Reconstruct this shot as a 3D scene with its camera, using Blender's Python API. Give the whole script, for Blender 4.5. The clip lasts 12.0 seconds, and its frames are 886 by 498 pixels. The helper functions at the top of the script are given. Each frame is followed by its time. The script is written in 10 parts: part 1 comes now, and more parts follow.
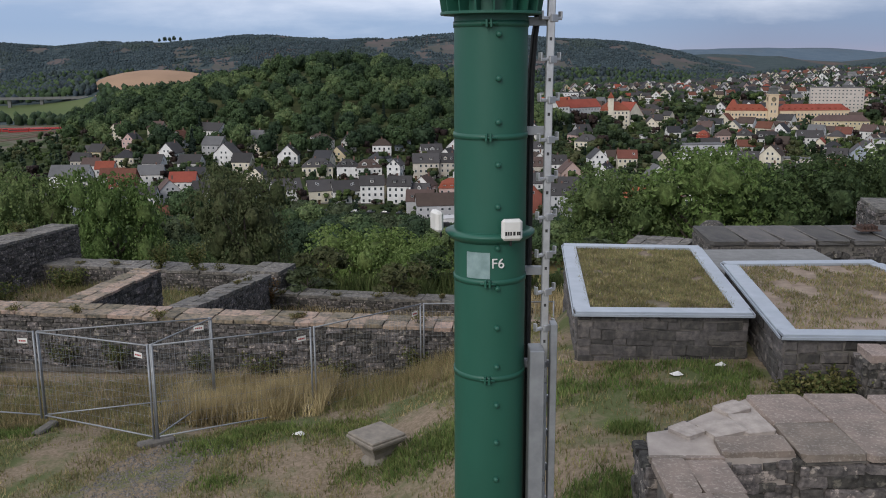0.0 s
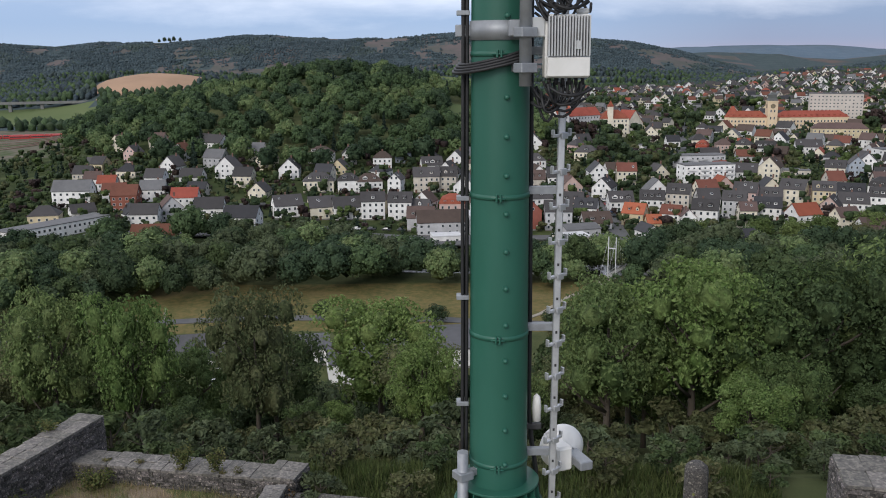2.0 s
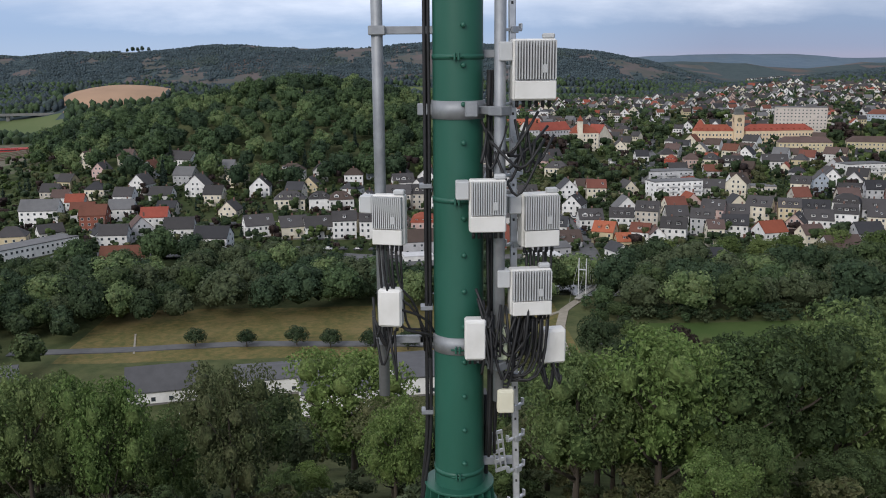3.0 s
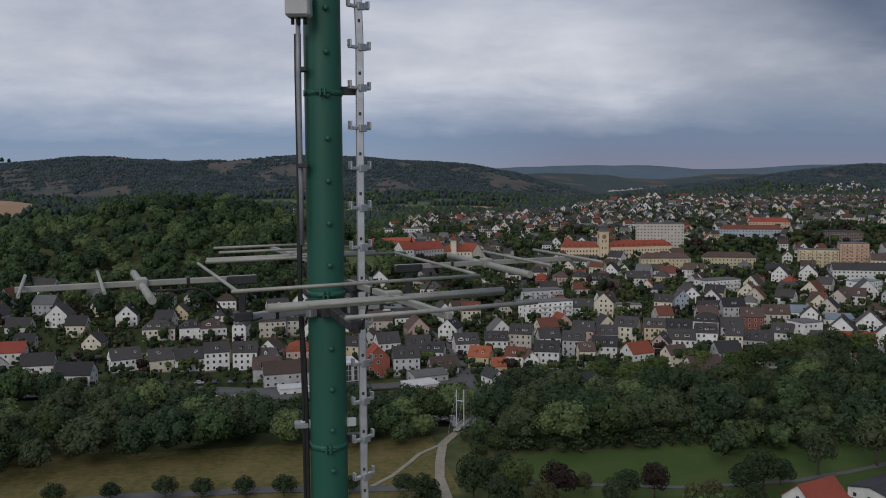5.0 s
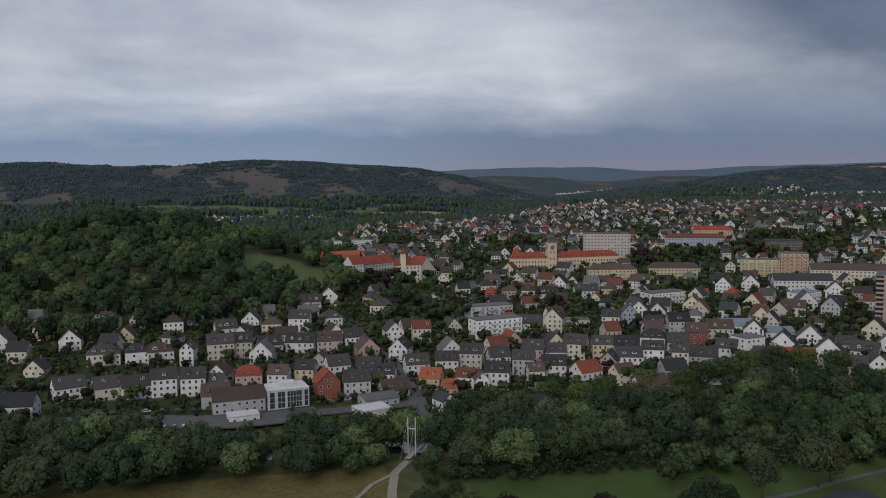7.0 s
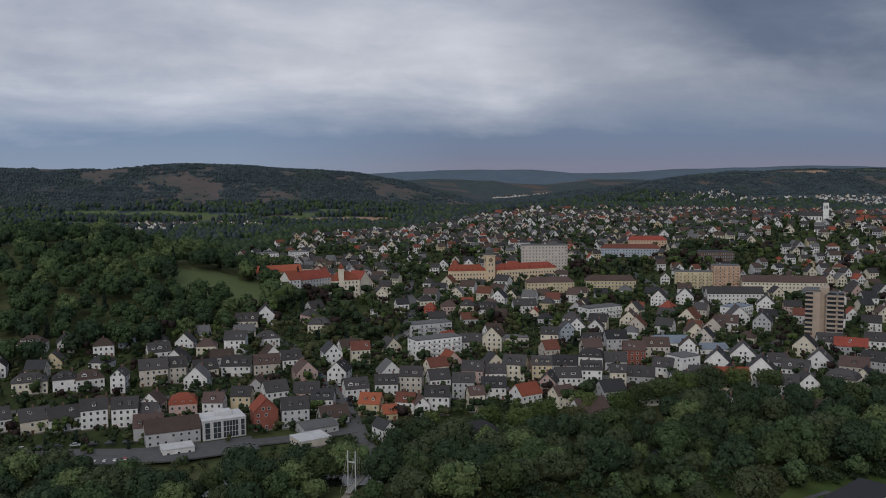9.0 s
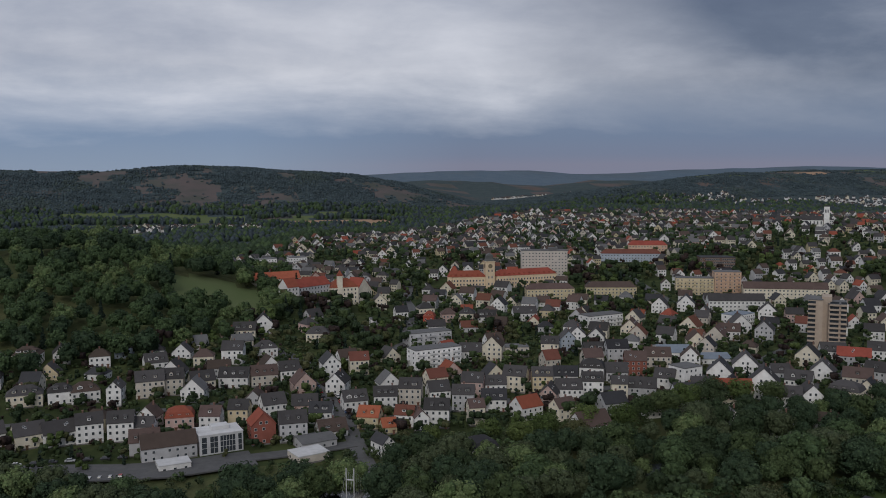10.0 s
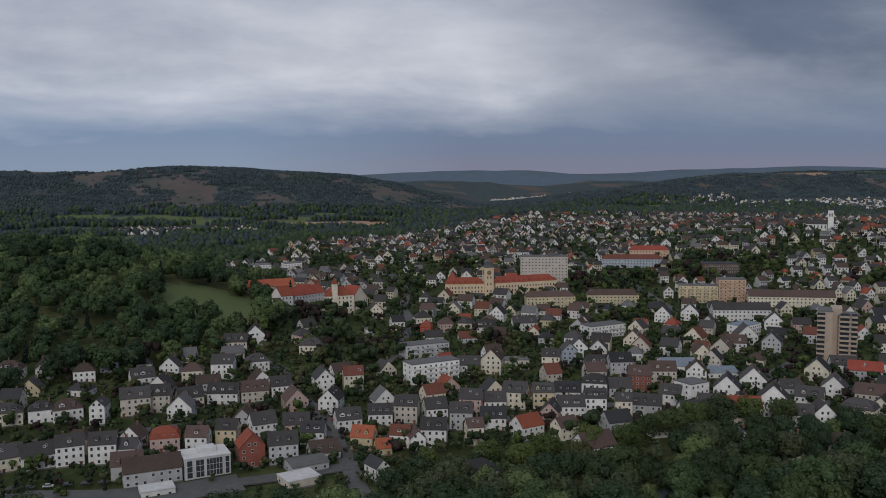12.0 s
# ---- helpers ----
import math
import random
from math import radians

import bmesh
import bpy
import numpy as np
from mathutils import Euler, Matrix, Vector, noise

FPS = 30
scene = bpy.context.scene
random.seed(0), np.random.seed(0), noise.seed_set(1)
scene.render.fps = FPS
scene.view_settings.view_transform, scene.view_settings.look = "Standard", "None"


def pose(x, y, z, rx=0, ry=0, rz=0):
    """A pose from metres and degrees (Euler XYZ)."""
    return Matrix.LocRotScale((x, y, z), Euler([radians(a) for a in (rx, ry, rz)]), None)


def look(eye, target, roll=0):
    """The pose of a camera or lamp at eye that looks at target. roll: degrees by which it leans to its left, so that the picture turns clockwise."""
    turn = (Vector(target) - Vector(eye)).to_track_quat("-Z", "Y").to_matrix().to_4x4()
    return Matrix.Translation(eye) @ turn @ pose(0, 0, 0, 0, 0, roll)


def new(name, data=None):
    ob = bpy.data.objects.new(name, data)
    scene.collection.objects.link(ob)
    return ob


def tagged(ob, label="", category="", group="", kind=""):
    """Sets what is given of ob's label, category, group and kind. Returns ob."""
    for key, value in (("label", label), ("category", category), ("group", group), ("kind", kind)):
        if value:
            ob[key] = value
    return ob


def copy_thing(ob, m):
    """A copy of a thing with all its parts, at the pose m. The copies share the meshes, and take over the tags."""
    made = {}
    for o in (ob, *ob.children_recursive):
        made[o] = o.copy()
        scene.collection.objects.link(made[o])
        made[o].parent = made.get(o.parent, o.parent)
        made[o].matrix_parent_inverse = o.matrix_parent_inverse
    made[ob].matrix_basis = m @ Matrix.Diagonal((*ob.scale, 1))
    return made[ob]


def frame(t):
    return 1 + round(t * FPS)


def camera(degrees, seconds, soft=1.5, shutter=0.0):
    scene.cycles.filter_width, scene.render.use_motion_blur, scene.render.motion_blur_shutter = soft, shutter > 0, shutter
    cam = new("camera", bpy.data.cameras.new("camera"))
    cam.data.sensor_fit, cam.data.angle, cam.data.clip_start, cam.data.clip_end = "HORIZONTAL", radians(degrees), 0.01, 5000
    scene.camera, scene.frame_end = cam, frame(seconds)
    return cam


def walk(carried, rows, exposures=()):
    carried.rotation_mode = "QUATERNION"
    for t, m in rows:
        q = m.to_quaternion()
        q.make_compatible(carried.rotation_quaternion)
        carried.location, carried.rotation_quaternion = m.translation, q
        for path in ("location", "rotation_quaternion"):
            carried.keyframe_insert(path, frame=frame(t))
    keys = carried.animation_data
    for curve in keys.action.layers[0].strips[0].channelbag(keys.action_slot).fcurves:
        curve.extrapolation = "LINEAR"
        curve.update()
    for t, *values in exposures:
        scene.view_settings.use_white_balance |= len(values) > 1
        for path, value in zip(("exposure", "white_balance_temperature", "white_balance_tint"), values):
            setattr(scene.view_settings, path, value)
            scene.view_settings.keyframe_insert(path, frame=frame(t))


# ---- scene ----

cam = camera(52.48, 12.0, soft=1.0)
PATH = [
    (0, (-0.343, -6.439, 7.275), (-0.343, 13.110, 3.052), -0.31),
    (0.5, (-0.359, -6.455, 8.714), (-0.364, 13.091, 4.475), -0.45),
    (1, (-0.396, -6.775, 11.298), (-0.403, 12.763, 7.027), -0.44),
    (1.5, (-0.436, -6.967, 14.309), (-0.439, 12.565, 10.010), -0.40),
    (2, (-0.445, -6.958, 17.125), (-0.451, 12.573, 12.817), -0.47),
    (2.5, (-0.414, -7.089, 20.105), (-0.327, 12.437, 15.776), -0.46),
    (2.7, (-0.372, -7.133, 21.308), (-0.054, 12.387, 16.965), -0.46),
    (4.3, (-0.321, -6.562, 29.576), (1.370, 13.270, 27.618), -0.29),
    (4.5, (-0.305, -6.517, 30.661), (1.809, 13.282, 28.781), -0.32),
    (5, (-0.263, -6.390, 33.294), (3.136, 13.232, 31.448), -0.29),
    (5.5, (-0.259, -6.318, 35.902), (4.209, 13.089, 34.057), -0.41),
    (6, (-0.280, -6.286, 38.500), (4.212, 13.115, 36.652), -0.46),
    (6.5, (-0.360, -6.249, 41.168), (4.136, 13.151, 39.324), -0.46),
    (7, (-0.485, -6.016, 43.810), (4.025, 13.382, 41.966), -0.50),
    (7.5, (-0.560, -5.486, 46.500), (4.608, 13.746, 44.655), -0.47),
    (7.7, (-0.571, -5.173, 47.587), (5.045, 13.933, 45.737), -0.47),
    (8.2, (-0.410, -3.600, 50.419), (5.412, 15.444, 48.567), -0.42),
    (9.5, (0.008, 0.490, 57.784), (5.880, 19.518, 55.925), -0.30),
    (10, (1.070, 3.788, 60.056), (6.947, 22.815, 58.198), -0.35),
    (10.5, (2.440, 7.704, 61.911), (8.324, 26.729, 60.061), -0.37),
    (11, (4.003, 12.041, 63.273), (9.894, 31.064, 61.421), -0.39),
    (11.5, (5.595, 16.618, 64.184), (11.494, 35.637, 62.319), -0.34),
    (12, (7.164, 21.311, 64.860), (13.072, 40.325, 62.977), -0.31),
]
EXPOSURES = [(0, -0.1, 6480, 10), (1, -0.05, 6480, 10), (2.6, 0.2, 6480, 10), (4.4, -0.85, 6480, 10), (5.5, -0.72, 6480, 10), (7, -0.8, 6480, 10), (12, -0.85, 6480, 10)]
walk(cam, [(t, look(eye, target, roll)) for t, eye, target, roll in PATH], EXPOSURES)

# ---- world and light ----
world = bpy.data.worlds.new("world")
scene.world = world
world.use_nodes = True
wn, wl = world.node_tree.nodes, world.node_tree.links
SUN_EL, SUN_AZ = radians(32), radians(205)


def wnode(kind, **settings):
    node = wn.new(kind)
    for key, value in settings.items():
        if key in node.inputs:
            node.inputs[key].default_value = value
    return node


def wmath(op, a, b=0.5, clamp=False):
    node = wn.new("ShaderNodeMath")
    node.operation, node.use_clamp = op, clamp
    for slot, value in zip(node.inputs, (a, b)):
        if isinstance(value, (int, float)):
            slot.default_value = value
        else:
            wl.new(value, slot)
    return node.outputs[0]


def wramp(value, stops, mode="LINEAR"):
    node = wn.new("ShaderNodeValToRGB")
    node.color_ramp.interpolation = mode
    els = node.color_ramp.elements
    while len(els) < len(stops):
        els.new(0.5)
    for el, (at, col) in zip(els, stops):
        el.position, el.color = at, (*col, 1)
    wl.new(value, node.inputs[0])
    return node.outputs[0]


def wmix(f, a, b):
    node = wn.new("ShaderNodeMix")
    node.data_type = "RGBA"
    for slot, value in ((node.inputs[0], f), (node.inputs[6], a), (node.inputs[7], b)):
        if isinstance(value, (int, float)):
            slot.default_value = value
        elif isinstance(value, tuple):
            slot.default_value = (*value, 1)
        else:
            wl.new(value, slot)
    return node.outputs[2]


def build_sky():
    """An overcast evening sky: a Nishita sky behind streaky stratus, bluer towards the horizon."""
    for node in list(wn):
        wn.remove(node)
    out, back = wn.new("ShaderNodeOutputWorld"), wn.new("ShaderNodeBackground")
    wl.new(back.outputs[0], out.inputs[0])
    sky = wn.new("ShaderNodeTexSky")
    sky.sky_type, sky.sun_disc = "NISHITA", False
    sky.sun_elevation, sky.sun_rotation = SUN_EL, SUN_AZ
    coord = wn.new("ShaderNodeTexCoord")
    sep = wn.new("ShaderNodeSeparateXYZ")
    wl.new(coord.outputs["Generated"], sep.inputs[0])
    x, y, z = sep.outputs
    up = wmath("MAXIMUM", z, 0.0)
    flat = wmath("ADD", up, 0.2)
    comb = wn.new("ShaderNodeCombineXYZ")
    wl.new(wmath("DIVIDE", x, flat), comb.inputs[0])
    wl.new(wmath("DIVIDE", y, flat), comb.inputs[1])
    sheet = comb.outputs[0]

    def cloud(scale, detail, rough, shift, squash):
        mp = wn.new("ShaderNodeMapping")
        mp.inputs["Location"].default_value = shift
        mp.inputs["Scale"].default_value = squash
        mp.inputs["Rotation"].default_value = (0, 0, radians(-4))
        wl.new(sheet, mp.inputs[0])
        nz = wnode("ShaderNodeTexNoise", Scale=scale, Detail=detail, Roughness=rough, Distortion=0.15)
        wl.new(mp.outputs[0], nz.inputs["Vector"])
        return nz.outputs[0]

    big = cloud(0.36, 3, 0.45, (3.1, 1.7, 0), (0.7, 1, 1))
    fine = cloud(1.3, 8, 0.6, (0.4, 5.2, 0), (0.8, 1.0, 1))
    mp = wn.new("ShaderNodeMapping")
    mp.inputs["Scale"].default_value = (1, 1, 2.3)
    wl.new(coord.outputs["Generated"], mp.inputs[0])
    puff = wnode("ShaderNodeTexNoise", Scale=6.5, Detail=7, Roughness=0.58, Distortion=0.3)
    wl.new(mp.outputs[0], puff.inputs["Vector"])
    both = wmath("ADD", wmath("ADD", wmath("MULTIPLY", big, 0.5), wmath("MULTIPLY", fine, 0.3)), wmath("MULTIPLY", puff.outputs[0], 0.2))
    # cloud greys from the thick to the thin parts
    grey = wramp(both, [(0.36, (0.66, 0.72, 0.88)), (0.46, (0.96, 1.0, 1.13)), (0.56, (1.24, 1.27, 1.39))])
    # a darker, bluer bank stands on one side
    side = wmath("DIVIDE", x, wmath("MAXIMUM", wmath("SQRT", wmath("ADD", wmath("MULTIPLY", x, x), wmath("MULTIPLY", y, y))), 0.01))
    bank = wmath("ADD", wmath("MULTIPLY", wmath("SUBTRACT", side, 0.36), 4.6), wmath("MULTIPLY", wmath("SUBTRACT", big, 0.5), -2.6), True)
    grey = wmix(wmath("MULTIPLY", bank, 0.95), grey, wramp(both, [(0.38, (0.130, 0.180, 0.299)), (0.5, (0.200, 0.260, 0.393)), (0.6, (0.420, 0.480, 0.621))]))
    # towards the horizon the deck turns blue, with a faint warm rim
    low = wramp(up, [(0.0, (0.365, 0.385, 0.535)), (0.010, (0.310, 0.372, 0.545)), (0.03, (0.275, 0.370, 0.565)), (0.06, (0.31, 0.41, 0.61)), (0.12, (0.500, 0.580, 0.745))])
    low = wmix(wmath("MULTIPLY", wmath("SUBTRACT", 0.32, side), 4.0, True), low, wramp(up, [(0.0, (0.44, 0.56, 0.76)), (0.03, (0.36, 0.50, 0.745)), (0.08, (0.40, 0.53, 0.78)), (0.14, (0.69, 0.79, 0.96))]))
    veil = wmath("ADD", wmath("MULTIPLY", wmath("SUBTRACT", up, 0.035), 14.0), wmath("MULTIPLY", wmath("SUBTRACT", both, 0.5), 2.2))
    deck = wmix(wmath("MULTIPLY", veil, 1.15, True), low, grey)
    nish = wn.new("ShaderNodeMix")
    nish.data_type, nish.blend_type = "RGBA", "MULTIPLY"
    nish.inputs[0].default_value = 1.0
    wl.new(sky.outputs[0], nish.inputs[6])
    nish.inputs[7].default_value = (0.08, 0.08, 0.085, 1)
    total = wmix(0.93, nish.outputs[2], deck)
    wl.new(total, back.inputs[0])
    back.inputs[1].default_value = 1.0


build_sky()

sun_data = bpy.data.lights.new("sun", "SUN")
sun_data.energy, sun_data.angle, sun_data.color = 1.4, radians(20), (1.0, 0.945, 0.87)
sun = new("sun", sun_data)
sun.matrix_world = look((0, 0, 60), (-60 * math.cos(SUN_EL) * math.sin(SUN_AZ), -60 * math.cos(SUN_EL) * math.cos(SUN_AZ), 60 - 60 * math.sin(SUN_EL)))

# ---- materials ----
MATS = {}


def mat(name, col, col2=None, scale=4.0, rough=0.8, metal=0.0, bump=0.0, bump_scale=None, stain=None, stain_scale=0.6,
        stain_amount=0.35, stain_range=(0.48, 0.68), vary=0.0, coords="Object", stretch=(1, 1, 1), spec=0.4, island=0.0, lo=0.35, hi=0.65):
    """A procedural surface: two tones at a grain scale, stains at a second scale, bump, and a small change from object to object."""
    if name in MATS:
        return MATS[name]
    m = bpy.data.materials.new(name)
    MATS[name] = m
    m.use_nodes = True
    nt = m.node_tree
    nodes, links = nt.nodes, nt.links
    bsdf = nodes["Principled BSDF"]
    bsdf.inputs["Roughness"].default_value = rough
    bsdf.inputs["Metallic"].default_value = metal
    bsdf.inputs["Specular IOR Level"].default_value = spec
    tc = nodes.new("ShaderNodeTexCoord")
    mp = nodes.new("ShaderNodeMapping")
    mp.inputs["Scale"].default_value = stretch
    geo = nodes.new("ShaderNodeNewGeometry")
    links.new(geo.outputs["Position"] if coords == "World" else tc.outputs[coords], mp.inputs[0])

    def noise_tex(s, detail=5.0):
        n = nodes.new("ShaderNodeTexNoise")
        n.inputs["Scale"].default_value, n.inputs["Detail"].default_value, n.inputs["Roughness"].default_value = s, detail, 0.6
        links.new(mp.outputs[0], n.inputs["Vector"])
        return n.outputs[0]

    def mixed(f, a, b, mode="MIX"):
        n = nodes.new("ShaderNodeMix")
        n.data_type, n.blend_type = "RGBA", mode
        for slot, v in ((n.inputs[0], f), (n.inputs[6], a), (n.inputs[7], b)):
            if isinstance(v, (int, float)):
                slot.default_value = v
            elif isinstance(v, tuple):
                slot.default_value = (*v, 1)
            else:
                links.new(v, slot)
        return n.outputs[2]

    def ranged(v, a, b, c=0.0, d=1.0):
        n = nodes.new("ShaderNodeMapRange")
        for k, val in zip((1, 2, 3, 4), (a, b, c, d)):
            n.inputs[k].default_value = val
        links.new(v, n.inputs[0])
        return n.outputs[0]

    grain = noise_tex(scale)
    colour = mixed(ranged(grain, lo, hi), col, col2 or tuple(c * 0.8 for c in col))
    if stain:
        patch = noise_tex(stain_scale, 6.0)
        colour = mixed(ranged(patch, *stain_range, 0.0, stain_amount), colour, stain)
    if vary or island:
        if vary:
            info = nodes.new("ShaderNodeObjectInfo")
            rnd, amount = info.outputs["Random"], vary
            if island:
                both = nodes.new("ShaderNodeMath")
                both.operation = "ADD"
                links.new(rnd, both.inputs[0])
                links.new(geo.outputs["Random Per Island"], both.inputs[1])
                part = nodes.new("ShaderNodeMath")
                part.operation = "FRACT"
                links.new(both.outputs[0], part.inputs[0])
                rnd = part.outputs[0]
        else:
            rnd, amount = geo.outputs["Random Per Island"], island
        hsv = nodes.new("ShaderNodeHueSaturation")
        links.new(ranged(rnd, 0, 1, 1 - amount, 1 + amount), hsv.inputs["Value"])
        links.new(ranged(rnd, 0, 1, 0.5 + 0.06 * amount, 0.5 - 0.06 * amount), hsv.inputs["Hue"])
        links.new(colour, hsv.inputs["Color"])
        colour = hsv.outputs[0]
    links.new(colour, bsdf.inputs["Base Color"])
    if bump:
        bp = nodes.new("ShaderNodeBump")
        bp.inputs["Strength"].default_value = bump
        bp.inputs["Distance"].default_value = 0.4 / (bump_scale or scale)
        links.new(noise_tex(bump_scale or scale, 8.0), bp.inputs["Height"])
        links.new(bp.outputs[0], bsdf.inputs["Normal"])
    return m


def leaf_mat(name, a, b, c, vary=0.25, grain=0.9):
    """Leaves: two greens that change from leaf to leaf and from tree to tree, with some light coming through."""
    if name in MATS:
        return MATS[name]
    m = bpy.data.materials.new(name)
    MATS[name] = m
    m.use_nodes = True
    nodes, links = m.node_tree.nodes, m.node_tree.links
    bsdf = nodes["Principled BSDF"]
    out = nodes["Material Output"]
    geo, info = nodes.new("ShaderNodeNewGeometry"), nodes.new("ShaderNodeObjectInfo")
    ramp = nodes.new("ShaderNodeValToRGB")
    ramp.color_ramp.elements[0].color, ramp.color_ramp.elements[1].color = (*a, 1), (*b, 1)
    mid = ramp.color_ramp.elements.new(0.85)
    mid.color = (*c, 1)
    links.new(geo.outputs["Random Per Island"], ramp.inputs[0])
    hsv = nodes.new("ShaderNodeHueSaturation")
    for src, lo, hi, key in ((info.outputs["Random"], 1 - vary, 1 + vary, "Value"), (info.outputs["Random"], 0.51, 0.487, "Hue")):
        r = nodes.new("ShaderNodeMapRange")
        r.inputs[3].default_value, r.inputs[4].default_value = lo, hi
        links.new(src, r.inputs[0])
        links.new(r.outputs[0], hsv.inputs[key])
    links.new(ramp.outputs[0], hsv.inputs["Color"])
    noise = nodes.new("ShaderNodeTexNoise")
    noise.inputs["Scale"].default_value, noise.inputs["Detail"].default_value, noise.inputs["Roughness"].default_value = grain, 5.0, 0.65
    links.new(geo.outputs["Position"], noise.inputs["Vector"])
    spread = nodes.new("ShaderNodeMapRange")
    for k, val in zip((1, 2, 3, 4), (0.36, 0.64, 0.62, 1.38)):
        spread.inputs[k].default_value = val
    links.new(noise.outputs[0], spread.inputs[0])
    tone = nodes.new("ShaderNodeHueSaturation")
    links.new(spread.outputs[0], tone.inputs["Value"])
    links.new(hsv.outputs[0], tone.inputs["Color"])
    hsv = tone
    bp = nodes.new("ShaderNodeBump")
    bp.inputs["Strength"].default_value, bp.inputs["Distance"].default_value = 0.9, 0.5 / grain
    links.new(noise.outputs[0], bp.inputs["Height"])
    links.new(bp.outputs[0], bsdf.inputs["Normal"])
    links.new(hsv.outputs[0], bsdf.inputs["Base Color"])
    bsdf.inputs["Roughness"].default_value = 0.7
    bsdf.inputs["Specular IOR Level"].default_value = 0.1
    tr = nodes.new("ShaderNodeBsdfTranslucent")
    links.new(hsv.outputs[0], tr.inputs[0])
    mx = nodes.new("ShaderNodeMixShader")
    mx.inputs[0].default_value = 0.25
    links.new(bsdf.outputs[0], mx.inputs[1])
    links.new(tr.outputs[0], mx.inputs[2])
    links.new(mx.outputs[0], out.inputs[0])
    return m


def glass_mat(name, tint, rough=0.08):
    m = mat(name, tint, tuple(c * 1.5 for c in tint), scale=0.7, rough=rough, spec=0.6)
    return m


# ---- mesh building ----
class Build:
    """Collects faces of one mesh; each face carries a material slot."""

    def __init__(self):
        self.v, self.f, self.m, self.slot, self.smooth, self.s = [], [], [], 0, False, []

    def face(self, *idx):
        self.f.append(idx)
        self.m.append(self.slot)
        self.s.append(self.smooth)

    def add(self, pts):
        n = len(self.v)
        self.v.extend(tuple(p) for p in pts)
        return range(n, n + len(pts))

    def poly(self, *pts):
        self.face(*self.add(pts))

    def box(self, c, size, bev=0.0, m=None, taper=1.0):
        """A box round c, with its edges cut by bev, turned by the matrix m about c; taper scales its top."""
        hx, hy, hz = (s / 2 for s in size)
        rot = m or Matrix.Identity(3)
        c = Vector(c)

        def put(x, y, z):
            k = taper if z > 0 else 1.0
            return c + rot @ Vector((x * k, y * k, z))

        if not bev:
            i = self.add([put(sx * hx, sy * hy, sz * hz) for sz in (-1, 1) for sx, sy in ((-1, -1), (1, -1), (1, 1), (-1, 1))])
            for q in ((3, 2, 1, 0), (4, 5, 6, 7), (0, 1, 5, 4), (1, 2, 6, 5), (2, 3, 7, 6), (3, 0, 4, 7)):
                self.face(*(i[k] for k in q))
            return
        bev = min(bev, hx * 0.9, hy * 0.9, hz * 0.9)
        ids = {}
        for sx in (-1, 1):
            for sy in (-1, 1):
                for sz in (-1, 1):
                    x, y, z = sx * hx, sy * hy, sz * hz
                    bx, by, bz = sx * (hx - bev), sy * (hy - bev), sz * (hz - bev)
                    ids[sx, sy, sz] = self.add([put(x, by, bz), put(bx, y, bz), put(bx, by, z)])
        for a in range(3):
            b, d = (a + 1) % 3, (a + 2) % 3
            for s in (-1, 1):
                ring = []
                for sb, sd in ((-1, -1), (1, -1), (1, 1), (-1, 1)):
                    key = [0, 0, 0]
                    key[a], key[b], key[d] = s, sb, sd
                    ring.append(ids[tuple(key)][a])
                self.face(*(ring if s > 0 else ring[::-1]))
                for t in (-1, 1):
                    # the cut edge between the faces a = s and b = t
                    key0, key1 = [0, 0, 0], [0, 0, 0]
                    key0[a], key0[b], key0[d] = s, t, -1
                    key1[a], key1[b], key1[d] = s, t, 1
                    k0, k1 = tuple(key0), tuple(key1)
                    q = [ids[k0][a], ids[k0][b], ids[k1][b], ids[k1][a]]
                    self.face(*(q if s * t > 0 else q[::-1]))
        for key, i in ids.items():
            self.face(*(i if key[0] * key[1] * key[2] > 0 else (i[0], i[2], i[1])))

    def tube(self, pts, radii, seg=12, caps=True, flat=False):
        """A round bar along pts; radii one number or one a point."""
        pts = [Vector(p) for p in pts]
        if isinstance(radii, (int, float)):
            radii = [radii] * len(pts)
        was, self.smooth = self.smooth, not flat
        rings, side = [], None
        for k, p in enumerate(pts):
            ahead = (pts[min(k + 1, len(pts) - 1)] - pts[max(k - 1, 0)]).normalized()
            if side is None:
                side = ahead.cross(Vector((0, 0, 1)) if abs(ahead.z) < 0.9 else Vector((1, 0, 0))).normalized()
            side = (side - ahead * side.dot(ahead)).normalized()
            other = ahead.cross(side)
            rings.append(self.add([p + (side * math.cos(a) + other * math.sin(a)) * radii[k] for a in (2 * math.pi * j / seg for j in range(seg))]))
        for r0, r1 in zip(rings, rings[1:]):
            for j in range(seg):
                self.face(r0[j], r0[(j + 1) % seg], r1[(j + 1) % seg], r1[j])
        self.smooth = False
        if caps:
            self.face(*reversed(rings[0]))
            self.face(*rings[-1])
        self.smooth = was

    def lathe(self, profile, seg=32, c=(0, 0, 0), m=None, smooth=True):
        """Turns (radius, height) pairs about the z axis."""
        was, self.smooth = self.smooth, smooth
        rot, c = m or Matrix.Identity(3), Vector(c)
        rings = []
        for r, h in profile:
            if r < 1e-6:
                rings.append(self.add([c + rot @ Vector((0, 0, h))]))
            else:
                rings.append(self.add([c + rot @ Vector((r * math.cos(a), r * math.sin(a), h)) for a in (2 * math.pi * j / seg for j in range(seg))]))
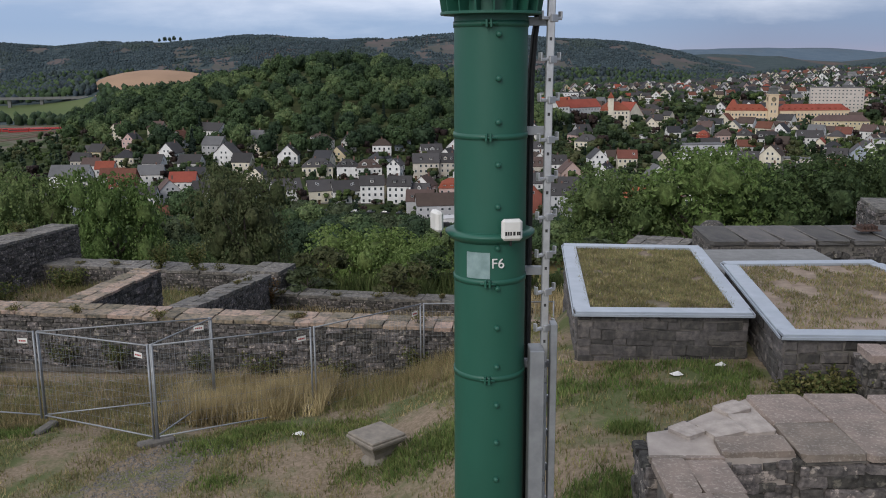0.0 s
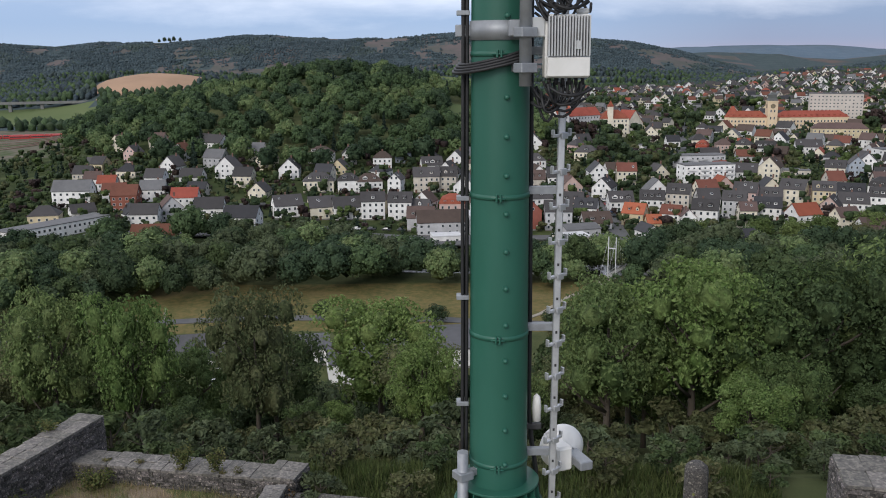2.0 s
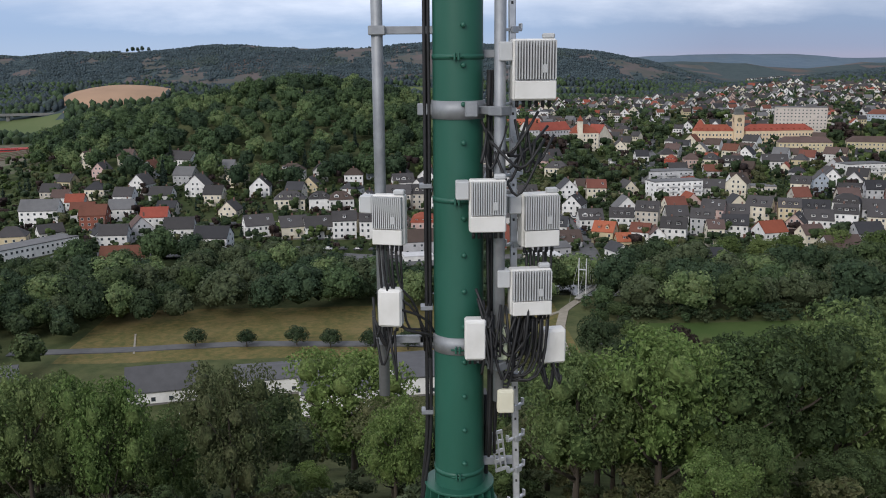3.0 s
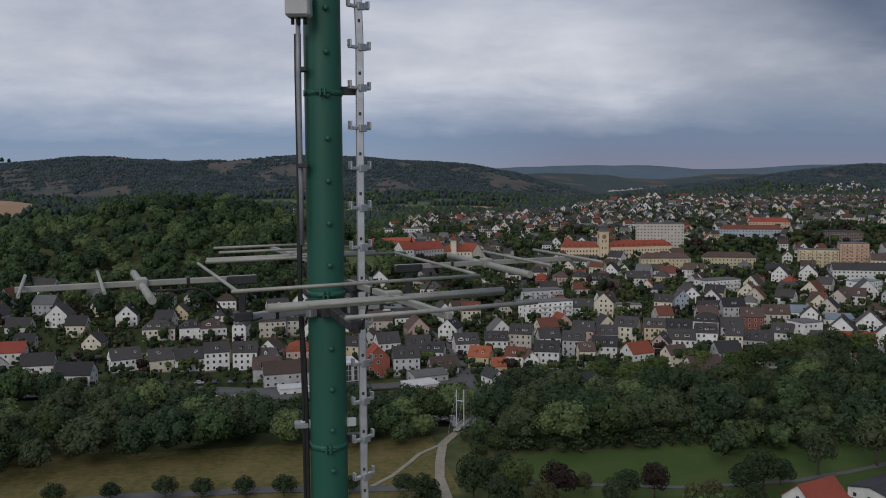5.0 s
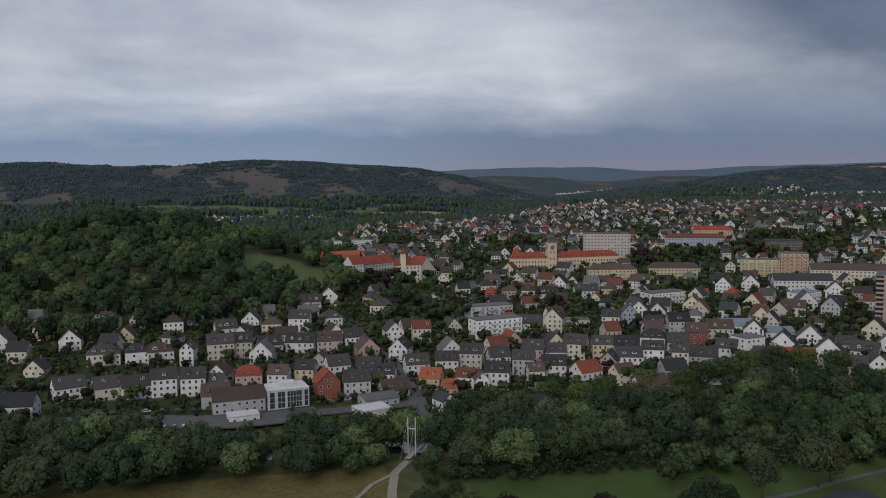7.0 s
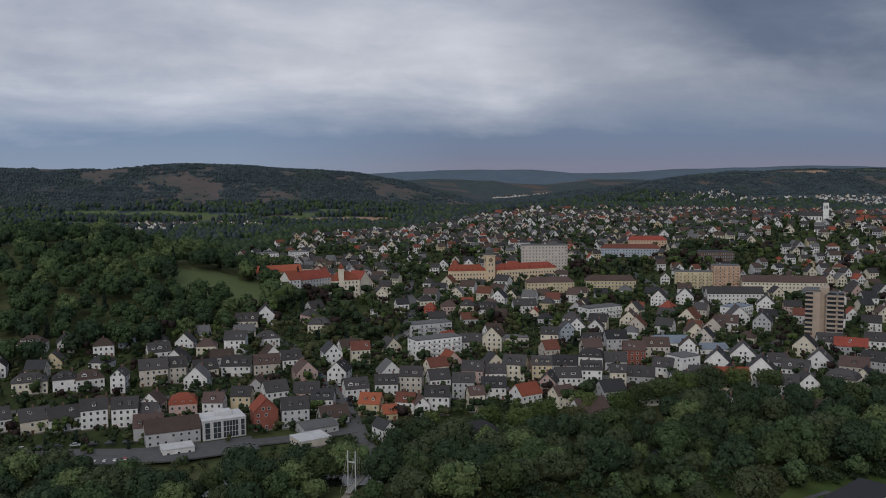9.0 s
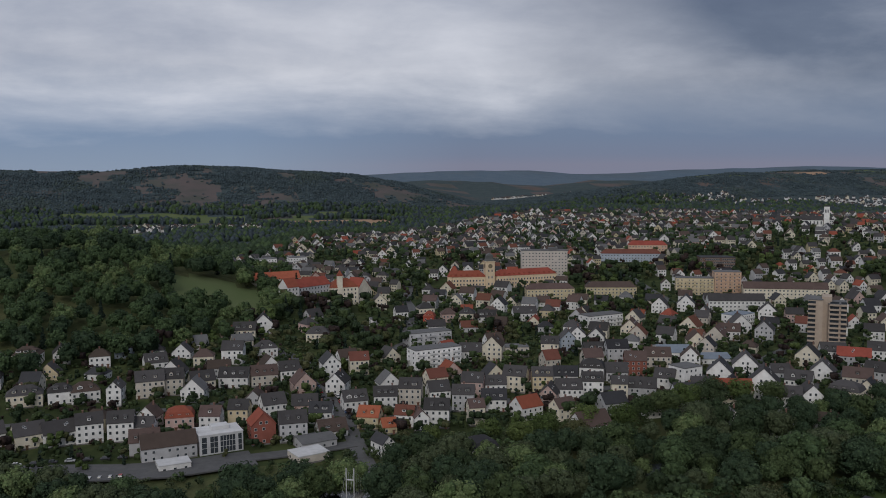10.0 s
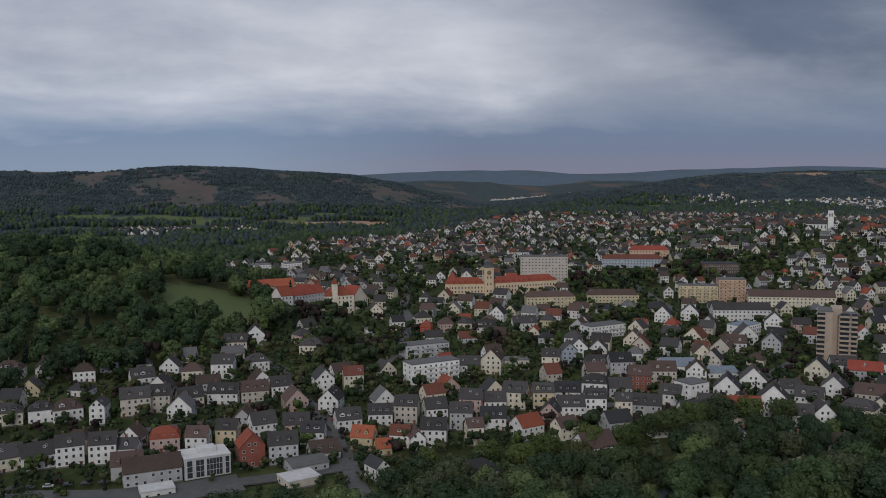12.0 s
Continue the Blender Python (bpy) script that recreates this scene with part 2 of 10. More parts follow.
        for r0, r1 in zip(rings, rings[1:]):
            for j in range(seg):
                k = (j + 1) % seg
                if len(r0) == 1 and len(r1) == 1:
                    continue
                if len(r0) == 1:
                    self.face(r0[0], r1[k], r1[j])
                elif len(r1) == 1:
                    self.face(r0[j], r0[k], r1[0])
                else:
                    self.face(r0[j], r0[k], r1[k], r1[j])
        self.smooth = was

    def mesh(self, name):
        me = bpy.data.meshes.new(name)
        me.from_pydata(self.v, [], self.f)
        me.polygons.foreach_set("material_index", self.m)
        me.polygons.foreach_set("use_smooth", self.s)
        me.update()
        return me


def made(name, b, mats, parent=None, label="", m=None):
    """Links a Build (or a mesh) as one object, under a thing or part if given."""
    me = b if isinstance(b, bpy.types.Mesh) else b.mesh(name)
    mats = mats if isinstance(mats, (list, tuple)) else [mats]
    if not me.materials:
        for k in mats:
            me.materials.append(k)
    ob = new(name, me)
    if me.materials[0] is not mats[0]:
        ob.material_slots[0].link = "OBJECT"
        ob.material_slots[0].material = mats[0]
    if parent is not None:
        ob.parent = parent
    if m is not None:
        ob.matrix_basis = m
    if label:
        ob["label"] = label
    return ob


def thing(name, label, category, at=(0, 0, 0), rz=0.0, group="", kind=""):
    ob = new(name)
    ob.empty_display_size = 0.2
    ob.matrix_basis = pose(*at, 0, 0, rz)
    return tagged(ob, label, category, group, kind)


def quads(name, centres, normals, sizes, seed, aspect=1.0, spin=True):
    """A mesh of many small four-cornered leaves: centres, normals and sizes as arrays."""
    rng = np.random.default_rng(seed)
    n = len(centres)
    nrm = normals / np.maximum(np.linalg.norm(normals, axis=1, keepdims=True), 1e-6)
    ref = rng.normal(size=(n, 3))
    u = np.cross(nrm, ref)
    u /= np.maximum(np.linalg.norm(u, axis=1, keepdims=True), 1e-6)
    w = np.cross(nrm, u)
    s = (sizes / 2)[:, None]
    bend = nrm * s * 0.35
    v = np.empty((n, 4, 3))
    v[:, 0] = centres - u * s - bend
    v[:, 1] = centres - w * s * aspect
    v[:, 2] = centres + u * s - bend
    v[:, 3] = centres + w * s * aspect
    me = bpy.data.meshes.new(name)
    me.vertices.add(n * 4)
    me.loops.add(n * 4)
    me.polygons.add(n)
    me.vertices.foreach_set("co", v.ravel())
    me.loops.foreach_set("vertex_index", np.arange(n * 4))
    me.polygons.foreach_set("loop_start", np.arange(0, n * 4, 4))
    me.update(calc_edges=True)
    return me

# ---- terrain ----
def ramp(v, xs, zs):
    return np.interp(v, xs, zs)


def step(v, a, b):
    t = np.clip((v - a) / (b - a), 0, 1)
    return t * t * (3 - 2 * t)


def waves(x, y, scale, seed, octaves=4):
    """Smooth rolling noise from a few sine waves."""
    rng = np.random.default_rng(seed)
    out, amp = 0.0, 1.0
    for _ in range(octaves):
        for _ in range(3):
            a, ph = rng.uniform(0, 2 * math.pi, 2)
            out = out + amp / 3 * np.sin((x * math.cos(a) + y * math.sin(a)) * 2 * math.pi / scale + ph)
        scale, amp = scale * 0.53, amp * 0.5
    return out


def height(x, y):
    """The lie of the land: castle plateau, slope, river flats, town, wooded hill and far ridges."""
    x, y = np.asarray(x, float), np.asarray(y, float)
    rho, az = np.hypot(x, y), np.degrees(np.arctan2(x, np.maximum(y, 1.0)))
    # castle yards
    yard = ramp(x, [-14, -6, -3, -1.5, 0.3, 1.6, 5, 9, 14], [-0.3, 0.02, 0.32, 0.45, 1.25, 1.95, 2.05, 2.3, 2.4])
    yard = np.where(x < 1.9, np.maximum(yard - 0.21 * np.maximum(y - 9.3, 0), np.minimum(yard, -0.75)), yard) + 0.035 * waves(x, y, 6, 3)
    back = ramp(x, [-12, -7], [-2.6, -3.15]) + 0.08 * waves(x, y, 5, 4)
    top = np.where(x < 2.2, yard + (back - yard) * step(y, 16.0, 17.2), yard + (0.1 - yard) * step(y, 12.4, 13.6) + (-3.3) * step(y, 19.5, 21.0))
    # the slope below the castle
    out = np.maximum(np.maximum(y - 33.5 + 0.05 * np.abs(x), np.abs(x + 2) - 30), -y - 120)
    fall = -3.4 - 0.43 * np.maximum(out, 0) + 0.8 * waves(x, y, 45, 5) * step(out, 2, 20)
    flats = -68.0 + 0.5 * waves(x, y, 120, 6)
    hill = np.where(out < 0, top, np.maximum(fall, flats))
    hill = np.where((out >= 0) & (out < 2.5), top + (hill - top) * step(out, 0, 2.5), hill)
    # river bed
    river = -4.0 * np.exp(-((y - 352 + 0.1 * x) / 11.0) ** 2)
    # town: a flat valley to the left, a low crest in the middle, climbing to a broad crest on the right
    left = ramp(rho, [380, 430, 800, 1200, 1700, 2100, 2600], [-67, -66.5, -57, -56, -57, -55, -50])
    left = left + (-68 - left) * step(-az, 19, 23) * (1 - step(rho, 1250, 1500))
    mid = ramp(rho, [380, 430, 500, 800, 1000, 1250, 1450, 1700, 2400], [-67, -66.5, -62, -53, -43, -38, -50, -57, -52])
    right = ramp(rho, [380, 430, 500, 800, 1000, 1250, 1500, 1700, 2100, 2600, 3200], [-67, -66.5, -62, -53, -37, -28, -23, -27, -45, -48, -55])
    edge = ramp(rho, [380, 430, 500, 800, 1000, 1150, 1350, 1650, 2100, 2600, 3200], [-67, -66.5, -62, -52, -27, -17, -21, -29, -45, -46, -55])
    town = left + (mid - left) * step(az, 4, 9)
    town = town + (right - town) * step(az, 13, 23)
    town = town + (edge - town) * step(az, 28, 38)
    dx, dy = (x + 90) / np.where(x < -90, 215.0, 225.0), (y - 790) / np.where(y < 790, 300.0, 330.0)
    green = 53 * np.exp(-2.0 * (dx * dx + dy * dy))
    dx2, dy2 = (x + 300) / 90.0, (y - 880) / 170.0
    green = green + 11 * np.exp(-1.6 * (dx2 * dx2 + dy2 * dy2))
    town = town + green + 0.6 * waves(x, y, 160, 7)
    land = flats + river + (town - flats) * step(y + 0.12 * np.abs(x), 372, 425)
    near = step(y, 300, 330)
    z = hill + (land - hill) * near
    # far ridges
    u = x / np.maximum(y, 1.0)
    crest1 = ramp(u, [-1.2, -0.5, -0.42, -0.37, -0.3, -0.21, -0.12, -0.05, 0.01, 0.08, 0.165, 0.21, 0.255, 0.30, 0.35], [38, 38, 26, 38, 37, 54, 45, 46, 56, 50, 40, 27, 7, -20, -56])
    spur = waves(x, y * 0.45, 520, 88) * 17 + waves(x, y, 190, 89) * 5
    ridge1 = np.maximum(crest1 + 56 + 2.5 * waves(x, y, 230, 8) + spur * step(2430 - y, 40, 330), 0) * np.exp(-((y - 2430) / np.where(y < 2430, 330.0, 600.0)) ** 2)
    crest2 = ramp(u, [-1.2, 0.1, 0.195, 0.30, 0.42, 0.5, 0.56, 0.635, 0.9, 1.3], [20, 6, 14, 28, 29, 8, 10, 30, 44, 40])
    ridge2 = (crest2 + 55 + 5 * waves(x, y, 700, 9)) * np.exp(-((y - 4250) / 520.0) ** 2)
    crest3 = ramp(u, [0.36, 0.466, 0.54, 0.62, 0.7, 0.95, 1.3], [-52, -30, -6, 15, 30, 43, 44])
    ridge3 = (crest3 + 50 + 4 * waves(x, y, 420, 10) + 9 * waves(x, y, 330, 12) * step(2350 - y, 40, 300)) * np.exp(-((y - 2350) / np.where(y < 2350, 330.0, 450.0)) ** 2)
    crest4 = ramp(u, [0.12, 0.2, 0.29, 0.37, 0.43, 0.5, 0.58, 0.75], [-55, -34, -12, -6, -24, -6, -14, -40])
    ridge4 = np.maximum(crest4 + 55 + 7 * waves(x, y, 380, 14), 0) * np.exp(-((y - 3200) / 260.0) ** 2)
    field = 45 * np.exp(-(((x + 424) / 150.0) ** 2 + ((y - 1360) / 130.0) ** 2))
    return z + np.where(y > 0, ridge1 + ridge2 + ridge4 + np.where(u > 0.36, ridge3, 0) + field, 0)


def ground_z(x, y):
    return float(height(x, y))


def land_use(x, y, z):
    """Which surface lies at a place: 0 yard, 1 forest floor, 2 dry meadow, 3 lawn, 4 town gardens, 5 haze-tinted far
    woods, 6 tan field, 7 green field, 8 clearing, 9 haze-blue farthest woods.
    """
    u = x / np.maximum(y, 1.0)
    out = np.maximum(np.maximum(y - 33.5, np.abs(x + 2) - 30), -y - 120)
    use = np.where((out < 1.5) & ~((y > 28.5) & (x > -6)) & ~((x > 3) & (y > 20.5)), 0, 1)
    use = np.where((y > 262) & (y < 317) & (x < 52) & (x > -114), 2, use)
    use = np.where((y > 215) & (y < 292) & (x > 78), 3, use)
    use = np.where(y >= 385, 4, use)
    dx, dy = (x + 90) / np.where(x < -90, 215.0, 225.0), (y - 790) / np.where(y < 790, 300.0, 330.0)
    use = np.where((dx * dx + dy * dy < 0.55) & (y > 385), 1, use)
    rho, az = np.hypot(x, y), np.degrees(np.arctan2(x, np.maximum(y, 1)))
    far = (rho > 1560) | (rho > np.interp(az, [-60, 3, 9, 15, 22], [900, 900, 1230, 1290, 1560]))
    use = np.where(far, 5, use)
    # felled slopes on the ridge, mostly on its upper left part
    blot = waves(x, y * 0.7, 420, 21) + 0.55 * waves(x, y, 140, 22) + 0.4 * waves(x, y, 40, 28)
    use = np.where(far & (y > 2020) & (y < 2500) & (blot > np.interp(u, [-0.6, -0.3, 0.02, 0.12, 0.4, 0.7], [0.3, 0.2, 0.12, 0.55, 0.7, 0.4])), 8, use)
    # meadows on the valley floor and hill pastures
    strip = waves(x, y * 2.2, 300, 23)
    use = np.where((az > -6) & (az < 15) & (rho > 1610) & (rho < 2010) & (strip > -0.1), 7, use)
    use = np.where((az > 7.5) & (az < 14.5) & (rho > 1770) & (rho < 1870) & (strip > -0.7), 6, use)
    use = np.where((az > 19) & (az < 31) & (rho > 1750) & (rho < 2250) & (strip > 0.15), 7, use)
    use = np.where((u > 0.62) & (y > 2230) & (y < 2420) & (waves(x, y * 2, 260, 24) > 0.1), 7, use)
    use = np.where((u > 0.62) & (y > 2230) & (y < 2420) & (waves(x, y * 2, 260, 24) > 0.75), 6, use)
    use = np.where((y > 2900) & (y < 3300) & (waves(x, y * 2, 330, 25) > 0.3), 8, use)
    # the farthest ground gets the tone with most haze painted in
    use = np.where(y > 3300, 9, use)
    use = np.where((((x + 424) / 84.0) ** 2 + ((y - 1345) / 110.0) ** 2 < 1), 6, use)
    use = np.where(((x - 36) / 40.0) ** 2 + ((y - 700) / 50.0) ** 2 < 1, 7, use)
    use = np.where((u < -0.38) & (y > 1080) & (y < 1245) & (waves(x, y, 160, 29) > -0.9), 7, use)
    use = np.where((u < -0.415) & (u > -0.6) & (y > 680) & (y < 1010), 10, use)
    return use


def axis_points(fine, lo, hi, grow, start, stop):
    pts = list(np.arange(lo, hi + 1e-6, fine))
    s, p = fine, hi
    while p < stop:
        s *= grow
        p += s
        pts.append(min(p, stop))
    s, p = fine, lo
    while p > start:
        s *= grow
        p -= s
        pts.insert(0, max(p, start))
    return np.array(pts)


def build_ground():
    xs = axis_points(0.6, -24, 16, 1.056, -4200, 4200)
    ys = axis_points(0.6, -12, 36, 1.024, -500, 4900)
    gx, gy = np.meshgrid(xs, ys)
    gz = height(gx, gy)
    nx, ny = len(xs), len(ys)
    idx = np.arange(nx * ny).reshape(ny, nx)
    faces = np.stack([idx[:-1, :-1], idx[:-1, 1:], idx[1:, 1:], idx[1:, :-1]], -1).reshape(-1, 4)
    me = bpy.data.meshes.new("ground")
    me.vertices.add(nx * ny)
    me.vertices.foreach_set("co", np.stack([gx, gy, gz], -1).ravel())
    n = len(faces)
    me.loops.add(n * 4)
    me.polygons.add(n)
    me.loops.foreach_set("vertex_index", faces.ravel())
    me.polygons.foreach_set("loop_start", np.arange(0, n * 4, 4))
    cx = (gx[:-1, :-1] + gx[1:, 1:]) / 2
    cy = (gy[:-1, :-1] + gy[1:, 1:]) / 2
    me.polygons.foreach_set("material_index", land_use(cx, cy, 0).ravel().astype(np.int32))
    me.polygons.foreach_set("use_smooth", np.ones(n, bool))
    me.update(calc_edges=True)
    for m in (
        mat("yard_grass", (0.165, 0.133, 0.09), (0.275, 0.214, 0.158), scale=14.0, rough=0.95, spec=0.05, bump=1.0, bump_scale=30, stain=(0.085, 0.112, 0.042), stain_scale=0.62, stain_amount=0.85, stain_range=(0.47, 0.58)),
        mat("forest_floor", (0.05, 0.065, 0.028), (0.09, 0.1, 0.045), scale=0.15, rough=0.95, spec=0.05, bump=0.4, bump_scale=0.5, stain=(0.14, 0.13, 0.07), stain_scale=0.02),
        mat("dry_meadow", (0.165, 0.128, 0.055), (0.085, 0.092, 0.035), scale=0.45, rough=0.95, spec=0.05, bump=0.3, bump_scale=2, stain=(0.2, 0.15, 0.075), stain_scale=0.05, stain_amount=0.6),
        mat("lawn", (0.052, 0.086, 0.026), (0.068, 0.1, 0.033), scale=0.08, rough=0.95, spec=0.05, stain=(0.1, 0.1, 0.045), stain_scale=0.03),
        mat("town_gardens", (0.034, 0.05, 0.019), (0.055, 0.068, 0.03), scale=0.08, rough=0.95, spec=0.05, stain=(0.075, 0.092, 0.038), stain_scale=0.05, stain_amount=0.9, stain_range=(0.52, 0.6)),
        # distance haze is mixed into this woodland colour as blue
        mat("hazy_far_woods", (0.056, 0.076, 0.080), (0.07, 0.092, 0.094), scale=0.035, rough=0.95, spec=0.05, bump=1.0, bump_scale=0.05, stain=(0.14, 0.10, 0.085), stain_scale=0.0045, stain_amount=0.85, stain_range=(0.55, 0.66)),
        mat("tan_field", (0.37, 0.245, 0.165), (0.32, 0.215, 0.145), scale=0.02, rough=0.95, spec=0.05),
        mat("green_field", (0.098, 0.13, 0.055), (0.115, 0.14, 0.065), scale=0.02, rough=0.95, spec=0.05),
        # felled brown, greyed by haze put into the colour
        mat("clearing", (0.125, 0.102, 0.098), (0.095, 0.092, 0.088), scale=0.012, rough=0.95, spec=0.05, stain=(0.075, 0.085, 0.07), stain_scale=0.012, stain_amount=0.8),
        # farthest woods: the blue is painted haze, stronger than on the nearer ridge
        mat("haze_blue_woods", (0.1, 0.142, 0.185), (0.12, 0.16, 0.2), scale=0.02, rough=0.95, spec=0.05, bump=0.8, bump_scale=0.03, stain=(0.1, 0.11, 0.11), stain_scale=0.003),
        mat("rail_yard", (0.15, 0.13, 0.1), (0.1, 0.1, 0.075), scale=0.1, rough=0.95, spec=0.05, stain=(0.06, 0.085, 0.035), stain_scale=0.025, stain_amount=0.9, stain_range=(0.45, 0.55)),
    ):
        me.materials.append(m)
    return tagged(new("ground", me), "hilly ground with castle yard, meadow, town and wooded ridges", "ground", kind="structure")


build_ground()

# ---- mast and what it carries ----
green_paint = mat("green_paint", (0.016, 0.084, 0.056), (0.021, 0.106, 0.073), scale=1.1, rough=0.45, bump=0.05, bump_scale=14,
                  stain=(0.04, 0.122, 0.094), stain_scale=0.8, stain_amount=0.4, stretch=(1, 1, 0.35))
galv = mat("galvanised_steel", (0.31, 0.325, 0.34), (0.24, 0.25, 0.265), scale=9, rough=0.55, metal=0.45, bump=0.05, stain=(0.25, 0.26, 0.27), stain_scale=2.5)
alu = mat("aluminium", (0.56, 0.57, 0.58), (0.47, 0.48, 0.5), scale=12, rough=0.42, metal=0.6, stain=(0.36, 0.36, 0.36), stain_scale=3)
dark_steel = mat("dark_steel", (0.06, 0.06, 0.062), (0.035, 0.035, 0.036), scale=8, rough=0.55, metal=0.4)
black_cable = mat("black_cable", (0.012, 0.012, 0.013), (0.02, 0.02, 0.021), scale=20, rough=0.55)
white_plastic = mat("white_plastic", (0.72, 0.71, 0.68), (0.66, 0.65, 0.62), scale=6, rough=0.5, stain=(0.5, 0.49, 0.44), stain_scale=2.2)
grey_plastic = mat("grey_plastic", (0.5, 0.51, 0.51), (0.44, 0.45, 0.45), scale=6, rough=0.5, stain=(0.35, 0.35, 0.34), stain_scale=2)
cream_plastic = mat("cream_plastic", (0.66, 0.64, 0.5), (0.6, 0.57, 0.44), scale=5, rough=0.5)
radome_cream = mat("radome_cream", (0.70, 0.67, 0.55), (0.72, 0.69, 0.6), scale=2, rough=0.5)
rusty = mat("rusty_paint", (0.13, 0.045, 0.03), (0.03, 0.09, 0.06), scale=14, rough=0.8, lo=0.45, hi=0.58)
ink = mat("black_ink", (0.02, 0.02, 0.02), scale=30, rough=0.7)


def mast_radius(z):
    return float(np.interp(z, [-0.5, 7.6, 8.0, 13.3, 13.5, 19.1, 19.4, 24.5, 24.7, 29.8, 29.95, 35.1, 35.25, 39.0, 39.05, 39.6],
                           [0.268, 0.258, 0.255, 0.246, 0.24, 0.213, 0.207, 0.193, 0.178, 0.158, 0.135, 0.128, 0.106, 0.10, 0.072, 0.07]))


FLANGES = (7.73, 13.42, 19.28, 24.6, 29.89, 35.15)
BANDS = (1.2, 2.4, 3.6, 4.97, 5.69, 6.72, 7.48, 8.525, 9.56, 10.68, 11.78, 12.6, 13.82, 14.91, 16.03, 17.1, 18.19, 19.6, 20.7, 21.9, 23.0, 24.2,
         25.4, 26.5, 27.6, 28.9, 29.48, 30.25, 31.3, 32.4, 33.8, 34.6, 35.42, 36.33, 37.1, 37.95, 38.7)
mast = thing("radio_mast", "tall tapered green steel radio mast standing in the castle yard", "mast")


def band_bolts(b, z, r, a, lug=0.05):
    c, s = math.cos(a), math.sin(a)
    rot = Matrix.Rotation(a, 3, "Z")
    b.box((c * (r + lug / 2), s * (r + lug / 2), z - 0.0), (lug, 0.016, 0.055), 0.004, rot)
    b.box((c * (r + lug / 2) - s * 0.03, s * (r + lug / 2) + c * 0.03, z), (lug, 0.016, 0.055), 0.004, rot)
    b.tube([(c * (r + 0.03) + s * 0.04, s * (r + 0.03) - c * 0.04, z), (c * (r + 0.03) - s * 0.07, s * (r + 0.03) + c * 0.07, z)], 0.008, 6)


def build_mast():
    cuts = [-0.7, *FLANGES, 39.05]
    for lo, hi in zip(cuts, cuts[1:]):
        b = Build()
        zs = [lo + 0.001] + list(np.linspace(lo + 0.2, hi - 0.2, 6)) + [hi - 0.001]
        b.tube([(0, 0, z) for z in zs], [mast_radius(min(max(z, lo + 0.21), hi - 0.21)) for z in zs], 48, caps=False)
        made("pole_section", b, green_paint, mast)
    for z in FLANGES:
        b, r0, r1 = Build(), mast_radius(z - 0.25), mast_radius(z + 0.25)
        k = r0 / 0.25
        wide, top, low = r0 + 0.125 * k, r1 + 0.1 * k, r0 + 0.09 * k
        h = 0.185 * (0.55 + 0.45 * k)
        for ro, zc, th in ((wide, z - 0.016, 0.014), (wide, z + 0.002, 0.014), (top, z + h, 0.02), (low, z - h, 0.02)):
            b.lathe([(r0 - 0.03, zc), (ro, zc), (ro + 0.003, zc + 0.003), (ro + 0.003, zc + th - 0.003), (ro, zc + th), (r0 - 0.03, zc + th)], 40, smooth=False)
        flange = made("flange", b, green_paint, mast, "green ribbed bolted flange joint")
        # ribs and bolts round the joint
        prof = [(r0 - 0.01, -h), (low - 0.006, -h), (wide - 0.012, 0.0), (top - 0.006, h), (r1 - 0.01, h)]
        b = Build()
        i = b.add([(x, 0.006, zz) for x, zz in prof] + [(x, -0.006, zz) for x, zz in prof])
        b.face(*reversed(i[:5]))
        b.face(*i[5:])
        for j in range(4):
            b.face(i[j], i[j + 1], i[j + 6], i[j + 5])
        rib = b.mesh("rib")
        b = Build()
        b.tube([(wide - 0.035, 0, -0.05), (wide - 0.035, 0, 0.05)], 0.016, 6, flat=True)
        bolt = b.mesh("flange_bolt")
        for j in range(18):
            made("rib", rib, green_paint, flange, m=pose(0, 0, z, 0, 0, 20 * j + 10))
            made("flange_bolt", bolt, green_paint, flange, m=pose(0, 0, z, 0, 0, 20 * j))
    for z in BANDS:
        b, r = Build(), mast_radius(z)
        b.lathe([(r - 0.01, z - 0.02), (r + 0.006, z - 0.02), (r + 0.006, z + 0.02), (r - 0.01, z + 0.02)], 40)
        band_bolts(b, z, r, -1.72)
        made("clamp_band", b, green_paint, mast)
    knob = Build()
    knob.lathe([(0.0, 0.032), (0.014, 0.03), (0.02, 0.02), (0.021, 0.0)], 10, m=Matrix.Rotation(radians(90), 3, "X"))
    me = knob.mesh("bolt")
    z = 3.6
    while z < 38.4:
        if all(abs(z - f) > 0.24 for f in FLANGES):
            r, a = mast_radius(z), -1.42
            made("bolt", me, green_paint, mast, m=pose(r * math.cos(a), r * math.sin(a), z, 0, 0, math.degrees(a) + 90))
        z += 0.293
    # the wide ring below the first joint, with the two small antennas
    b, r = Build(), mast_radius(5.96)
    b.lathe([(r - 0.01, 5.96), (r + 0.035, 5.985), (r + 0.065, 6.015), (r + 0.065, 6.03), (r + 0.02, 6.045), (r - 0.01, 6.045)], 48)
    made("drip_ring", b, green_paint, mast)
    # paint wear
    for z, h in ((29.17, 0.06), (37.72, 0.05), (36.9, 0.045)):
        b, r = Build(), mast_radius(z)
        b.lathe([(r + 0.001, z - h), (r + 0.003, z - h), (r + 0.003, z + h), (r + 0.001, z + h)], 40)
        made("worn_band", b, rusty, mast, "rusty flaking band of paint")
    # sign plate and letters
    b = Build()
    r = mast_radius(5.75) + 0.004
    for k in range(6):
        a0, a1 = radians(-131 + k * 6.4), radians(-131 + (k + 1) * 6.4)
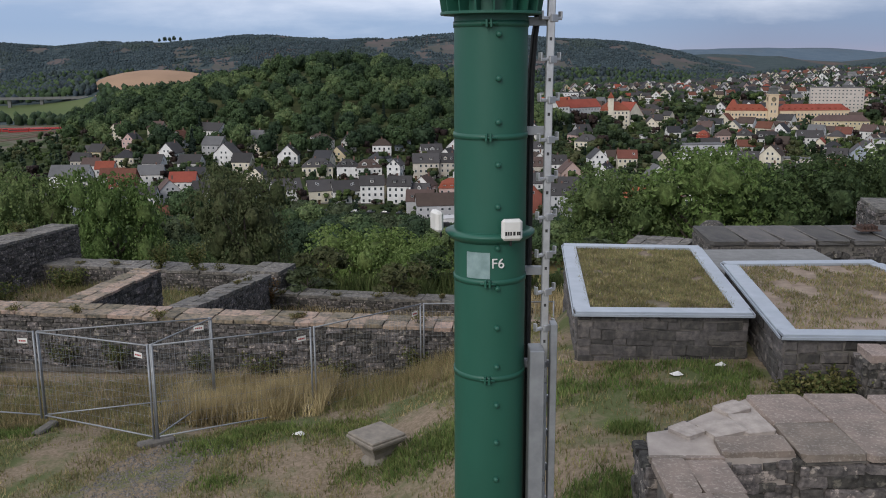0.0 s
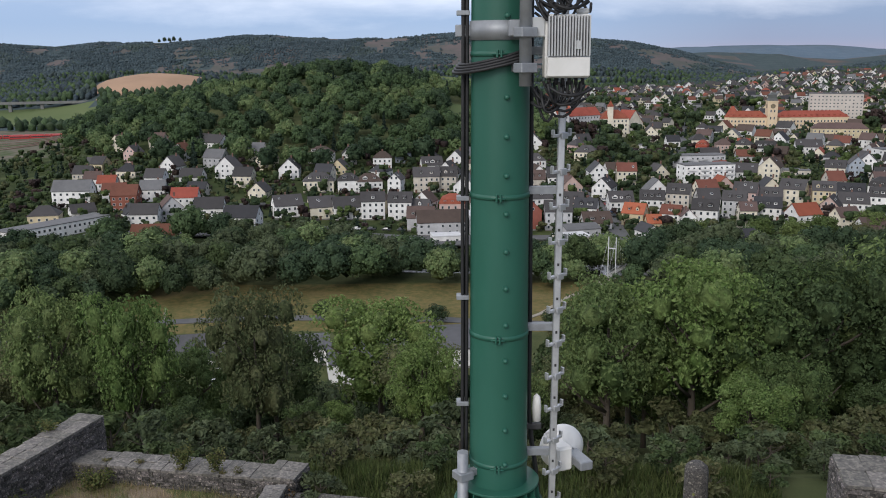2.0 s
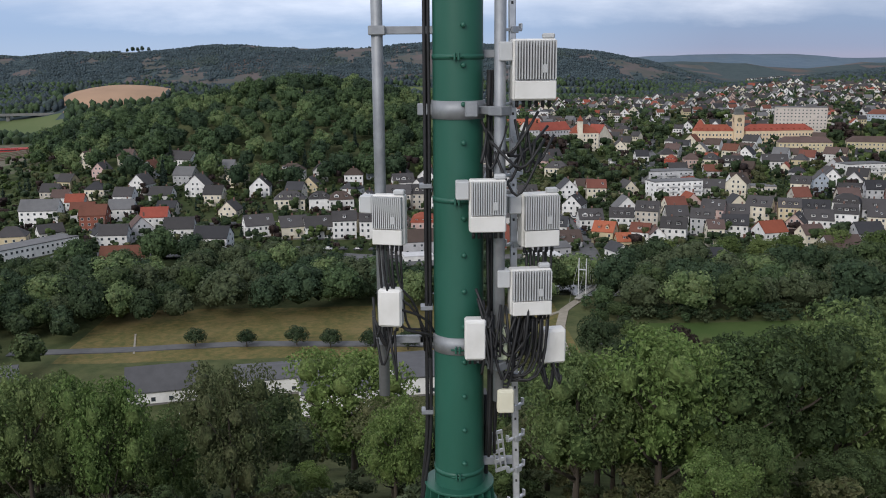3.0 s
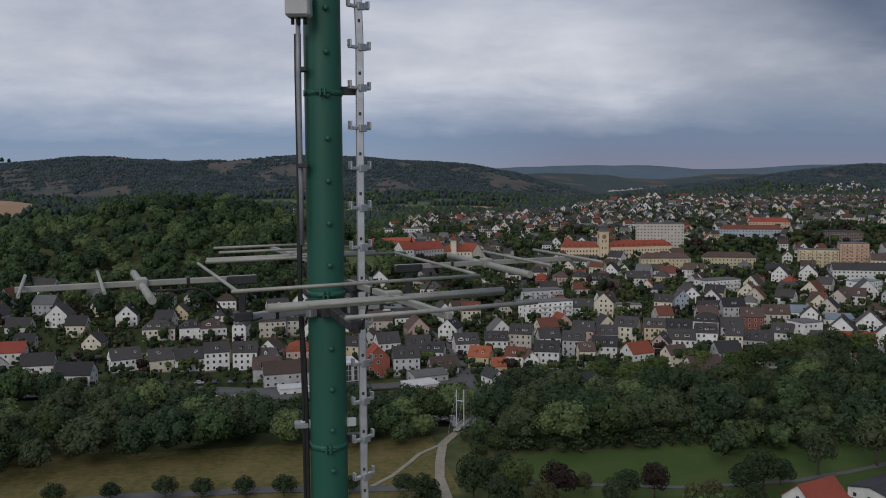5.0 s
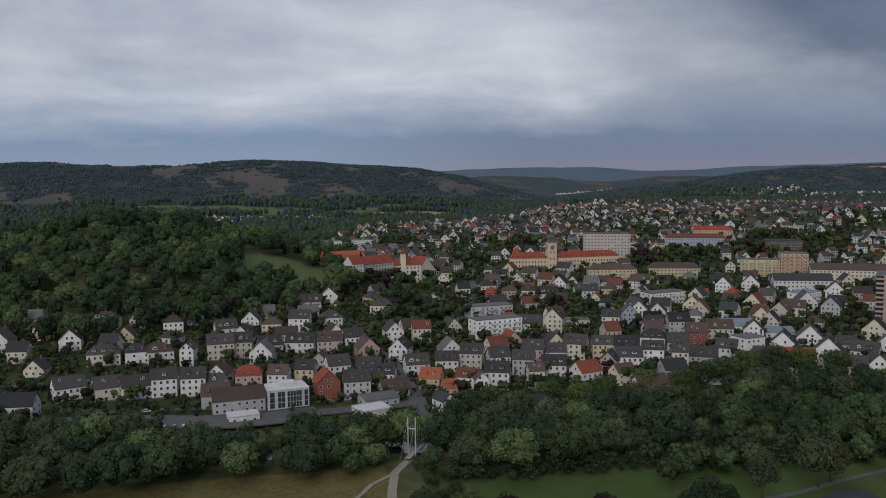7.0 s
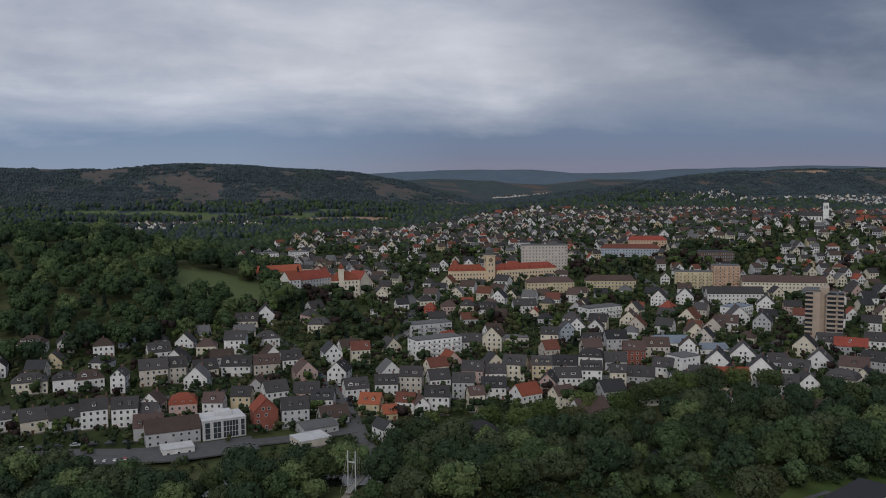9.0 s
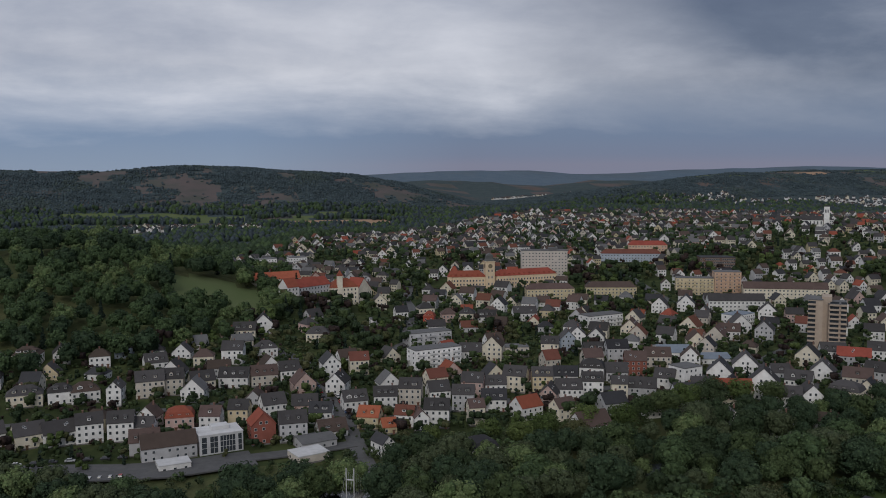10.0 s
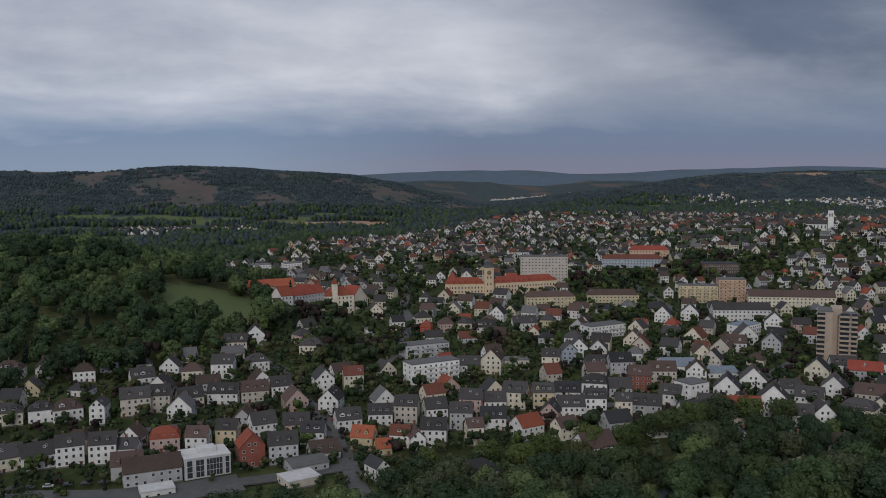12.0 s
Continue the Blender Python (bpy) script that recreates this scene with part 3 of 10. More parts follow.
        b.poly((r * math.cos(a0), r * math.sin(a0), 5.72), (r * math.cos(a1), r * math.sin(a1), 5.72), (r * math.cos(a1), r * math.sin(a1), 5.91), (r * math.cos(a0), r * math.sin(a0), 5.91))
    made("sign_plate", b, mat("bare_plate", (0.26, 0.36, 0.36), (0.2, 0.29, 0.29), scale=12, rough=0.6, stain=(0.12, 0.2, 0.18), stain_scale=6), mast, "blank grey plate")
    cu = bpy.data.curves.new("letters", "FONT")
    cu.body, cu.size, cu.extrude, cu.align_x = "F6", 0.1, 0.004, "CENTER"
    txt = new("letters", cu)
    txt.parent = mast
    txt.matrix_basis = pose(0.044, -(mast_radius(5.74) + 0.003), 5.80, 90, 0, 8)
    cu.materials.append(white_plastic)
    # top: fork, rod and whip
    b = Build()
    b.lathe([(0.105, 38.98), (0.105, 39.05), (0.078, 39.05), (0.07, 39.06)], 32, smooth=False)
    b.tube([(0, 0, 39.04), (0, 0, 39.32)], 0.068, 24)
    for a in (0.6, 2.2, 3.8, 5.3):
        b.box((0.058 * math.cos(a), 0.058 * math.sin(a), 39.44), (0.024, 0.024, 0.26), 0.004)
    b.lathe([(0.0, 39.3), (0.075, 39.3), (0.075, 39.335), (0.0, 39.335)], 24, smooth=False)
    b.lathe([(0.0, 39.56), (0.082, 39.56), (0.082, 39.6), (0.03, 39.6), (0.03, 39.64), (0.0, 39.64)], 24, smooth=False)
    made("mast_head", b, green_paint, mast)
    whip = thing("whip_antenna", "slim green rod antenna with a cream ring on the mast top", "antenna", (-0.02, 0, 39.64))
    b = Build()
    b.tube([(0, 0, -0.01), (-0.004, 0, 0.4)], 0.012, 12)
    made("rod", b, green_paint, whip)
    b = Build()
    b.lathe([(0.0, 0.38), (0.034, 0.38), (0.036, 0.4), (0.034, 0.92), (0.028, 0.945), (0.0, 0.95)], 20, c=(-0.008, 0, 0))
    made("tube", b, mat("dark_green_plastic", (0.018, 0.05, 0.035), scale=5, rough=0.5), whip)
    b = Build()
    b.lathe([(0.036, 0.64), (0.045, 0.645), (0.045, 0.67), (0.036, 0.675)], 20, c=(-0.006, 0, 0))
    made("ring", b, cream_plastic, whip, "cream ring")


build_mast()


def ladder_x(z):
    return float(np.interp(z, [0, 7, 8.5, 13.4, 16.1, 18.8, 20.5, 24.5, 28.7, 30, 31, 33, 34.2, 35.2, 36.3, 37.3, 39], [0.41, 0.41, 0.43, 0.45, 0.47, 0.50, 0.46, 0.40, 0.324, 0.29, 0.25, 0.25, 0.258, 0.225, 0.168, 0.142, 0.112]))


def build_ladder():
    lad = thing("climbing_ladder", "single-rail aluminium climbing ladder with peg rungs along the mast", "ladder")
    zs = [2.0, 7, 8.5, 13.4, 16.1, 18.8, 20.5, 24.5, 28.7, 30, 31, 33, 34.2, 35.2, 36.3, 37.3, 39.05]
    for lo, hi in zip(zs, zs[1:]):
        b = Build()
        a, c = Vector((ladder_x(lo), 0.0, lo)), Vector((ladder_x(hi), 0.0, hi))
        tilt = Matrix.Rotation(math.atan2(c.x - a.x, c.z - a.z), 3, "Y")
        b.box((a + c) / 2, (0.055, 0.05, (c - a).length + 0.012), 0.006, tilt)
        # dark plates on the face stand in for the rail's shaded holes
        k = lo + 0.1
        while k < hi:
            b.slot = 1
            b.box((ladder_x(k), -0.0255, k), (0.017, 0.004, 0.022), 0, tilt)
            b.slot = 0
            k += 0.28
        made("rail", b, [alu, dark_steel], lad)
    peg = Build()
    peg.box((0, 0, 0), (0.21, 0.032, 0.022), 0.004)
    for s in (-1, 1):
        peg.box((s * 0.098, 0, 0.024), (0.014, 0.034, 0.05), 0.003)
    peg.box((0, -0.03, 0.0), (0.07, 0.02, 0.05), 0.003)
    me = peg.mesh("rung")
    z, k = 2.2, 0
    while z < 39:
        # pegs point half towards the climber, so they show shorter than they are
        made("rung", me, alu, lad, m=pose(ladder_x(z), 0.005, z, 0, 0, 42))
        z += 0.28
    for z in BANDS:
        if z > 3:
            b, r, x = Build(), mast_radius(z), ladder_x(z)
            b.box(((r + x) / 2 - 0.01, 0.02, z + 0.02), (x - r + 0.03, 0.012, 0.06), 0.003)
            b.box(((r + x) / 2 - 0.01, 0.045, z + 0.047), (x - r + 0.03, 0.05, 0.008), 0.002)
            made("bracket", b, galv if z < 26 else dark_steel, lad)
    b = Build()
    b.box((0.345, -0.07, 3.2), (0.11, 0.2, 3.9), 0.006)
    b.box((0.475, -0.02, 3.3), (0.05, 0.12, 4.05), 0.004)
    for z in (2.0, 2.9, 3.7, 4.5):
        b.box((0.41, -0.09, z), (0.03, 0.03, 0.75), 0.004)
    made("climb_guard", b, galv, lad, "grey sheet-metal anti-climb cover")


build_ladder()


def cable(name, pts, r=0.012, wob=0.0, seed=0, parent=None):
    """One black cable through pts."""
    rng, out = random.Random(seed), []
    for k in range(len(pts) - 1):
        a, c = Vector(pts[k]), Vector(pts[k + 1])
        n = max(2, int((c - a).length / 0.25))
        out += [a.lerp(c, j / n) + Vector((rng.uniform(-wob, wob), rng.uniform(-wob, wob), 0)) for j in range(n)]
    out.append(Vector(pts[-1]))
    # soften the corners
    for _ in range(2):
        out = [out[0]] + [(out[k - 1] + out[k] * 2 + out[k + 1]) / 4 for k in range(1, len(out) - 1)] + [out[-1]]
    b = Build()
    b.tube(out, r, 7)
    return made(name, b, black_cable, parent)


def cable_runs():
    run = thing("cable_run", "thick bundle of black antenna cables strapped to the mast", "cables")
    for k in range(5):
        cable("cable", [(mast_radius(z) + 0.035 + 0.008 * (k % 2), 0.1 + 0.034 * k, z) for z in (0.2, 7.4)] + [(mast_radius(7.9) + 0.17, 0.14 + 0.03 * k, 7.9)] + [(mast_radius(z) + 0.03, 0.1 + 0.034 * k, z) for z in (8.4, 12.9)] + [(0.4, 0.16 + 0.03 * k, 13.42)] + [(mast_radius(z) + 0.025, 0.1 + 0.03 * k, z) for z in (13.9, 18.8, 20.2)], 0.018, 0.004, k, run)
    run2 = thing("cable_run", "black antenna cables clipped up the side of the mast", "cables")
    for k in range(4):
        cable("cable", [(-(mast_radius(z) + 0.03 + 0.03 * (k // 2)), -0.02 + 0.035 * (k % 2), z) for z in (13.75, 18.9)] + [(-mast_radius(19.26) - 0.14, 0.0 + 0.03 * k, 19.26)] + [(-(mast_radius(z) + 0.03 + 0.03 * (k // 2)), -0.02 + 0.035 * (k % 2), z) for z in (19.7, 22.4, 24.1)], 0.015, 0.004, 10 + k, run2)
    run3 = thing("cable_run", "pair of black cables along the upper mast", "cables")
    for k in range(2):
        cable("cable", [(-(mast_radius(z) + 0.02 + 0.02 * k), -0.03 + 0.03 * k, z) for z in (30.05, 31.9)] + [(-mast_radius(32.5) - 0.07, -0.08, 32.5)] + [(-(mast_radius(z) + 0.03 + 0.02 * k), -0.06 + 0.03 * k, z) for z in (32.9, 34.2)], 0.014, 0.005, 20 + k, run3)
    for z in (14.3, 15.2, 16.0, 17.4, 18.4, 20.1, 21.0, 22.0, 30.7, 31.45):
        b, r = Build(), mast_radius(z)
        b.box((-(r + 0.06), 0.0, z), (0.1, 0.1, 0.035), 0.004)
        made("cable_clip", b, galv, run2 if z < 29 else run3)
    for z in (31.45, 36.25, 36.82):
        b, r = Build(), mast_radius(z)
        b.box((0, 0.0, z), (2 * r + 0.13, 0.05, 0.055), 0.004)
        made("cross_bracket", b, grey_plastic, mast)
    cable("cable", [(-0.13, 0, 36.82), (-0.16, -0.05, 36.9), (-0.2, -0.05, 37.05), (-0.13, -0.02, 37.08)], 0.008, 0, 5, run3)


cable_runs()


def small_antenna(at, rz, face):
    t = thing("panel_antenna", "small white box antenna on the ring of the mast", "antenna", at, rz, "small antennas on the ring")
    b = Build()
    b.box((0, -0.06, 0), (0.145, 0.06, 0.15), 0.018)
    made("housing", b, white_plastic, t)
    b = Build()
    b.tube([(0, -0.03, -0.07), (0, -0.03, -0.12)], 0.009, 8)
    b.box((0, 0, -0.03), (0.04, 0.07, 0.03), 0.004)
    made("connector", b, dark_steel, t)
    if face:
        b = Build()
        for x, w in ((-0.045, 0.014), (-0.028, 0.012), (-0.011, 0.012), (0.012, 0.016), (0.036, 0.012), (0.05, 0.012)):
            b.box((x, -0.091, -0.022), (w, 0.002, 0.026), 0)
        made("marking", b, ink, t)


small_antenna((0.125, -0.275, 6.09), 8, True)
small_antenna((-0.33, -0.06, 6.11), -70, False)


def microwave_dish(at, rz, tilt, dia, centre, label):
    t = thing("microwave_dish", label, "dish antenna", at, rz)
    t.matrix_basis = pose(*at, tilt, 0, rz)
    r, m = dia / 2, Matrix.Rotation(radians(90), 3, "X")
    b = Build()
    b.lathe([(r * 0.3, -0.16), (r * 0.75, -0.1), (r, -0.05), (r + 0.006, 0.0), (r, 0.025), (r * 0.93, 0.04)], 48, m=m)
    made("shroud", b, white_plastic, t)
    b = Build()
    b.lathe([(r * 0.93, 0.04), (r * 0.6, 0.052), (0, 0.056)], 48, m=m)
    made("radome", b, white_plastic, t)
    if centre:
        b = Build()
        b.lathe([(r * 0.55, 0.0555), (r * 0.3, 0.058), (0, 0.0595)], 40, m=m)
        made("centre_disc", b, radome_cream, t, "yellowed centre of the radome")
    b = Build()
    b.box((r * 0.55, 0.2, 0.02), (0.15, 0.2, 0.22), 0.02)
    made("radio_unit", b, white_plastic, t)
    b = Build()
    b.tube([(r * 0.6, 0.1, 0.12), (r * 0.62, 0.02, 0.16), (r * 0.85, 0.02, 0.15), (r * 0.9, 0.1, 0.1)], 0.01, 8)
    made("handle", b, white_plastic, t)
    b = Build()
    b.box((-0.02, 0.3, 0), (0.12, 0.28, 0.08), 0.008)
    made("mount", b, galv, t)
    return t


microwave_dish((-0.125, -0.72, 13.54), -9, 0, 0.36, True, "small round white microwave dish with a yellowed centre")
microwave_dish((-0.135, -0.72, 12.95), -10, 0, 0.585, False, "large round white microwave dish on a mast pipe")
t = microwave_dish((0.59, 0.5, 13.67), 200, 0, 0.4, False, "round white microwave dish seen from behind the ladder")


def pipe_mount(name, at, z0, z1, r, arms, label, m=None):
    """An upright pipe held off the mast by clamps."""
    t = thing(name, label, "mounting pipe", (at[0], at[1], 0))
    b = Build()
    b.tube([(0, 0, z0), (0, 0, z1)], r, 20)
    made("pipe", b, m or galv, t)
    for z in arms:
        b = Build()
        d = Vector((-at[0], -at[1], 0))
        L = d.length - mast_radius(z) * 0.9
        rot = Matrix.Rotation(math.atan2(d.y, d.x), 3, "Z")
        b.box(rot @ Vector((L / 2, 0, 0)) + Vector((0, 0, z)), (L, 0.05, 0.06), 0.005, rot)
        b.box((0, 0, z), (r * 2.9, r * 2.9, 0.07), 0.006, rot)
        made("clamp_arm", b, m or galv, t)
    return t


pipe_mount("mounting_pipe", (-0.3, -0.2), 12.55, 13.95, 0.045, (12.9, 13.75), "grey steel pipe carrying two microwave dishes")
pipe_mount("mounting_pipe", (0.156, -0.36), 16.87, 19.37, 0.045, (17.0, 17.25, 17.85, 18.5), "long grey steel pipe carrying three radio units")
pipe_mount("mounting_pipe", (-0.62, 0.0), 20.25, 24.6, 0.045, (20.73, 23.2), "grey steel pipe on a side arm with a radio box")
pipe_mount("mounting_pipe", (0.3, -0.3), 20.3, 24.2, 0.045, (20.6, 22.6), "grey steel pipe crowded with radio units")
pipe_mount("mounting_pipe", (-0.62, -0.2), 24.9, 27.5, 0.05, (25.3, 27.22), "grey steel pipe ending beside the mast")
pipe_mount("mounting_pipe", (-0.24, 0.12), 25.4, 27.62, 0.04, (25.9, 27.1), "grey steel pipe close to the mast")
pipe_mount("mounting_pipe", (-0.25, -0.1), 28.82, 29.68, 0.04, (29.0, 29.6), "dark steel pipe holding a small panel antenna", galv)


def steel_collar(z, h=0.075, parent=mast):
    b, r = Build(), mast_radius(z)
    b.lathe([(r, z - h), (r + 0.012, z - h), (r + 0.012, z + h), (r, z + h)], 40, smooth=True)
    b.box((0.09, -(r + 0.04), z + 0.01), (0.1, 0.09, 0.12), 0.01)
    b.box((-(r + 0.06), 0.0, z), (0.12, 0.05, 0.09), 0.006)
    b.box((r + 0.05, 0.0, z), (0.1, 0.05, 0.09), 0.006)
    made("steel_collar", b, galv, mast, "grey steel clamp collar")


for z in (17.27, 18.79, 20.72, 22.6, 25.9, 27.1, 29.05, 29.62):
    steel_collar(z, 0.07 if z < 24 else 0.055)


def radio_unit(at, rz, size=(0.33, 0.17, 0.45), group="finned radio units", label="white finned remote radio unit clamped to a pipe"):
    t = thing("remote_radio_unit", label, "radio unit", at, rz, group)
    w, d, h = size
    b = Build()
    b.box((0, 0.02, 0), (w, d - 0.05, h), 0.012)
    made("body", b, white_plastic, t)
    b = Build()
    b.box((0, 0, 0), (0.009, 0.05, h * 0.62), 0)
    fin = b.mesh("cooling_fin")
    for k in range(15):
        made("cooling_fin", fin, grey_plastic, t, m=pose(-w / 2 + 0.018 + k * (w - 0.036) / 14, -d / 2 + 0.012, h * 0.16))
    b = Build()
    b.box((0, -d / 2 + 0.015, -h * 0.325), (w - 0.02, 0.045, h * 0.3), 0.006)
    made("cover", b, white_plastic, t)
    b = Build()
    b.box((w * 0.2, -d / 2 - 0.014, h * 0.02), (0.035, 0.006, 0.06), 0.001)
    made("rating_plate", b, grey_plastic, t)
    b = Build()
    b.box((w * 0.33, 0, h / 2 + 0.02), (0.09, 0.06, 0.04), 0.01)
    made("lifting_eye", b, grey_plastic, t)
    b = Build()
    b.box((-w / 2 - 0.05, 0.02, h * 0.3), (0.1, 0.12, 0.14), 0.008)
    made("bracket", b, grey_plastic, t)
    b = Build()
    for k in range(6):
        b.tube([(-w * 0.38 + k * w * 0.15, 0, -h / 2), (-w * 0.38 + k * w * 0.15, 0, -h / 2 - 0.05)], 0.014, 8)
    made("plug_strip", b, black_cable, t)
    return t


for z in (18.41, 17.78, 17.15):
    radio_unit((0.46, -0.3, z), 4)
radio_unit((0.545, -0.3, 21.2), 6, (0.33, 0.16, 0.37))
radio_unit((0.62, -0.2, 21.75), 10, (0.3, 0.18, 0.42))
radio_unit((-0.55, -0.12, 21.75), -15, (0.26, 0.14, 0.4))
radio_unit((0.2, -0.42, 21.9), 0, (0.28, 0.15, 0.4))
radio_unit((0.55, -0.3, 22.9), 5)


def junction_box(at, rz, size, m, label, name="junction_box"):
    t = thing(name, label, "equipment box", at, rz)
    w, d, h = size
    b = Build()
    b.box((0, 0, 0), size, 0.014)
    made("housing", b, m, t)
    b = Build()
    b.box((0, -d / 2 - 0.006, 0), (w * 0.9, 0.014, h * 0.9), 0.006)
    made("cover", b, m, t)
    b = Build()
    b.box((0, d / 2 + 0.04, 0), (w * 0.5, 0.08, h * 0.4), 0.006)
    made("bracket", b, galv, t)
    b = Build()
    for k in (-1, 0, 1):
        b.tube([(k * w * 0.25, 0, -h / 2), (k * w * 0.25, 0, -h / 2 - 0.045)], 0.012, 8)
    made("glands", b, black_cable, t)
    return t


junction_box((-0.55, -0.12, 21.04), -10, (0.19, 0.12, 0.31), white_plastic, "white radio box hanging on a side pipe")
junction_box((0.11, -0.36, 20.84), 0, (0.165, 0.12, 0.33), white_plastic, "white radio box in front of the mast")
junction_box((0.755, -0.12, 20.7), 8, (0.2, 0.11, 0.29), white_plastic, "white radio box beside the ladder")
junction_box((0.355, -0.32, 20.31), 0, (0.135, 0.1, 0.2), cream_plastic, "small cream junction box among cables")
junction_box((0.32, -0.3, 20.78), 0, (0.1, 0.08, 0.28), mat("pale_green_plastic", (0.45, 0.5, 0.36), scale=5, rough=0.5), "pale green box among black cables")
junction_box((-0.16, -0.22, 34.38), -12, (0.165, 0.13, 0.2), grey_plastic, "light grey weather box on the upper mast")
junction_box((-0.2, -0.1, 34.5), -12, (0.12, 0.13, 0.13), grey_plastic, "small grey box behind a larger one")
junction_box((1.1, -0.12, 10.85), 0, (0.27, 0.14, 0.2), cream_plastic, "cream junction box on the dish stand")
junction_box((1.27, -0.08, 10.79), 0, (0.12, 0.1, 0.11), cream_plastic, "small cream junction box on the dish stand")

conduit = thing("conduit", "slim grey conduit below the weather box on the upper mast", "conduit")
b = Build()
b.tube([(-0.165, -0.2, 34.3), (-0.17, -0.16, 33.9), (-0.165, -0.1, 33.2), (-0.165, -0.08, 32.75)], 0.017, 10)
made("tube", b, galv, conduit)
for z in (33.95, 33.3):
    b = Build()
    b.box((-0.15, -0.12, z), (0.07, 0.1, 0.03), 0.004)
    made("clip", b, dark_steel, conduit)


def cable_tangle(name, centre, spread, n, seed, label, r=0.011):
    """Loose loops of black cable round a group of boxes."""
    t = thing(name, label, "cables")
    rng = random.Random(seed)
    for k in range(n):
        c = Vector(centre)
        a = c + Vector((rng.uniform(-spread[0], spread[0]), rng.uniform(-0.1, 0.1), rng.uniform(0.2, 1) * spread[2]))
        d = c + Vector((rng.uniform(-spread[0], spread[0]), rng.uniform(-0.1, 0.1), rng.uniform(0.0, 0.8) * spread[2]))
        low = (a + d) / 2 + Vector((rng.uniform(-0.05, 0.05), -0.06, -rng.uniform(0.3, 1) * spread[2]))
        cable("cable", [a, a.lerp(low, 0.6) + Vector((0, -0.03, -0.03)), low, d.lerp(low, 0.6) + Vector((0, -0.03, -0.03)), d], r, 0.01, seed * 50 + k, t)


cable_tangle("cable_loops", (0.45, -0.3, 18.08), (0.2, 0, 0.1), 7, 1, "black jumper cables looping below a radio unit")
cable_tangle("cable_loops", (0.45, -0.3, 17.44), (0.2, 0, 0.1), 7, 2, "black jumper cables looping below a radio unit")
cable_tangle("cable_loops", (0.4, -0.3, 16.76), (0.24, 0, 0.14), 9, 3, "black jumper cables looping below the lowest radio unit")
cable_tangle("cable_loops", (0.35, -0.3, 20.75), (0.24, 0, 0.5), 20, 4, "dense tangle of black cables in front of the mast")
cable_tangle("cable_loops", (-0.6, -0.05, 20.75), (0.1, 0, 0.5), 8, 5, "black cables looping round a side pipe")
cable_tangle("cable_loops", (0.72, -0.12, 20.4), (0.1, 0, 0.25), 6, 6, "black cables hanging below a radio box")
cable_tangle("cable_loops", (0.45, -0.25, 22.2), (0.3, 0, 0.4), 12, 7, "black cables between radio units")
for k, zc in enumerate((17.2, 18.72)):
    loop = thing("cable_loops", "black cables wound round the mast at a clamp", "cables")
    for j in range(4):
        r = mast_radius(zc) + 0.03 + 0.012 * j
        pts = [(r * 1.25 * math.cos(a), r * math.sin(a), zc - 0.02 * j - 0.09 * (1 + math.sin(a + 1.2 + math.pi))) for a in np.linspace(radians(170), radians(300), 14)]
        cable("cable", pts, 0.012, 0.006, 70 + 10 * k + j, loop)



def jumpers(top, n, width, drop, end, seed, label):
    """Black jumper cables that fall from a radio unit's plugs in slack loops and gather at the mast."""
    t = thing("jumper_cables", label, "cables")
    rng = random.Random(seed)
    for k in range(n):
        a = Vector(top) + Vector((width * ((k + 0.5) / n - 0.5), rng.uniform(-0.04, 0.04), 0))
        low = a.z - drop * rng.uniform(0.45, 1.0)
        e = Vector(end) + Vector((rng.uniform(-0.04, 0.04), rng.uniform(-0.05, 0.05), rng.uniform(-0.12, 0.12)))
        mid = (a + e) / 2
        cable("cable", [a, (a.x, a.y, (a.z + low) / 2), (a.x * 0.75 + mid.x * 0.25, a.y - 0.02, low), (mid.x, mid.y - 0.05, low - rng.uniform(0.0, 0.1)), (e.x * 0.8 + mid.x * 0.2, e.y - 0.03, (low + e.z) / 2), e], 0.0105, 0.006, seed * 40 + k, t)


jumpers((0.545, -0.3, 20.98), 13, 0.27, 0.6, (0.24, -0.22, 20.6), 1, "black jumper cables hanging in loops below a radio unit")
jumpers((0.46, -0.3, 18.16), 7, 0.26, 0.2, (0.24, -0.3, 18.0), 2, "short black jumper cables below a radio unit")
jumpers((0.46, -0.3, 17.53), 7, 0.26, 0.2, (0.24, -0.3, 17.4), 3, "short black jumper cables below a radio unit")
jumpers((0.46, -0.3, 16.9), 8, 0.26, 0.32, (0.22, -0.22, 16.85), 4, "black jumper cables sagging below the lowest radio unit")
jumpers((-0.55, -0.12, 21.52), 6, 0.2, 0.7, (-0.24, -0.05, 20.7), 5, "black jumper cables between a side pipe and the mast")
jumpers((0.62, -0.2, 21.5), 7, 0.22, 0.9, (0.5, -0.1, 20.75), 6, "black jumper cables below the upper radio unit")
cable_up = thing("cable_run", "vertical black feeder cables between mast and ladder", "cables")
for k in range(6):
    x = mast_radius(21) + 0.03 + 0.022 * (k % 4)
    cable("cable", [(x, -0.16 + 0.03 * k, 19.75), (x + 0.02, -0.2 + 0.03 * k, 20.6), (x - 0.01, -0.18 + 0.03 * k, 21.6), (x, -0.16 + 0.03 * k, 22.9)], 0.012, 0.014, 300 + k, cable_up)

# small paddle, grille plates
t = thing("paddle_antenna", "small white paddle antenna on a dark bracket", "antenna", (0.325, 0.1, 14.2))
b = Build()
b.lathe([(0.0, -0.12), (0.035, -0.11), (0.04, 0.0), (0.03, 0.1), (0.0, 0.13)], 16)
made("housing", b, white_plastic, t)
b = Build()
b.box((-0.03, 0, -0.16), (0.14, 0.05, 0.05), 0.006)
made("bracket", b, dark_steel, t)
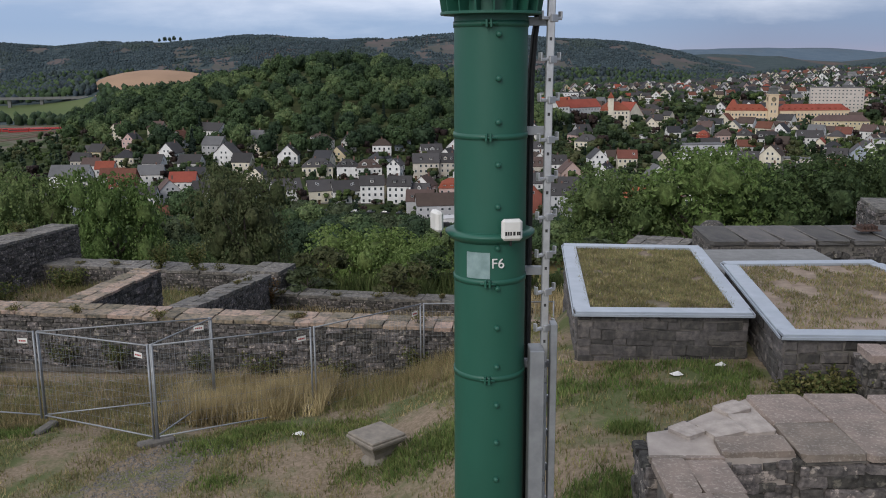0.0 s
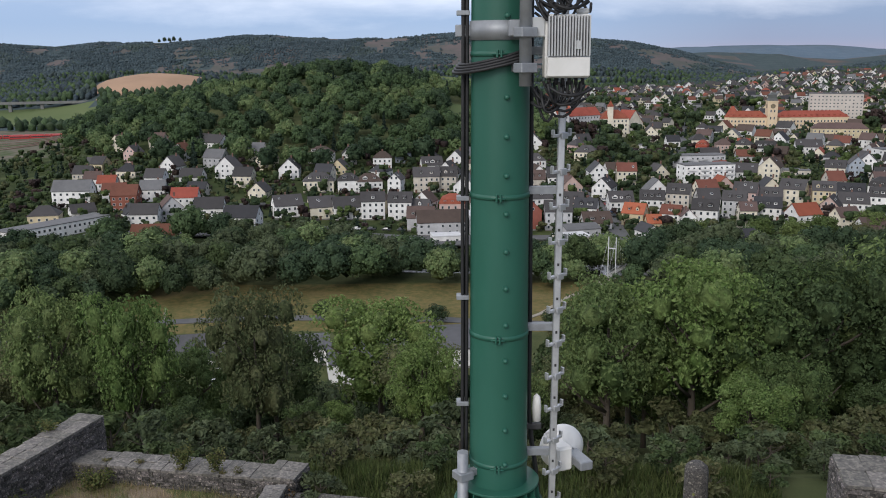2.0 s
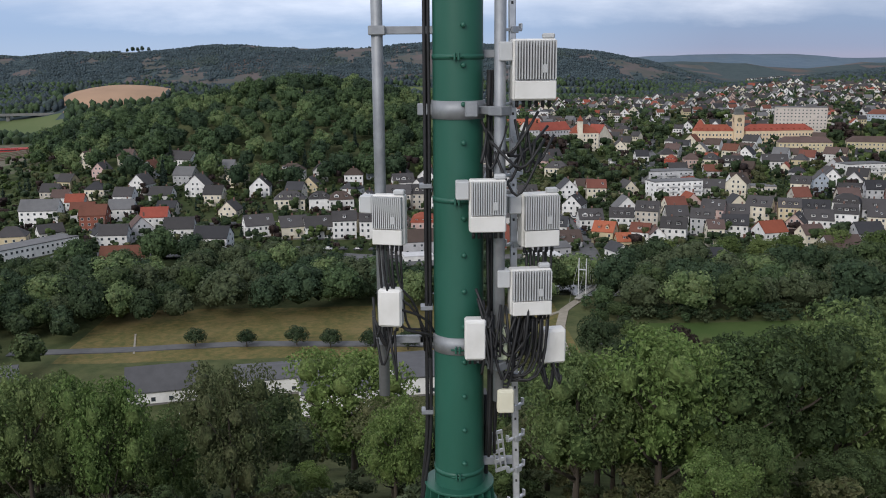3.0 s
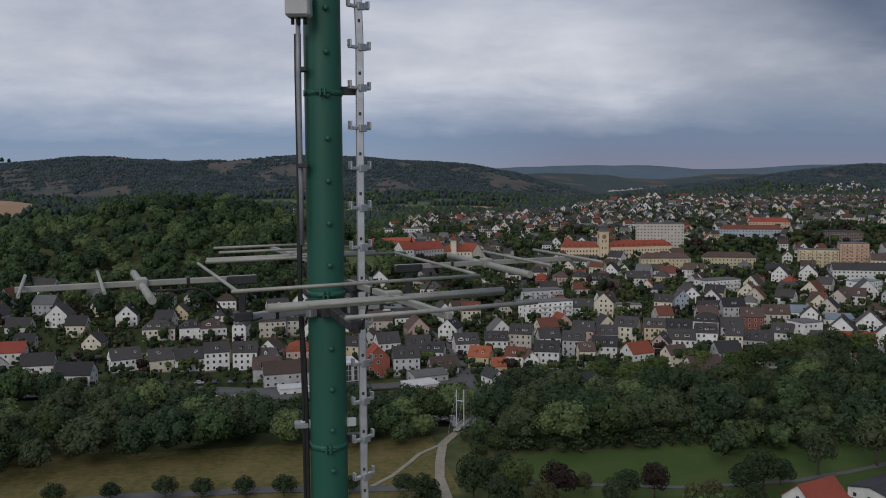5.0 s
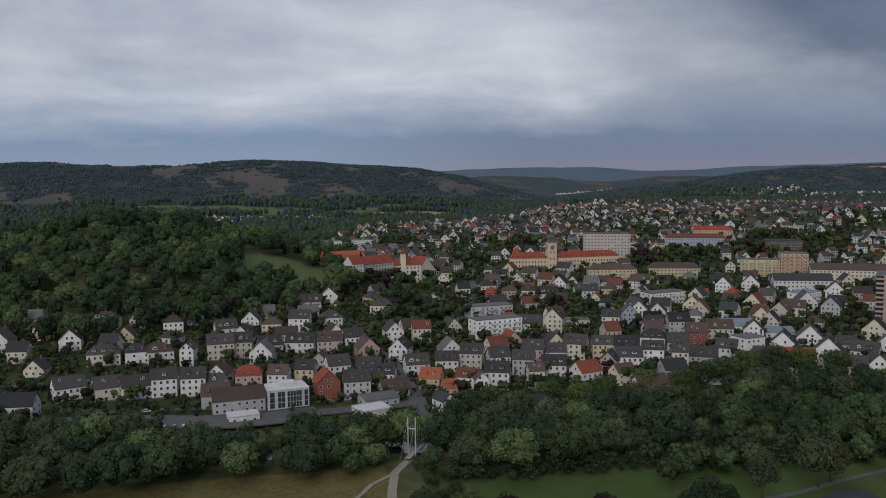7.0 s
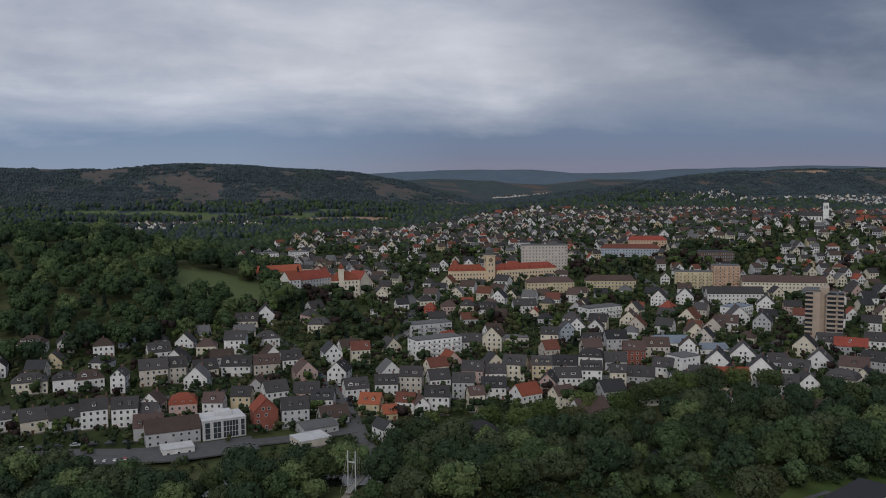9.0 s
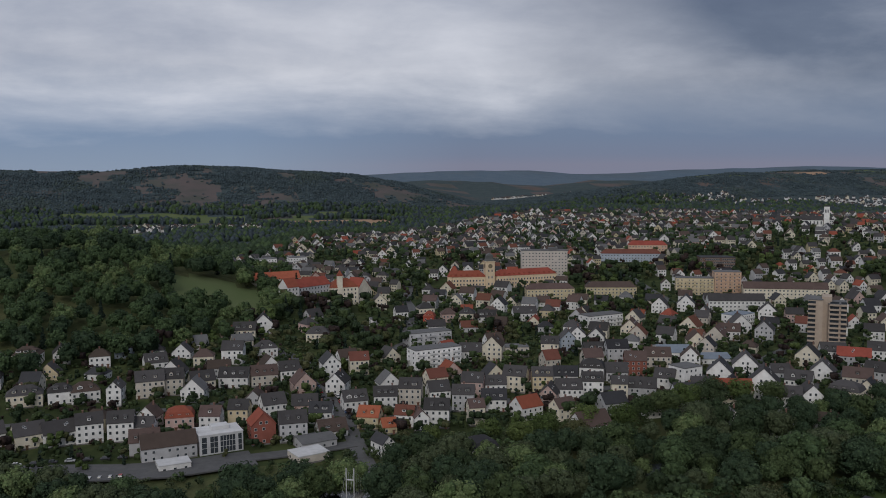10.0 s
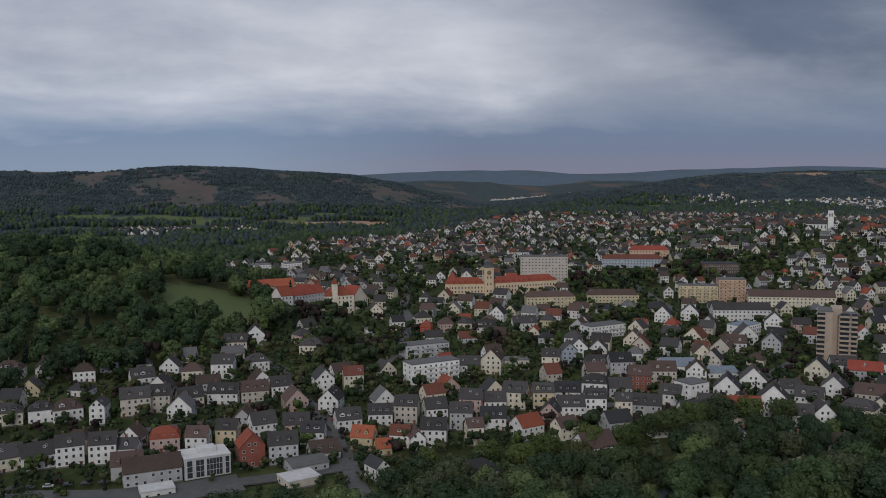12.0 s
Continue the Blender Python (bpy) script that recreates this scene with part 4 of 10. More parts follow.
for x, z in ((0.345, 12.24), (0.33, 19.75)):
    t = thing("grille_plate", "slotted aluminium plate clamped beside the ladder", "metal plate", (x, -0.06, z), 0)
    t.matrix_basis = pose(x, -0.06, z, 0, -8, 20)
    b = Build()
    for k in (-1, 0, 1):
        b.box((k * 0.045, 0, 0), (0.012, 0.02, 0.36), 0.002)
    for k in range(5):
        b.box((0, 0, -0.17 + k * 0.085), (0.11, 0.016, 0.03), 0.002)
    made("plate", b, alu, t)


# ---- offset dish on its stand ----
def arc_plate(b, r0, r1, z0, z1, a0, a1, n=14):
    """A flat curved plate round the mast between two angles."""
    rows = []
    for k in range(n + 1):
        a = a0 + (a1 - a0) * k / n
        r = r1 - (r1 - r0) * 0.75 * max(0.0, abs(2 * k / n - 1) - 0.7) / 0.3
        rows.append(b.add([(r0 * math.cos(a), r0 * math.sin(a), z0), (r * math.cos(a), r * math.sin(a), z0), (r * math.cos(a), r * math.sin(a), z1), (r0 * math.cos(a), r0 * math.sin(a), z1)]))
    for p, q in zip(rows, rows[1:]):
        for j in range(4):
            b.face(p[j], q[j], q[(j + 1) % 4], p[(j + 1) % 4])
    b.face(*reversed(rows[0]))
    b.face(*rows[-1])


def dish_stand():
    t = thing("dish_stand", "galvanised steel stand clamped to the mast with two side beams", "mast bracket")
    b = Build()
    b.tube([(1.06, 0, 9.42), (1.04, 0, 12.0)], 0.055, 20)
    made("upright", b, galv, t)
    for z in (10.9, 9.4):
        b, r = Build(), mast_radius(z)
        for dz in (-0.07, 0.05):
            arc_plate(b, r - 0.01, r + 0.07, z + dz, z + dz + 0.016, -1.72, 0.3)
        b.lathe([(r + 0.002, z - 0.06), (r + 0.012, z - 0.06), (r + 0.012, z + 0.06), (r + 0.002, z + 0.06)], 40)
        for a in (-1.45, -1.35, 0.4, 1.9):
            b.box(((r + 0.03) * math.cos(a), (r + 0.03) * math.sin(a), z), (0.09, 0.012, 0.13), 0.002, Matrix.Rotation(a, 3, "Z"))
        made("mast_clamp", b, green_paint, t, "green two-part clamp round the mast")
        b = Build()
        b.box((0.66, 0, z + 0.02), (0.8, 0.012, 0.1), 0.002)
        for dz in (-0.035, 0.075):
            b.box((0.66, 0.03, z + dz), (0.8, 0.07, 0.01), 0.002)
        made("arm", b, galv, t)
        b = Build()
        b.box((1.05, 0, z + 0.02), (0.16, 0.16, 0.16), 0.01)
        made("sleeve", b, galv, t)
    b = Build()
    b.tube([(0.47, 0.02, 10.86), (0.88, 0.0, 9.44)], 0.03, 12)
    made("brace", b, galv, t)
    for z, x1 in ((9.84, 2.54), (10.83, 2.62)):
        b = Build()
        b.box(((1.12 + x1) / 2, 0.0, z), (x1 - 1.12, 0.012, 0.1), 0.002)
        for dz in (-0.05, 0.05):
            b.box(((1.12 + x1) / 2, -0.03, z + dz), (x1 - 1.12, 0.07, 0.01), 0.002)
        b.box((x1 - 0.02, 0.0, z + 0.05), (0.02, 0.14, 0.2), 0.002)
        b.box((1.09, 0, z), (0.2, 0.14, 0.12), 0.008)
        made("side_beam", b, galv, t)
    for k in range(3):
        cable("cable", [(1.02 + 0.02 * k, -0.06, 12.0), (1.0 + 0.03 * k, -0.09, 11.5), (1.04 + 0.015 * k, -0.065, 11.0), (1.05 + 0.015 * k, -0.07, 10.5), (1.14 - 0.04 * k, -0.12, 10.3), (1.06, -0.065, 9.9), (1.06, -0.06, 9.6)], 0.011, 0.008, 90 + k, t)


dish_stand()


def offset_dish():
    t = thing("satellite_dish", "large dark brown offset dish seen from behind with its feed arm", "satellite dish", (1.31, 0.02, 11.93))
    # the dish looks along +x, turned a little away
    turn = Matrix.Rotation(radians(13), 3, "Z") @ Matrix.Rotation(radians(-6), 3, "Y")
    b, n, rings = Build(), 56, 8
    prev = None
    for k in range(rings + 1):
        f = k / rings
        ring = b.add([turn @ Vector((0.17 * (f * f - 1), 0.56 * f * math.cos(a), 0.645 * f * math.sin(a))) for a in (2 * math.pi * j / n for j in range(n))])
        if prev:
            b.smooth = True
            for j in range(n):
                b.face(prev[j], prev[(j + 1) % n], ring[(j + 1) % n], ring[j])
        prev = ring
    made("reflector", b, mat("dish_brown", (0.035, 0.025, 0.022), (0.028, 0.02, 0.018), scale=4, rough=0.6), t, "dark brown pressed reflector")
    b = Build()
    b.tube([turn @ Vector((0.004, 0.563 * math.cos(a), 0.648 * math.sin(a))) for a in np.linspace(0, 2 * math.pi, 64)], 0.021, 8, caps=False)
    made("rim", b, white_plastic, t, "white rolled rim")
    b = Build()
    b.box((-0.16, -0.05, -0.1), (0.09, 0.1, 0.62), 0.01, Matrix.Rotation(radians(8), 3, "Y"))
    b.box((-0.15, -0.1, 0.13), (0.3, 0.04, 0.05), 0.006, Matrix.Rotation(radians(20), 3, "Z"))
    b.box((-0.1, -0.06, -0.38), (0.34, 0.05, 0.05), 0.006, Matrix.Rotation(radians(12), 3, "Z"))
    b.box((-0.26, -0.02, -0.45), (0.2, 0.16, 0.12), 0.012)
    b.tube([(-0.26, -0.02, -0.3), (-0.14, -0.06, 0.2)], 0.028, 10)
    b.tube([(-0.48, -0.05, -0.3), (-0.2, -0.07, 0.0)], 0.012, 8)
    b.tube([(-0.44, -0.03, -0.32), (-0.26, -0.02, -0.45)], 0.03, 8)
    made("back_mount", b, galv, t)
    b = Build()
    b.tube([(0.02, -0.02, -0.66), (0.34, 0.02, -0.53), (0.68, 0.06, -0.37)], 0.024, 10)
    made("feed_arm", b, white_plastic, t)
    b = Build()
    b.tube([(0.64, 0.05, -0.26), (0.7, 0.047, -0.27), (0.93, 0.03, -0.34)], [0.035, 0.05, 0.05], 16)
    b.tube([(0.68, 0.05, -0.27), (0.66, 0.05, -0.38)], 0.03, 10)
    made("receiver", b, white_plastic, t, "white cylindrical receiver head")


offset_dish()


# ---- yagi antennas ----
weathered_alu = mat("weathered_aluminium", (0.36, 0.36, 0.33), (0.29, 0.29, 0.265), scale=10, rough=0.6, metal=0.35, stain=(0.2, 0.2, 0.18), stain_scale=3)
def yagi(at, rz):
    """A yagi that points along +x from the inner end of its boom, on a short stub mast."""
    t = thing("yagi_antenna", "pale grey yagi antenna with rod elements on a stub mast", "antenna", at, rz, "yagi antennas round the mast")
    b = Build()
    b.box((0.7, 0, 0.0), (1.44, 0.032, 0.036), 0.004)
    made("boom", b, weathered_alu, t)
    for x, L in ((0.25, 1.58), (0.94, 1.12), (1.38, 1.04)):
        b = Build()
        b.tube([(x, -L / 2, 0.026), (x, L / 2, 0.026)], 0.011, 10)
        made("element", b, weathered_alu, t)
    b = Build()
    b.tube([(0.7, -0.705, -0.012), (0.7, 0.705, -0.012)], 0.024, 14)
    b.box((0.7, 0, 0.0), (0.07, 0.1, 0.07), 0.008)
    made("dipole", b, weathered_alu, t, "thick grey folded dipole tube")
    b = Build()
    b.box((0.08, 0, -0.14), (0.04, 0.04, 0.27), 0.005)
    b.box((0.08, 0, -0.01), (0.2, 0.07, 0.055), 0.006)
    b.box((0.08, 0, -0.25), (0.12, 0.1, 0.06), 0.008)
    made("stub", b, dark_steel, t)
    b = Build()
    b.box((0.42, 0, 0.0), (0.02, 0.043, 0.048), 0.003)
    made("cable_tie", b, black_cable, t)
    cable("feeder", [(0.66, 0, -0.05), (0.5, 0, -0.065), (0.36, 0, -0.035), (0.26, 0.02, -0.1), (0.19, 0.02, -0.26), (0.08, 0, -0.31), (-0.05, 0, -0.27)], 0.007, 0, 3, t)


YAGIS = (((0.51, -0.015), 12.6), ((0.11, -0.8), -74.0), ((-0.487, -0.41), 193.0), ((-0.035, 0.36), 105.0))


def yagi_ring(z):
    """Cross arms from the mast to the foot of each yagi's stub."""
    t = thing("antenna_frame", "dark steel cross arms clamped round the mast", "mast bracket", (0, 0, z), 0, "antenna frames")
    r = mast_radius(z)
    for k, ((x, y), a) in enumerate(YAGIS):
        foot = Vector((x + 0.08 * math.cos(radians(a)), y + 0.08 * math.sin(radians(a)), 0))
        d = foot.normalized()
        rot = Matrix.Rotation(math.atan2(d.y, d.x), 3, "Z")
        L = foot.length + 0.06 - r
        b = Build()
        b.box(d * (r + L / 2), (L, 0.055, 0.06), 0.006, rot)
        b.box(d * (r + 0.04), (0.07, 0.14, 0.1), 0.008, rot)
        made("arm", b, dark_steel if k == 1 else galv, t)
        b = Build()
        b.box(d * (r + 0.5 * L), (0.03, 0.061, 0.066), 0.003, rot)
        made("cable_tie", b, black_cable, t)
    b = Build()
    b.lathe([(r, -0.05), (r + 0.02, -0.05), (r + 0.02, 0.05), (r, 0.05)], 32)
    made("clamp", b, dark_steel, t)


for z in (32.30, 34.87):
    yagi_ring(z)
    for (x, y), a in YAGIS:
        yagi((x, y, z + 0.27), a)


# ---- wire log-periodic pair on a frame ----
def log_periodic(at, rz, tilt, label):
    t = thing("log_periodic_antenna", label, "antenna", at, rz, "log-periodic antennas")
    t.matrix_basis = pose(*at, 0, tilt, rz)
    b = Build()
    b.box((1.3, 0, 0.03), (2.7, 0.06, 0.05), 0.004)
    b.box((1.3, 0, -0.035), (2.7, 0.06, 0.05), 0.004)
    made("boom", b, alu, t)
    b = Build()
    b.box((-0.02, 0, 0.0), (0.2, 0.12, 0.15), 0.012)
    made("head", b, galv, t)
    b = Build()
    b.tube([(0.1, -0.032, 0.0), (2.6, -0.032, 0.0)], 0.007, 6)
    made("feed_strip", b, mat("yellow_strip", (0.45, 0.36, 0.1), scale=8, rough=0.6), t)
    L, x = 0.55, 0.25
    while x < 2.6:
        b = Build()
        s = 0.05 if int(x * 100) % 2 else -0.05
        b.tube([(x, -L, s), (x, L, s)], 0.0032, 6)
        made("element", b, alu, t)
        x, L = x + 0.22 + 0.08 * L, L * 1.07
    return t


log_periodic((0.10, -0.62, 27.9), -43, 0.6, "long log-periodic antenna boom with thin wire elements")
log_periodic((1.45, 0.45, 28.02), -40, 0.3, "log-periodic antenna boom reaching out from the mast frame")


def lp_frame():
    t = thing("antenna_frame", "galvanised tube frame holding two log-periodic antennas", "mast bracket")
    for z in (28.33, 27.97):
        b = Build()
        b.tube([(-0.02, 0, z), (0.78, 0.02, z - 0.1)], 0.042, 14)
        made("arm", b, galv, t)
        b = Build()
        b.lathe([(mast_radius(z), z - 0.05), (mast_radius(z) + 0.02, z - 0.05), (mast_radius(z) + 0.02, z + 0.05), (mast_radius(z), z + 0.05)], 32)
        made("clamp", b, green_paint, t)
    b = Build()
    b.tube([(0.76, 0.02, 28.3), (0.76, 0.02, 27.85)], 0.03, 12)
    made("post", b, galv, t)
    b = Build()
    d = Vector((1.45, 0.45, 28.02)) - Vector((0.1, -0.62, 27.9))
    b.box((Vector((1.45, 0.45, 28.02)) + Vector((0.1, -0.62, 27.9))) / 2, (d.length, 0.07, 0.07), 0.006, Matrix.Rotation(math.atan2(d.y, d.x), 3, "Z") @ Matrix.Rotation(-math.asin(d.z / d.length), 3, "Y"))
    for f in (0.3, 0.5, 0.75):
        b.slot = 1
        b.box(Vector((0.1, -0.62, 27.9)) + d * f, (0.03, 0.076, 0.076), 0.002, Matrix.Rotation(math.atan2(d.y, d.x), 3, "Z"))
        b.slot = 0
    made("cross_bar", b, [galv, black_cable], t)


lp_frame()

# small panel antenna at the upper joint
t = thing("panel_antenna", "white square panel antenna on the upper mast", "antenna", (-0.36, -0.12, 29.05), -32)
b = Build()
b.box((0, 0, 0), (0.03, 0.22, 0.32), 0.01)
made("face_plate", b, white_plastic, t)
b = Build()
b.box((0.045, 0, 0), (0.06, 0.17, 0.24), 0.012)
made("housing", b, white_plastic, t)
b = Build()
b.box((0.12, 0.02, -0.02), (0.12, 0.05, 0.1), 0.006)
made("bracket", b, galv, t)

# yellow drum near the top
t = thing("drum_antenna", "weathered yellow cylindrical radome with white caps near the mast top", "antenna", (-0.225, -0.42, 38.2))
b = Build()
b.lathe([(0.178, 0.05), (0.176, 1.08)], 48)
made("drum", b, mat("yellow_radome", (0.42, 0.34, 0.085), (0.36, 0.285, 0.075), scale=2.5, rough=0.6, stain=(0.1, 0.075, 0.03), stain_scale=5.5, stain_amount=0.75, stretch=(0.5, 0.5, 3.2)), t)
b = Build()
b.lathe([(0.0, 0.0), (0.17, 0.0), (0.184, 0.012), (0.184, 0.06), (0.178, 0.062)], 48, smooth=False)
for j in range(14):
    a = 2 * math.pi * j / 14
    b.box((0.185 * math.cos(a), 0.185 * math.sin(a), 0.035), (0.008, 0.016, 0.016), 0.002, Matrix.Rotation(a, 3, "Z"))
made("bottom_cap", b, white_plastic, t)
b = Build()
b.lathe([(0.178, 1.07), (0.184, 1.075), (0.182, 1.1), (0.1, 1.115), (0.0, 1.118)], 48)
made("top_cap", b, white_plastic, t)
b = Build()
for j in range(14):
    a = 2 * math.pi * j / 14
    b.box((0.181 * math.cos(a), 0.181 * math.sin(a), 1.045), (0.006, 0.018, 0.018), 0.002, Matrix.Rotation(a, 3, "Z"))
made("rivets", b, dark_steel, t)
b = Build()
for z in (0.1, 1.04):
    b.box((0.16, 0.26, z), (0.06, 0.3, 0.08), 0.006, Matrix.Rotation(radians(-28), 3, "Z"))
made("bracket", b, galv, t)

# ---- castle yard ----
wall_stone = mat("rubble_stone", (0.128, 0.117, 0.108), (0.042, 0.039, 0.038), scale=13, rough=0.92, bump=0.9, bump_scale=17, stain=(0.33, 0.295, 0.25), stain_scale=9, stain_amount=0.8, stain_range=(0.56, 0.64), vary=0.6, island=0.6, coords="World")
block_stone = mat("block_stone", (0.098, 0.09, 0.085), (0.055, 0.051, 0.05), scale=12, rough=0.9, bump=0.6, bump_scale=18, stain=(0.2, 0.18, 0.155), stain_scale=7, stain_amount=0.5, vary=0.4, island=0.4, coords="World")
roof_slab_stone = mat("roof_slab_stone", (0.115, 0.108, 0.102), (0.07, 0.067, 0.066), scale=4, rough=0.9, bump=0.4, bump_scale=9, stain=(0.2, 0.18, 0.15), stain_scale=2.0, stain_amount=0.6, vary=0.2)
cap_stone = mat("coping_stone", (0.36, 0.27, 0.195), (0.2, 0.165, 0.13), scale=9, rough=0.92, bump=0.6, bump_scale=10, stain=(0.1, 0.095, 0.08), stain_scale=6, stain_amount=0.85, stain_range=(0.5, 0.62), vary=0.4, coords="World")
grey_cap = mat("grey_coping", (0.165, 0.152, 0.136), (0.08, 0.076, 0.072), scale=5, rough=0.92, bump=0.6, bump_scale=7, stain=(0.25, 0.23, 0.195), stain_scale=7, stain_amount=0.75, stain_range=(0.5, 0.62), vary=0.25, coords="World")
slab_stone = mat("slab_stone", (0.25, 0.2, 0.168), (0.17, 0.14, 0.12), scale=3, rough=0.88, bump=0.5, bump_scale=24, stain=(0.42, 0.37, 0.32), stain_scale=26, stain_amount=0.55, stain_range=(0.52, 0.66), vary=0.22, coords="World")
mortar = mat("mortar", (0.17, 0.155, 0.138), (0.1, 0.094, 0.086), scale=7, rough=0.95, bump=0.5, bump_scale=14)
pale_mortar = mat("pale_mortar", (0.42, 0.37, 0.33), (0.28, 0.245, 0.22), scale=2.5, rough=0.9, bump=0.3, bump_scale=6)
zinc = mat("zinc_sheet", (0.42, 0.46, 0.51), (0.36, 0.4, 0.45), scale=3, rough=0.45, metal=0.3, stain=(0.3, 0.33, 0.36), stain_scale=1.2)
concrete = mat("concrete", (0.24, 0.24, 0.235), (0.19, 0.19, 0.185), scale=5, rough=0.9, bump=0.2, stain=(0.13, 0.13, 0.125), stain_scale=1.2)
soil_bed = mat("roof_soil", (0.15, 0.115, 0.08), (0.24, 0.185, 0.14), scale=7.0, rough=0.95, bump=0.6, bump_scale=10, stain=(0.1, 0.105, 0.05), stain_scale=1.6, stain_amount=0.8)
sandy_bed = mat("roof_sand", (0.22, 0.165, 0.122), (0.35, 0.275, 0.215), scale=3.5, rough=0.95, bump=0.6, bump_scale=10, stain=(0.13, 0.1, 0.072), stain_scale=1.3, stain_amount=0.85)


def stone_shapes(seed, n=10, jit=0.07, bev=0.09):
    """A few uneven stones of unit size that the walls share."""
    rng, out = random.Random(seed), []
    for _ in range(n):
        b = Build()
        b.box((0, 0, 0), (1, 1, 1), bev)
        b.v = [tuple(c + rng.uniform(-jit, jit) * (1 if k != 1 else 0.6) for k, c in enumerate(v)) for v in b.v]
        out.append(b.mesh("stone"))
    return out


RUBBLE, BLOCKS, SLABS = stone_shapes(1, jit=0.11, bev=0.13), stone_shapes(2, jit=0.03, bev=0.05), stone_shapes(3, jit=0.035, bev=0.06)
LAID = []


def lay(parent, a, b, z0, z1, hs, ls, seed, shapes, m, proud=0.05, name="stone", thick=0.16, z1b=None, limit=290):
    """Plans courses of stones on the wall face from a to b (its outside to the right of that way); they are set last."""
    LAID.append((parent, Vector((*a, 0)), Vector((*b, 0)), z0, z1, hs, ls, seed, shapes, m, proud, name, thick, z1 if z1b is None else z1b, limit))


def set_stones():
    for parent, a, b, z0, z1, hs, ls, seed, shapes, m, proud, name, thick, z1b, limit in LAID:
        rng, d = random.Random(seed), b - a
        L, rot = d.length, math.atan2(d.y, d.x)
        d.normalize()
        out = Vector((d.y, -d.x, 0))
        spots, z = [], z0
        while z < max(z1, z1b) - 0.03:
            h, s = rng.uniform(*hs), rng.uniform(-ls[0], 0)
            while s < L:
                w = rng.uniform(*ls)
                s0, s1 = max(s, 0), min(s + w, L)
                top = z1 + (z1b - z1) * (s0 + s1) / 2 / L
                hh = min(h, top - z)
                if s1 - s0 > 0.05 and hh > 0.04:
                    spots.append((s0, s1, z, hh))
                s += w
            z += h
        rest = Build()
        for k, (s0, s1, zz, hh) in enumerate(spots):
            c = a + d * ((s0 + s1) / 2) + out * (proud - thick / 2 + rng.uniform(-0.018, 0.018)) + Vector((0, 0, zz + hh / 2))
            c.z += rng.uniform(-0.025, 0.025)
            M = Matrix.LocRotScale(c, Euler((0, rng.uniform(-0.07, 0.07), rot)), (s1 - s0 - rng.uniform(-0.012, 0.016), thick, hh * rng.uniform(0.9, 1.06)))
            if k < limit:
                me = shapes[rng.randrange(len(shapes))]
                made(name, me, m, parent, m=M)
            else:
                ring = ((-1, -1), (1, -1), (1, 1), (-1, 1))
                pts = [(0.5 * x, y, 0.5 * w) for y in (0.4, -0.28) for x, w in ring] + [(0.38 * x, -0.5, 0.34 * w) for x, w in ring]
                i = rest.add([M @ Vector((x + rng.uniform(-0.06, 0.06), y, w + rng.uniform(-0.09, 0.09))) for x, y, w in pts])
                rest.face(i[8], i[9], i[10], i[11])
                for j in range(8):
                    n, b4 = j % 4, j - j % 4
                    rest.face(i[b4 + n], i[b4 + (n + 1) % 4], i[b4 + 4 + (n + 1) % 4], i[b4 + 4 + n])
        if rest.v:
            tagged(made("wall_stones", rest, m, parent), kind="stuff")


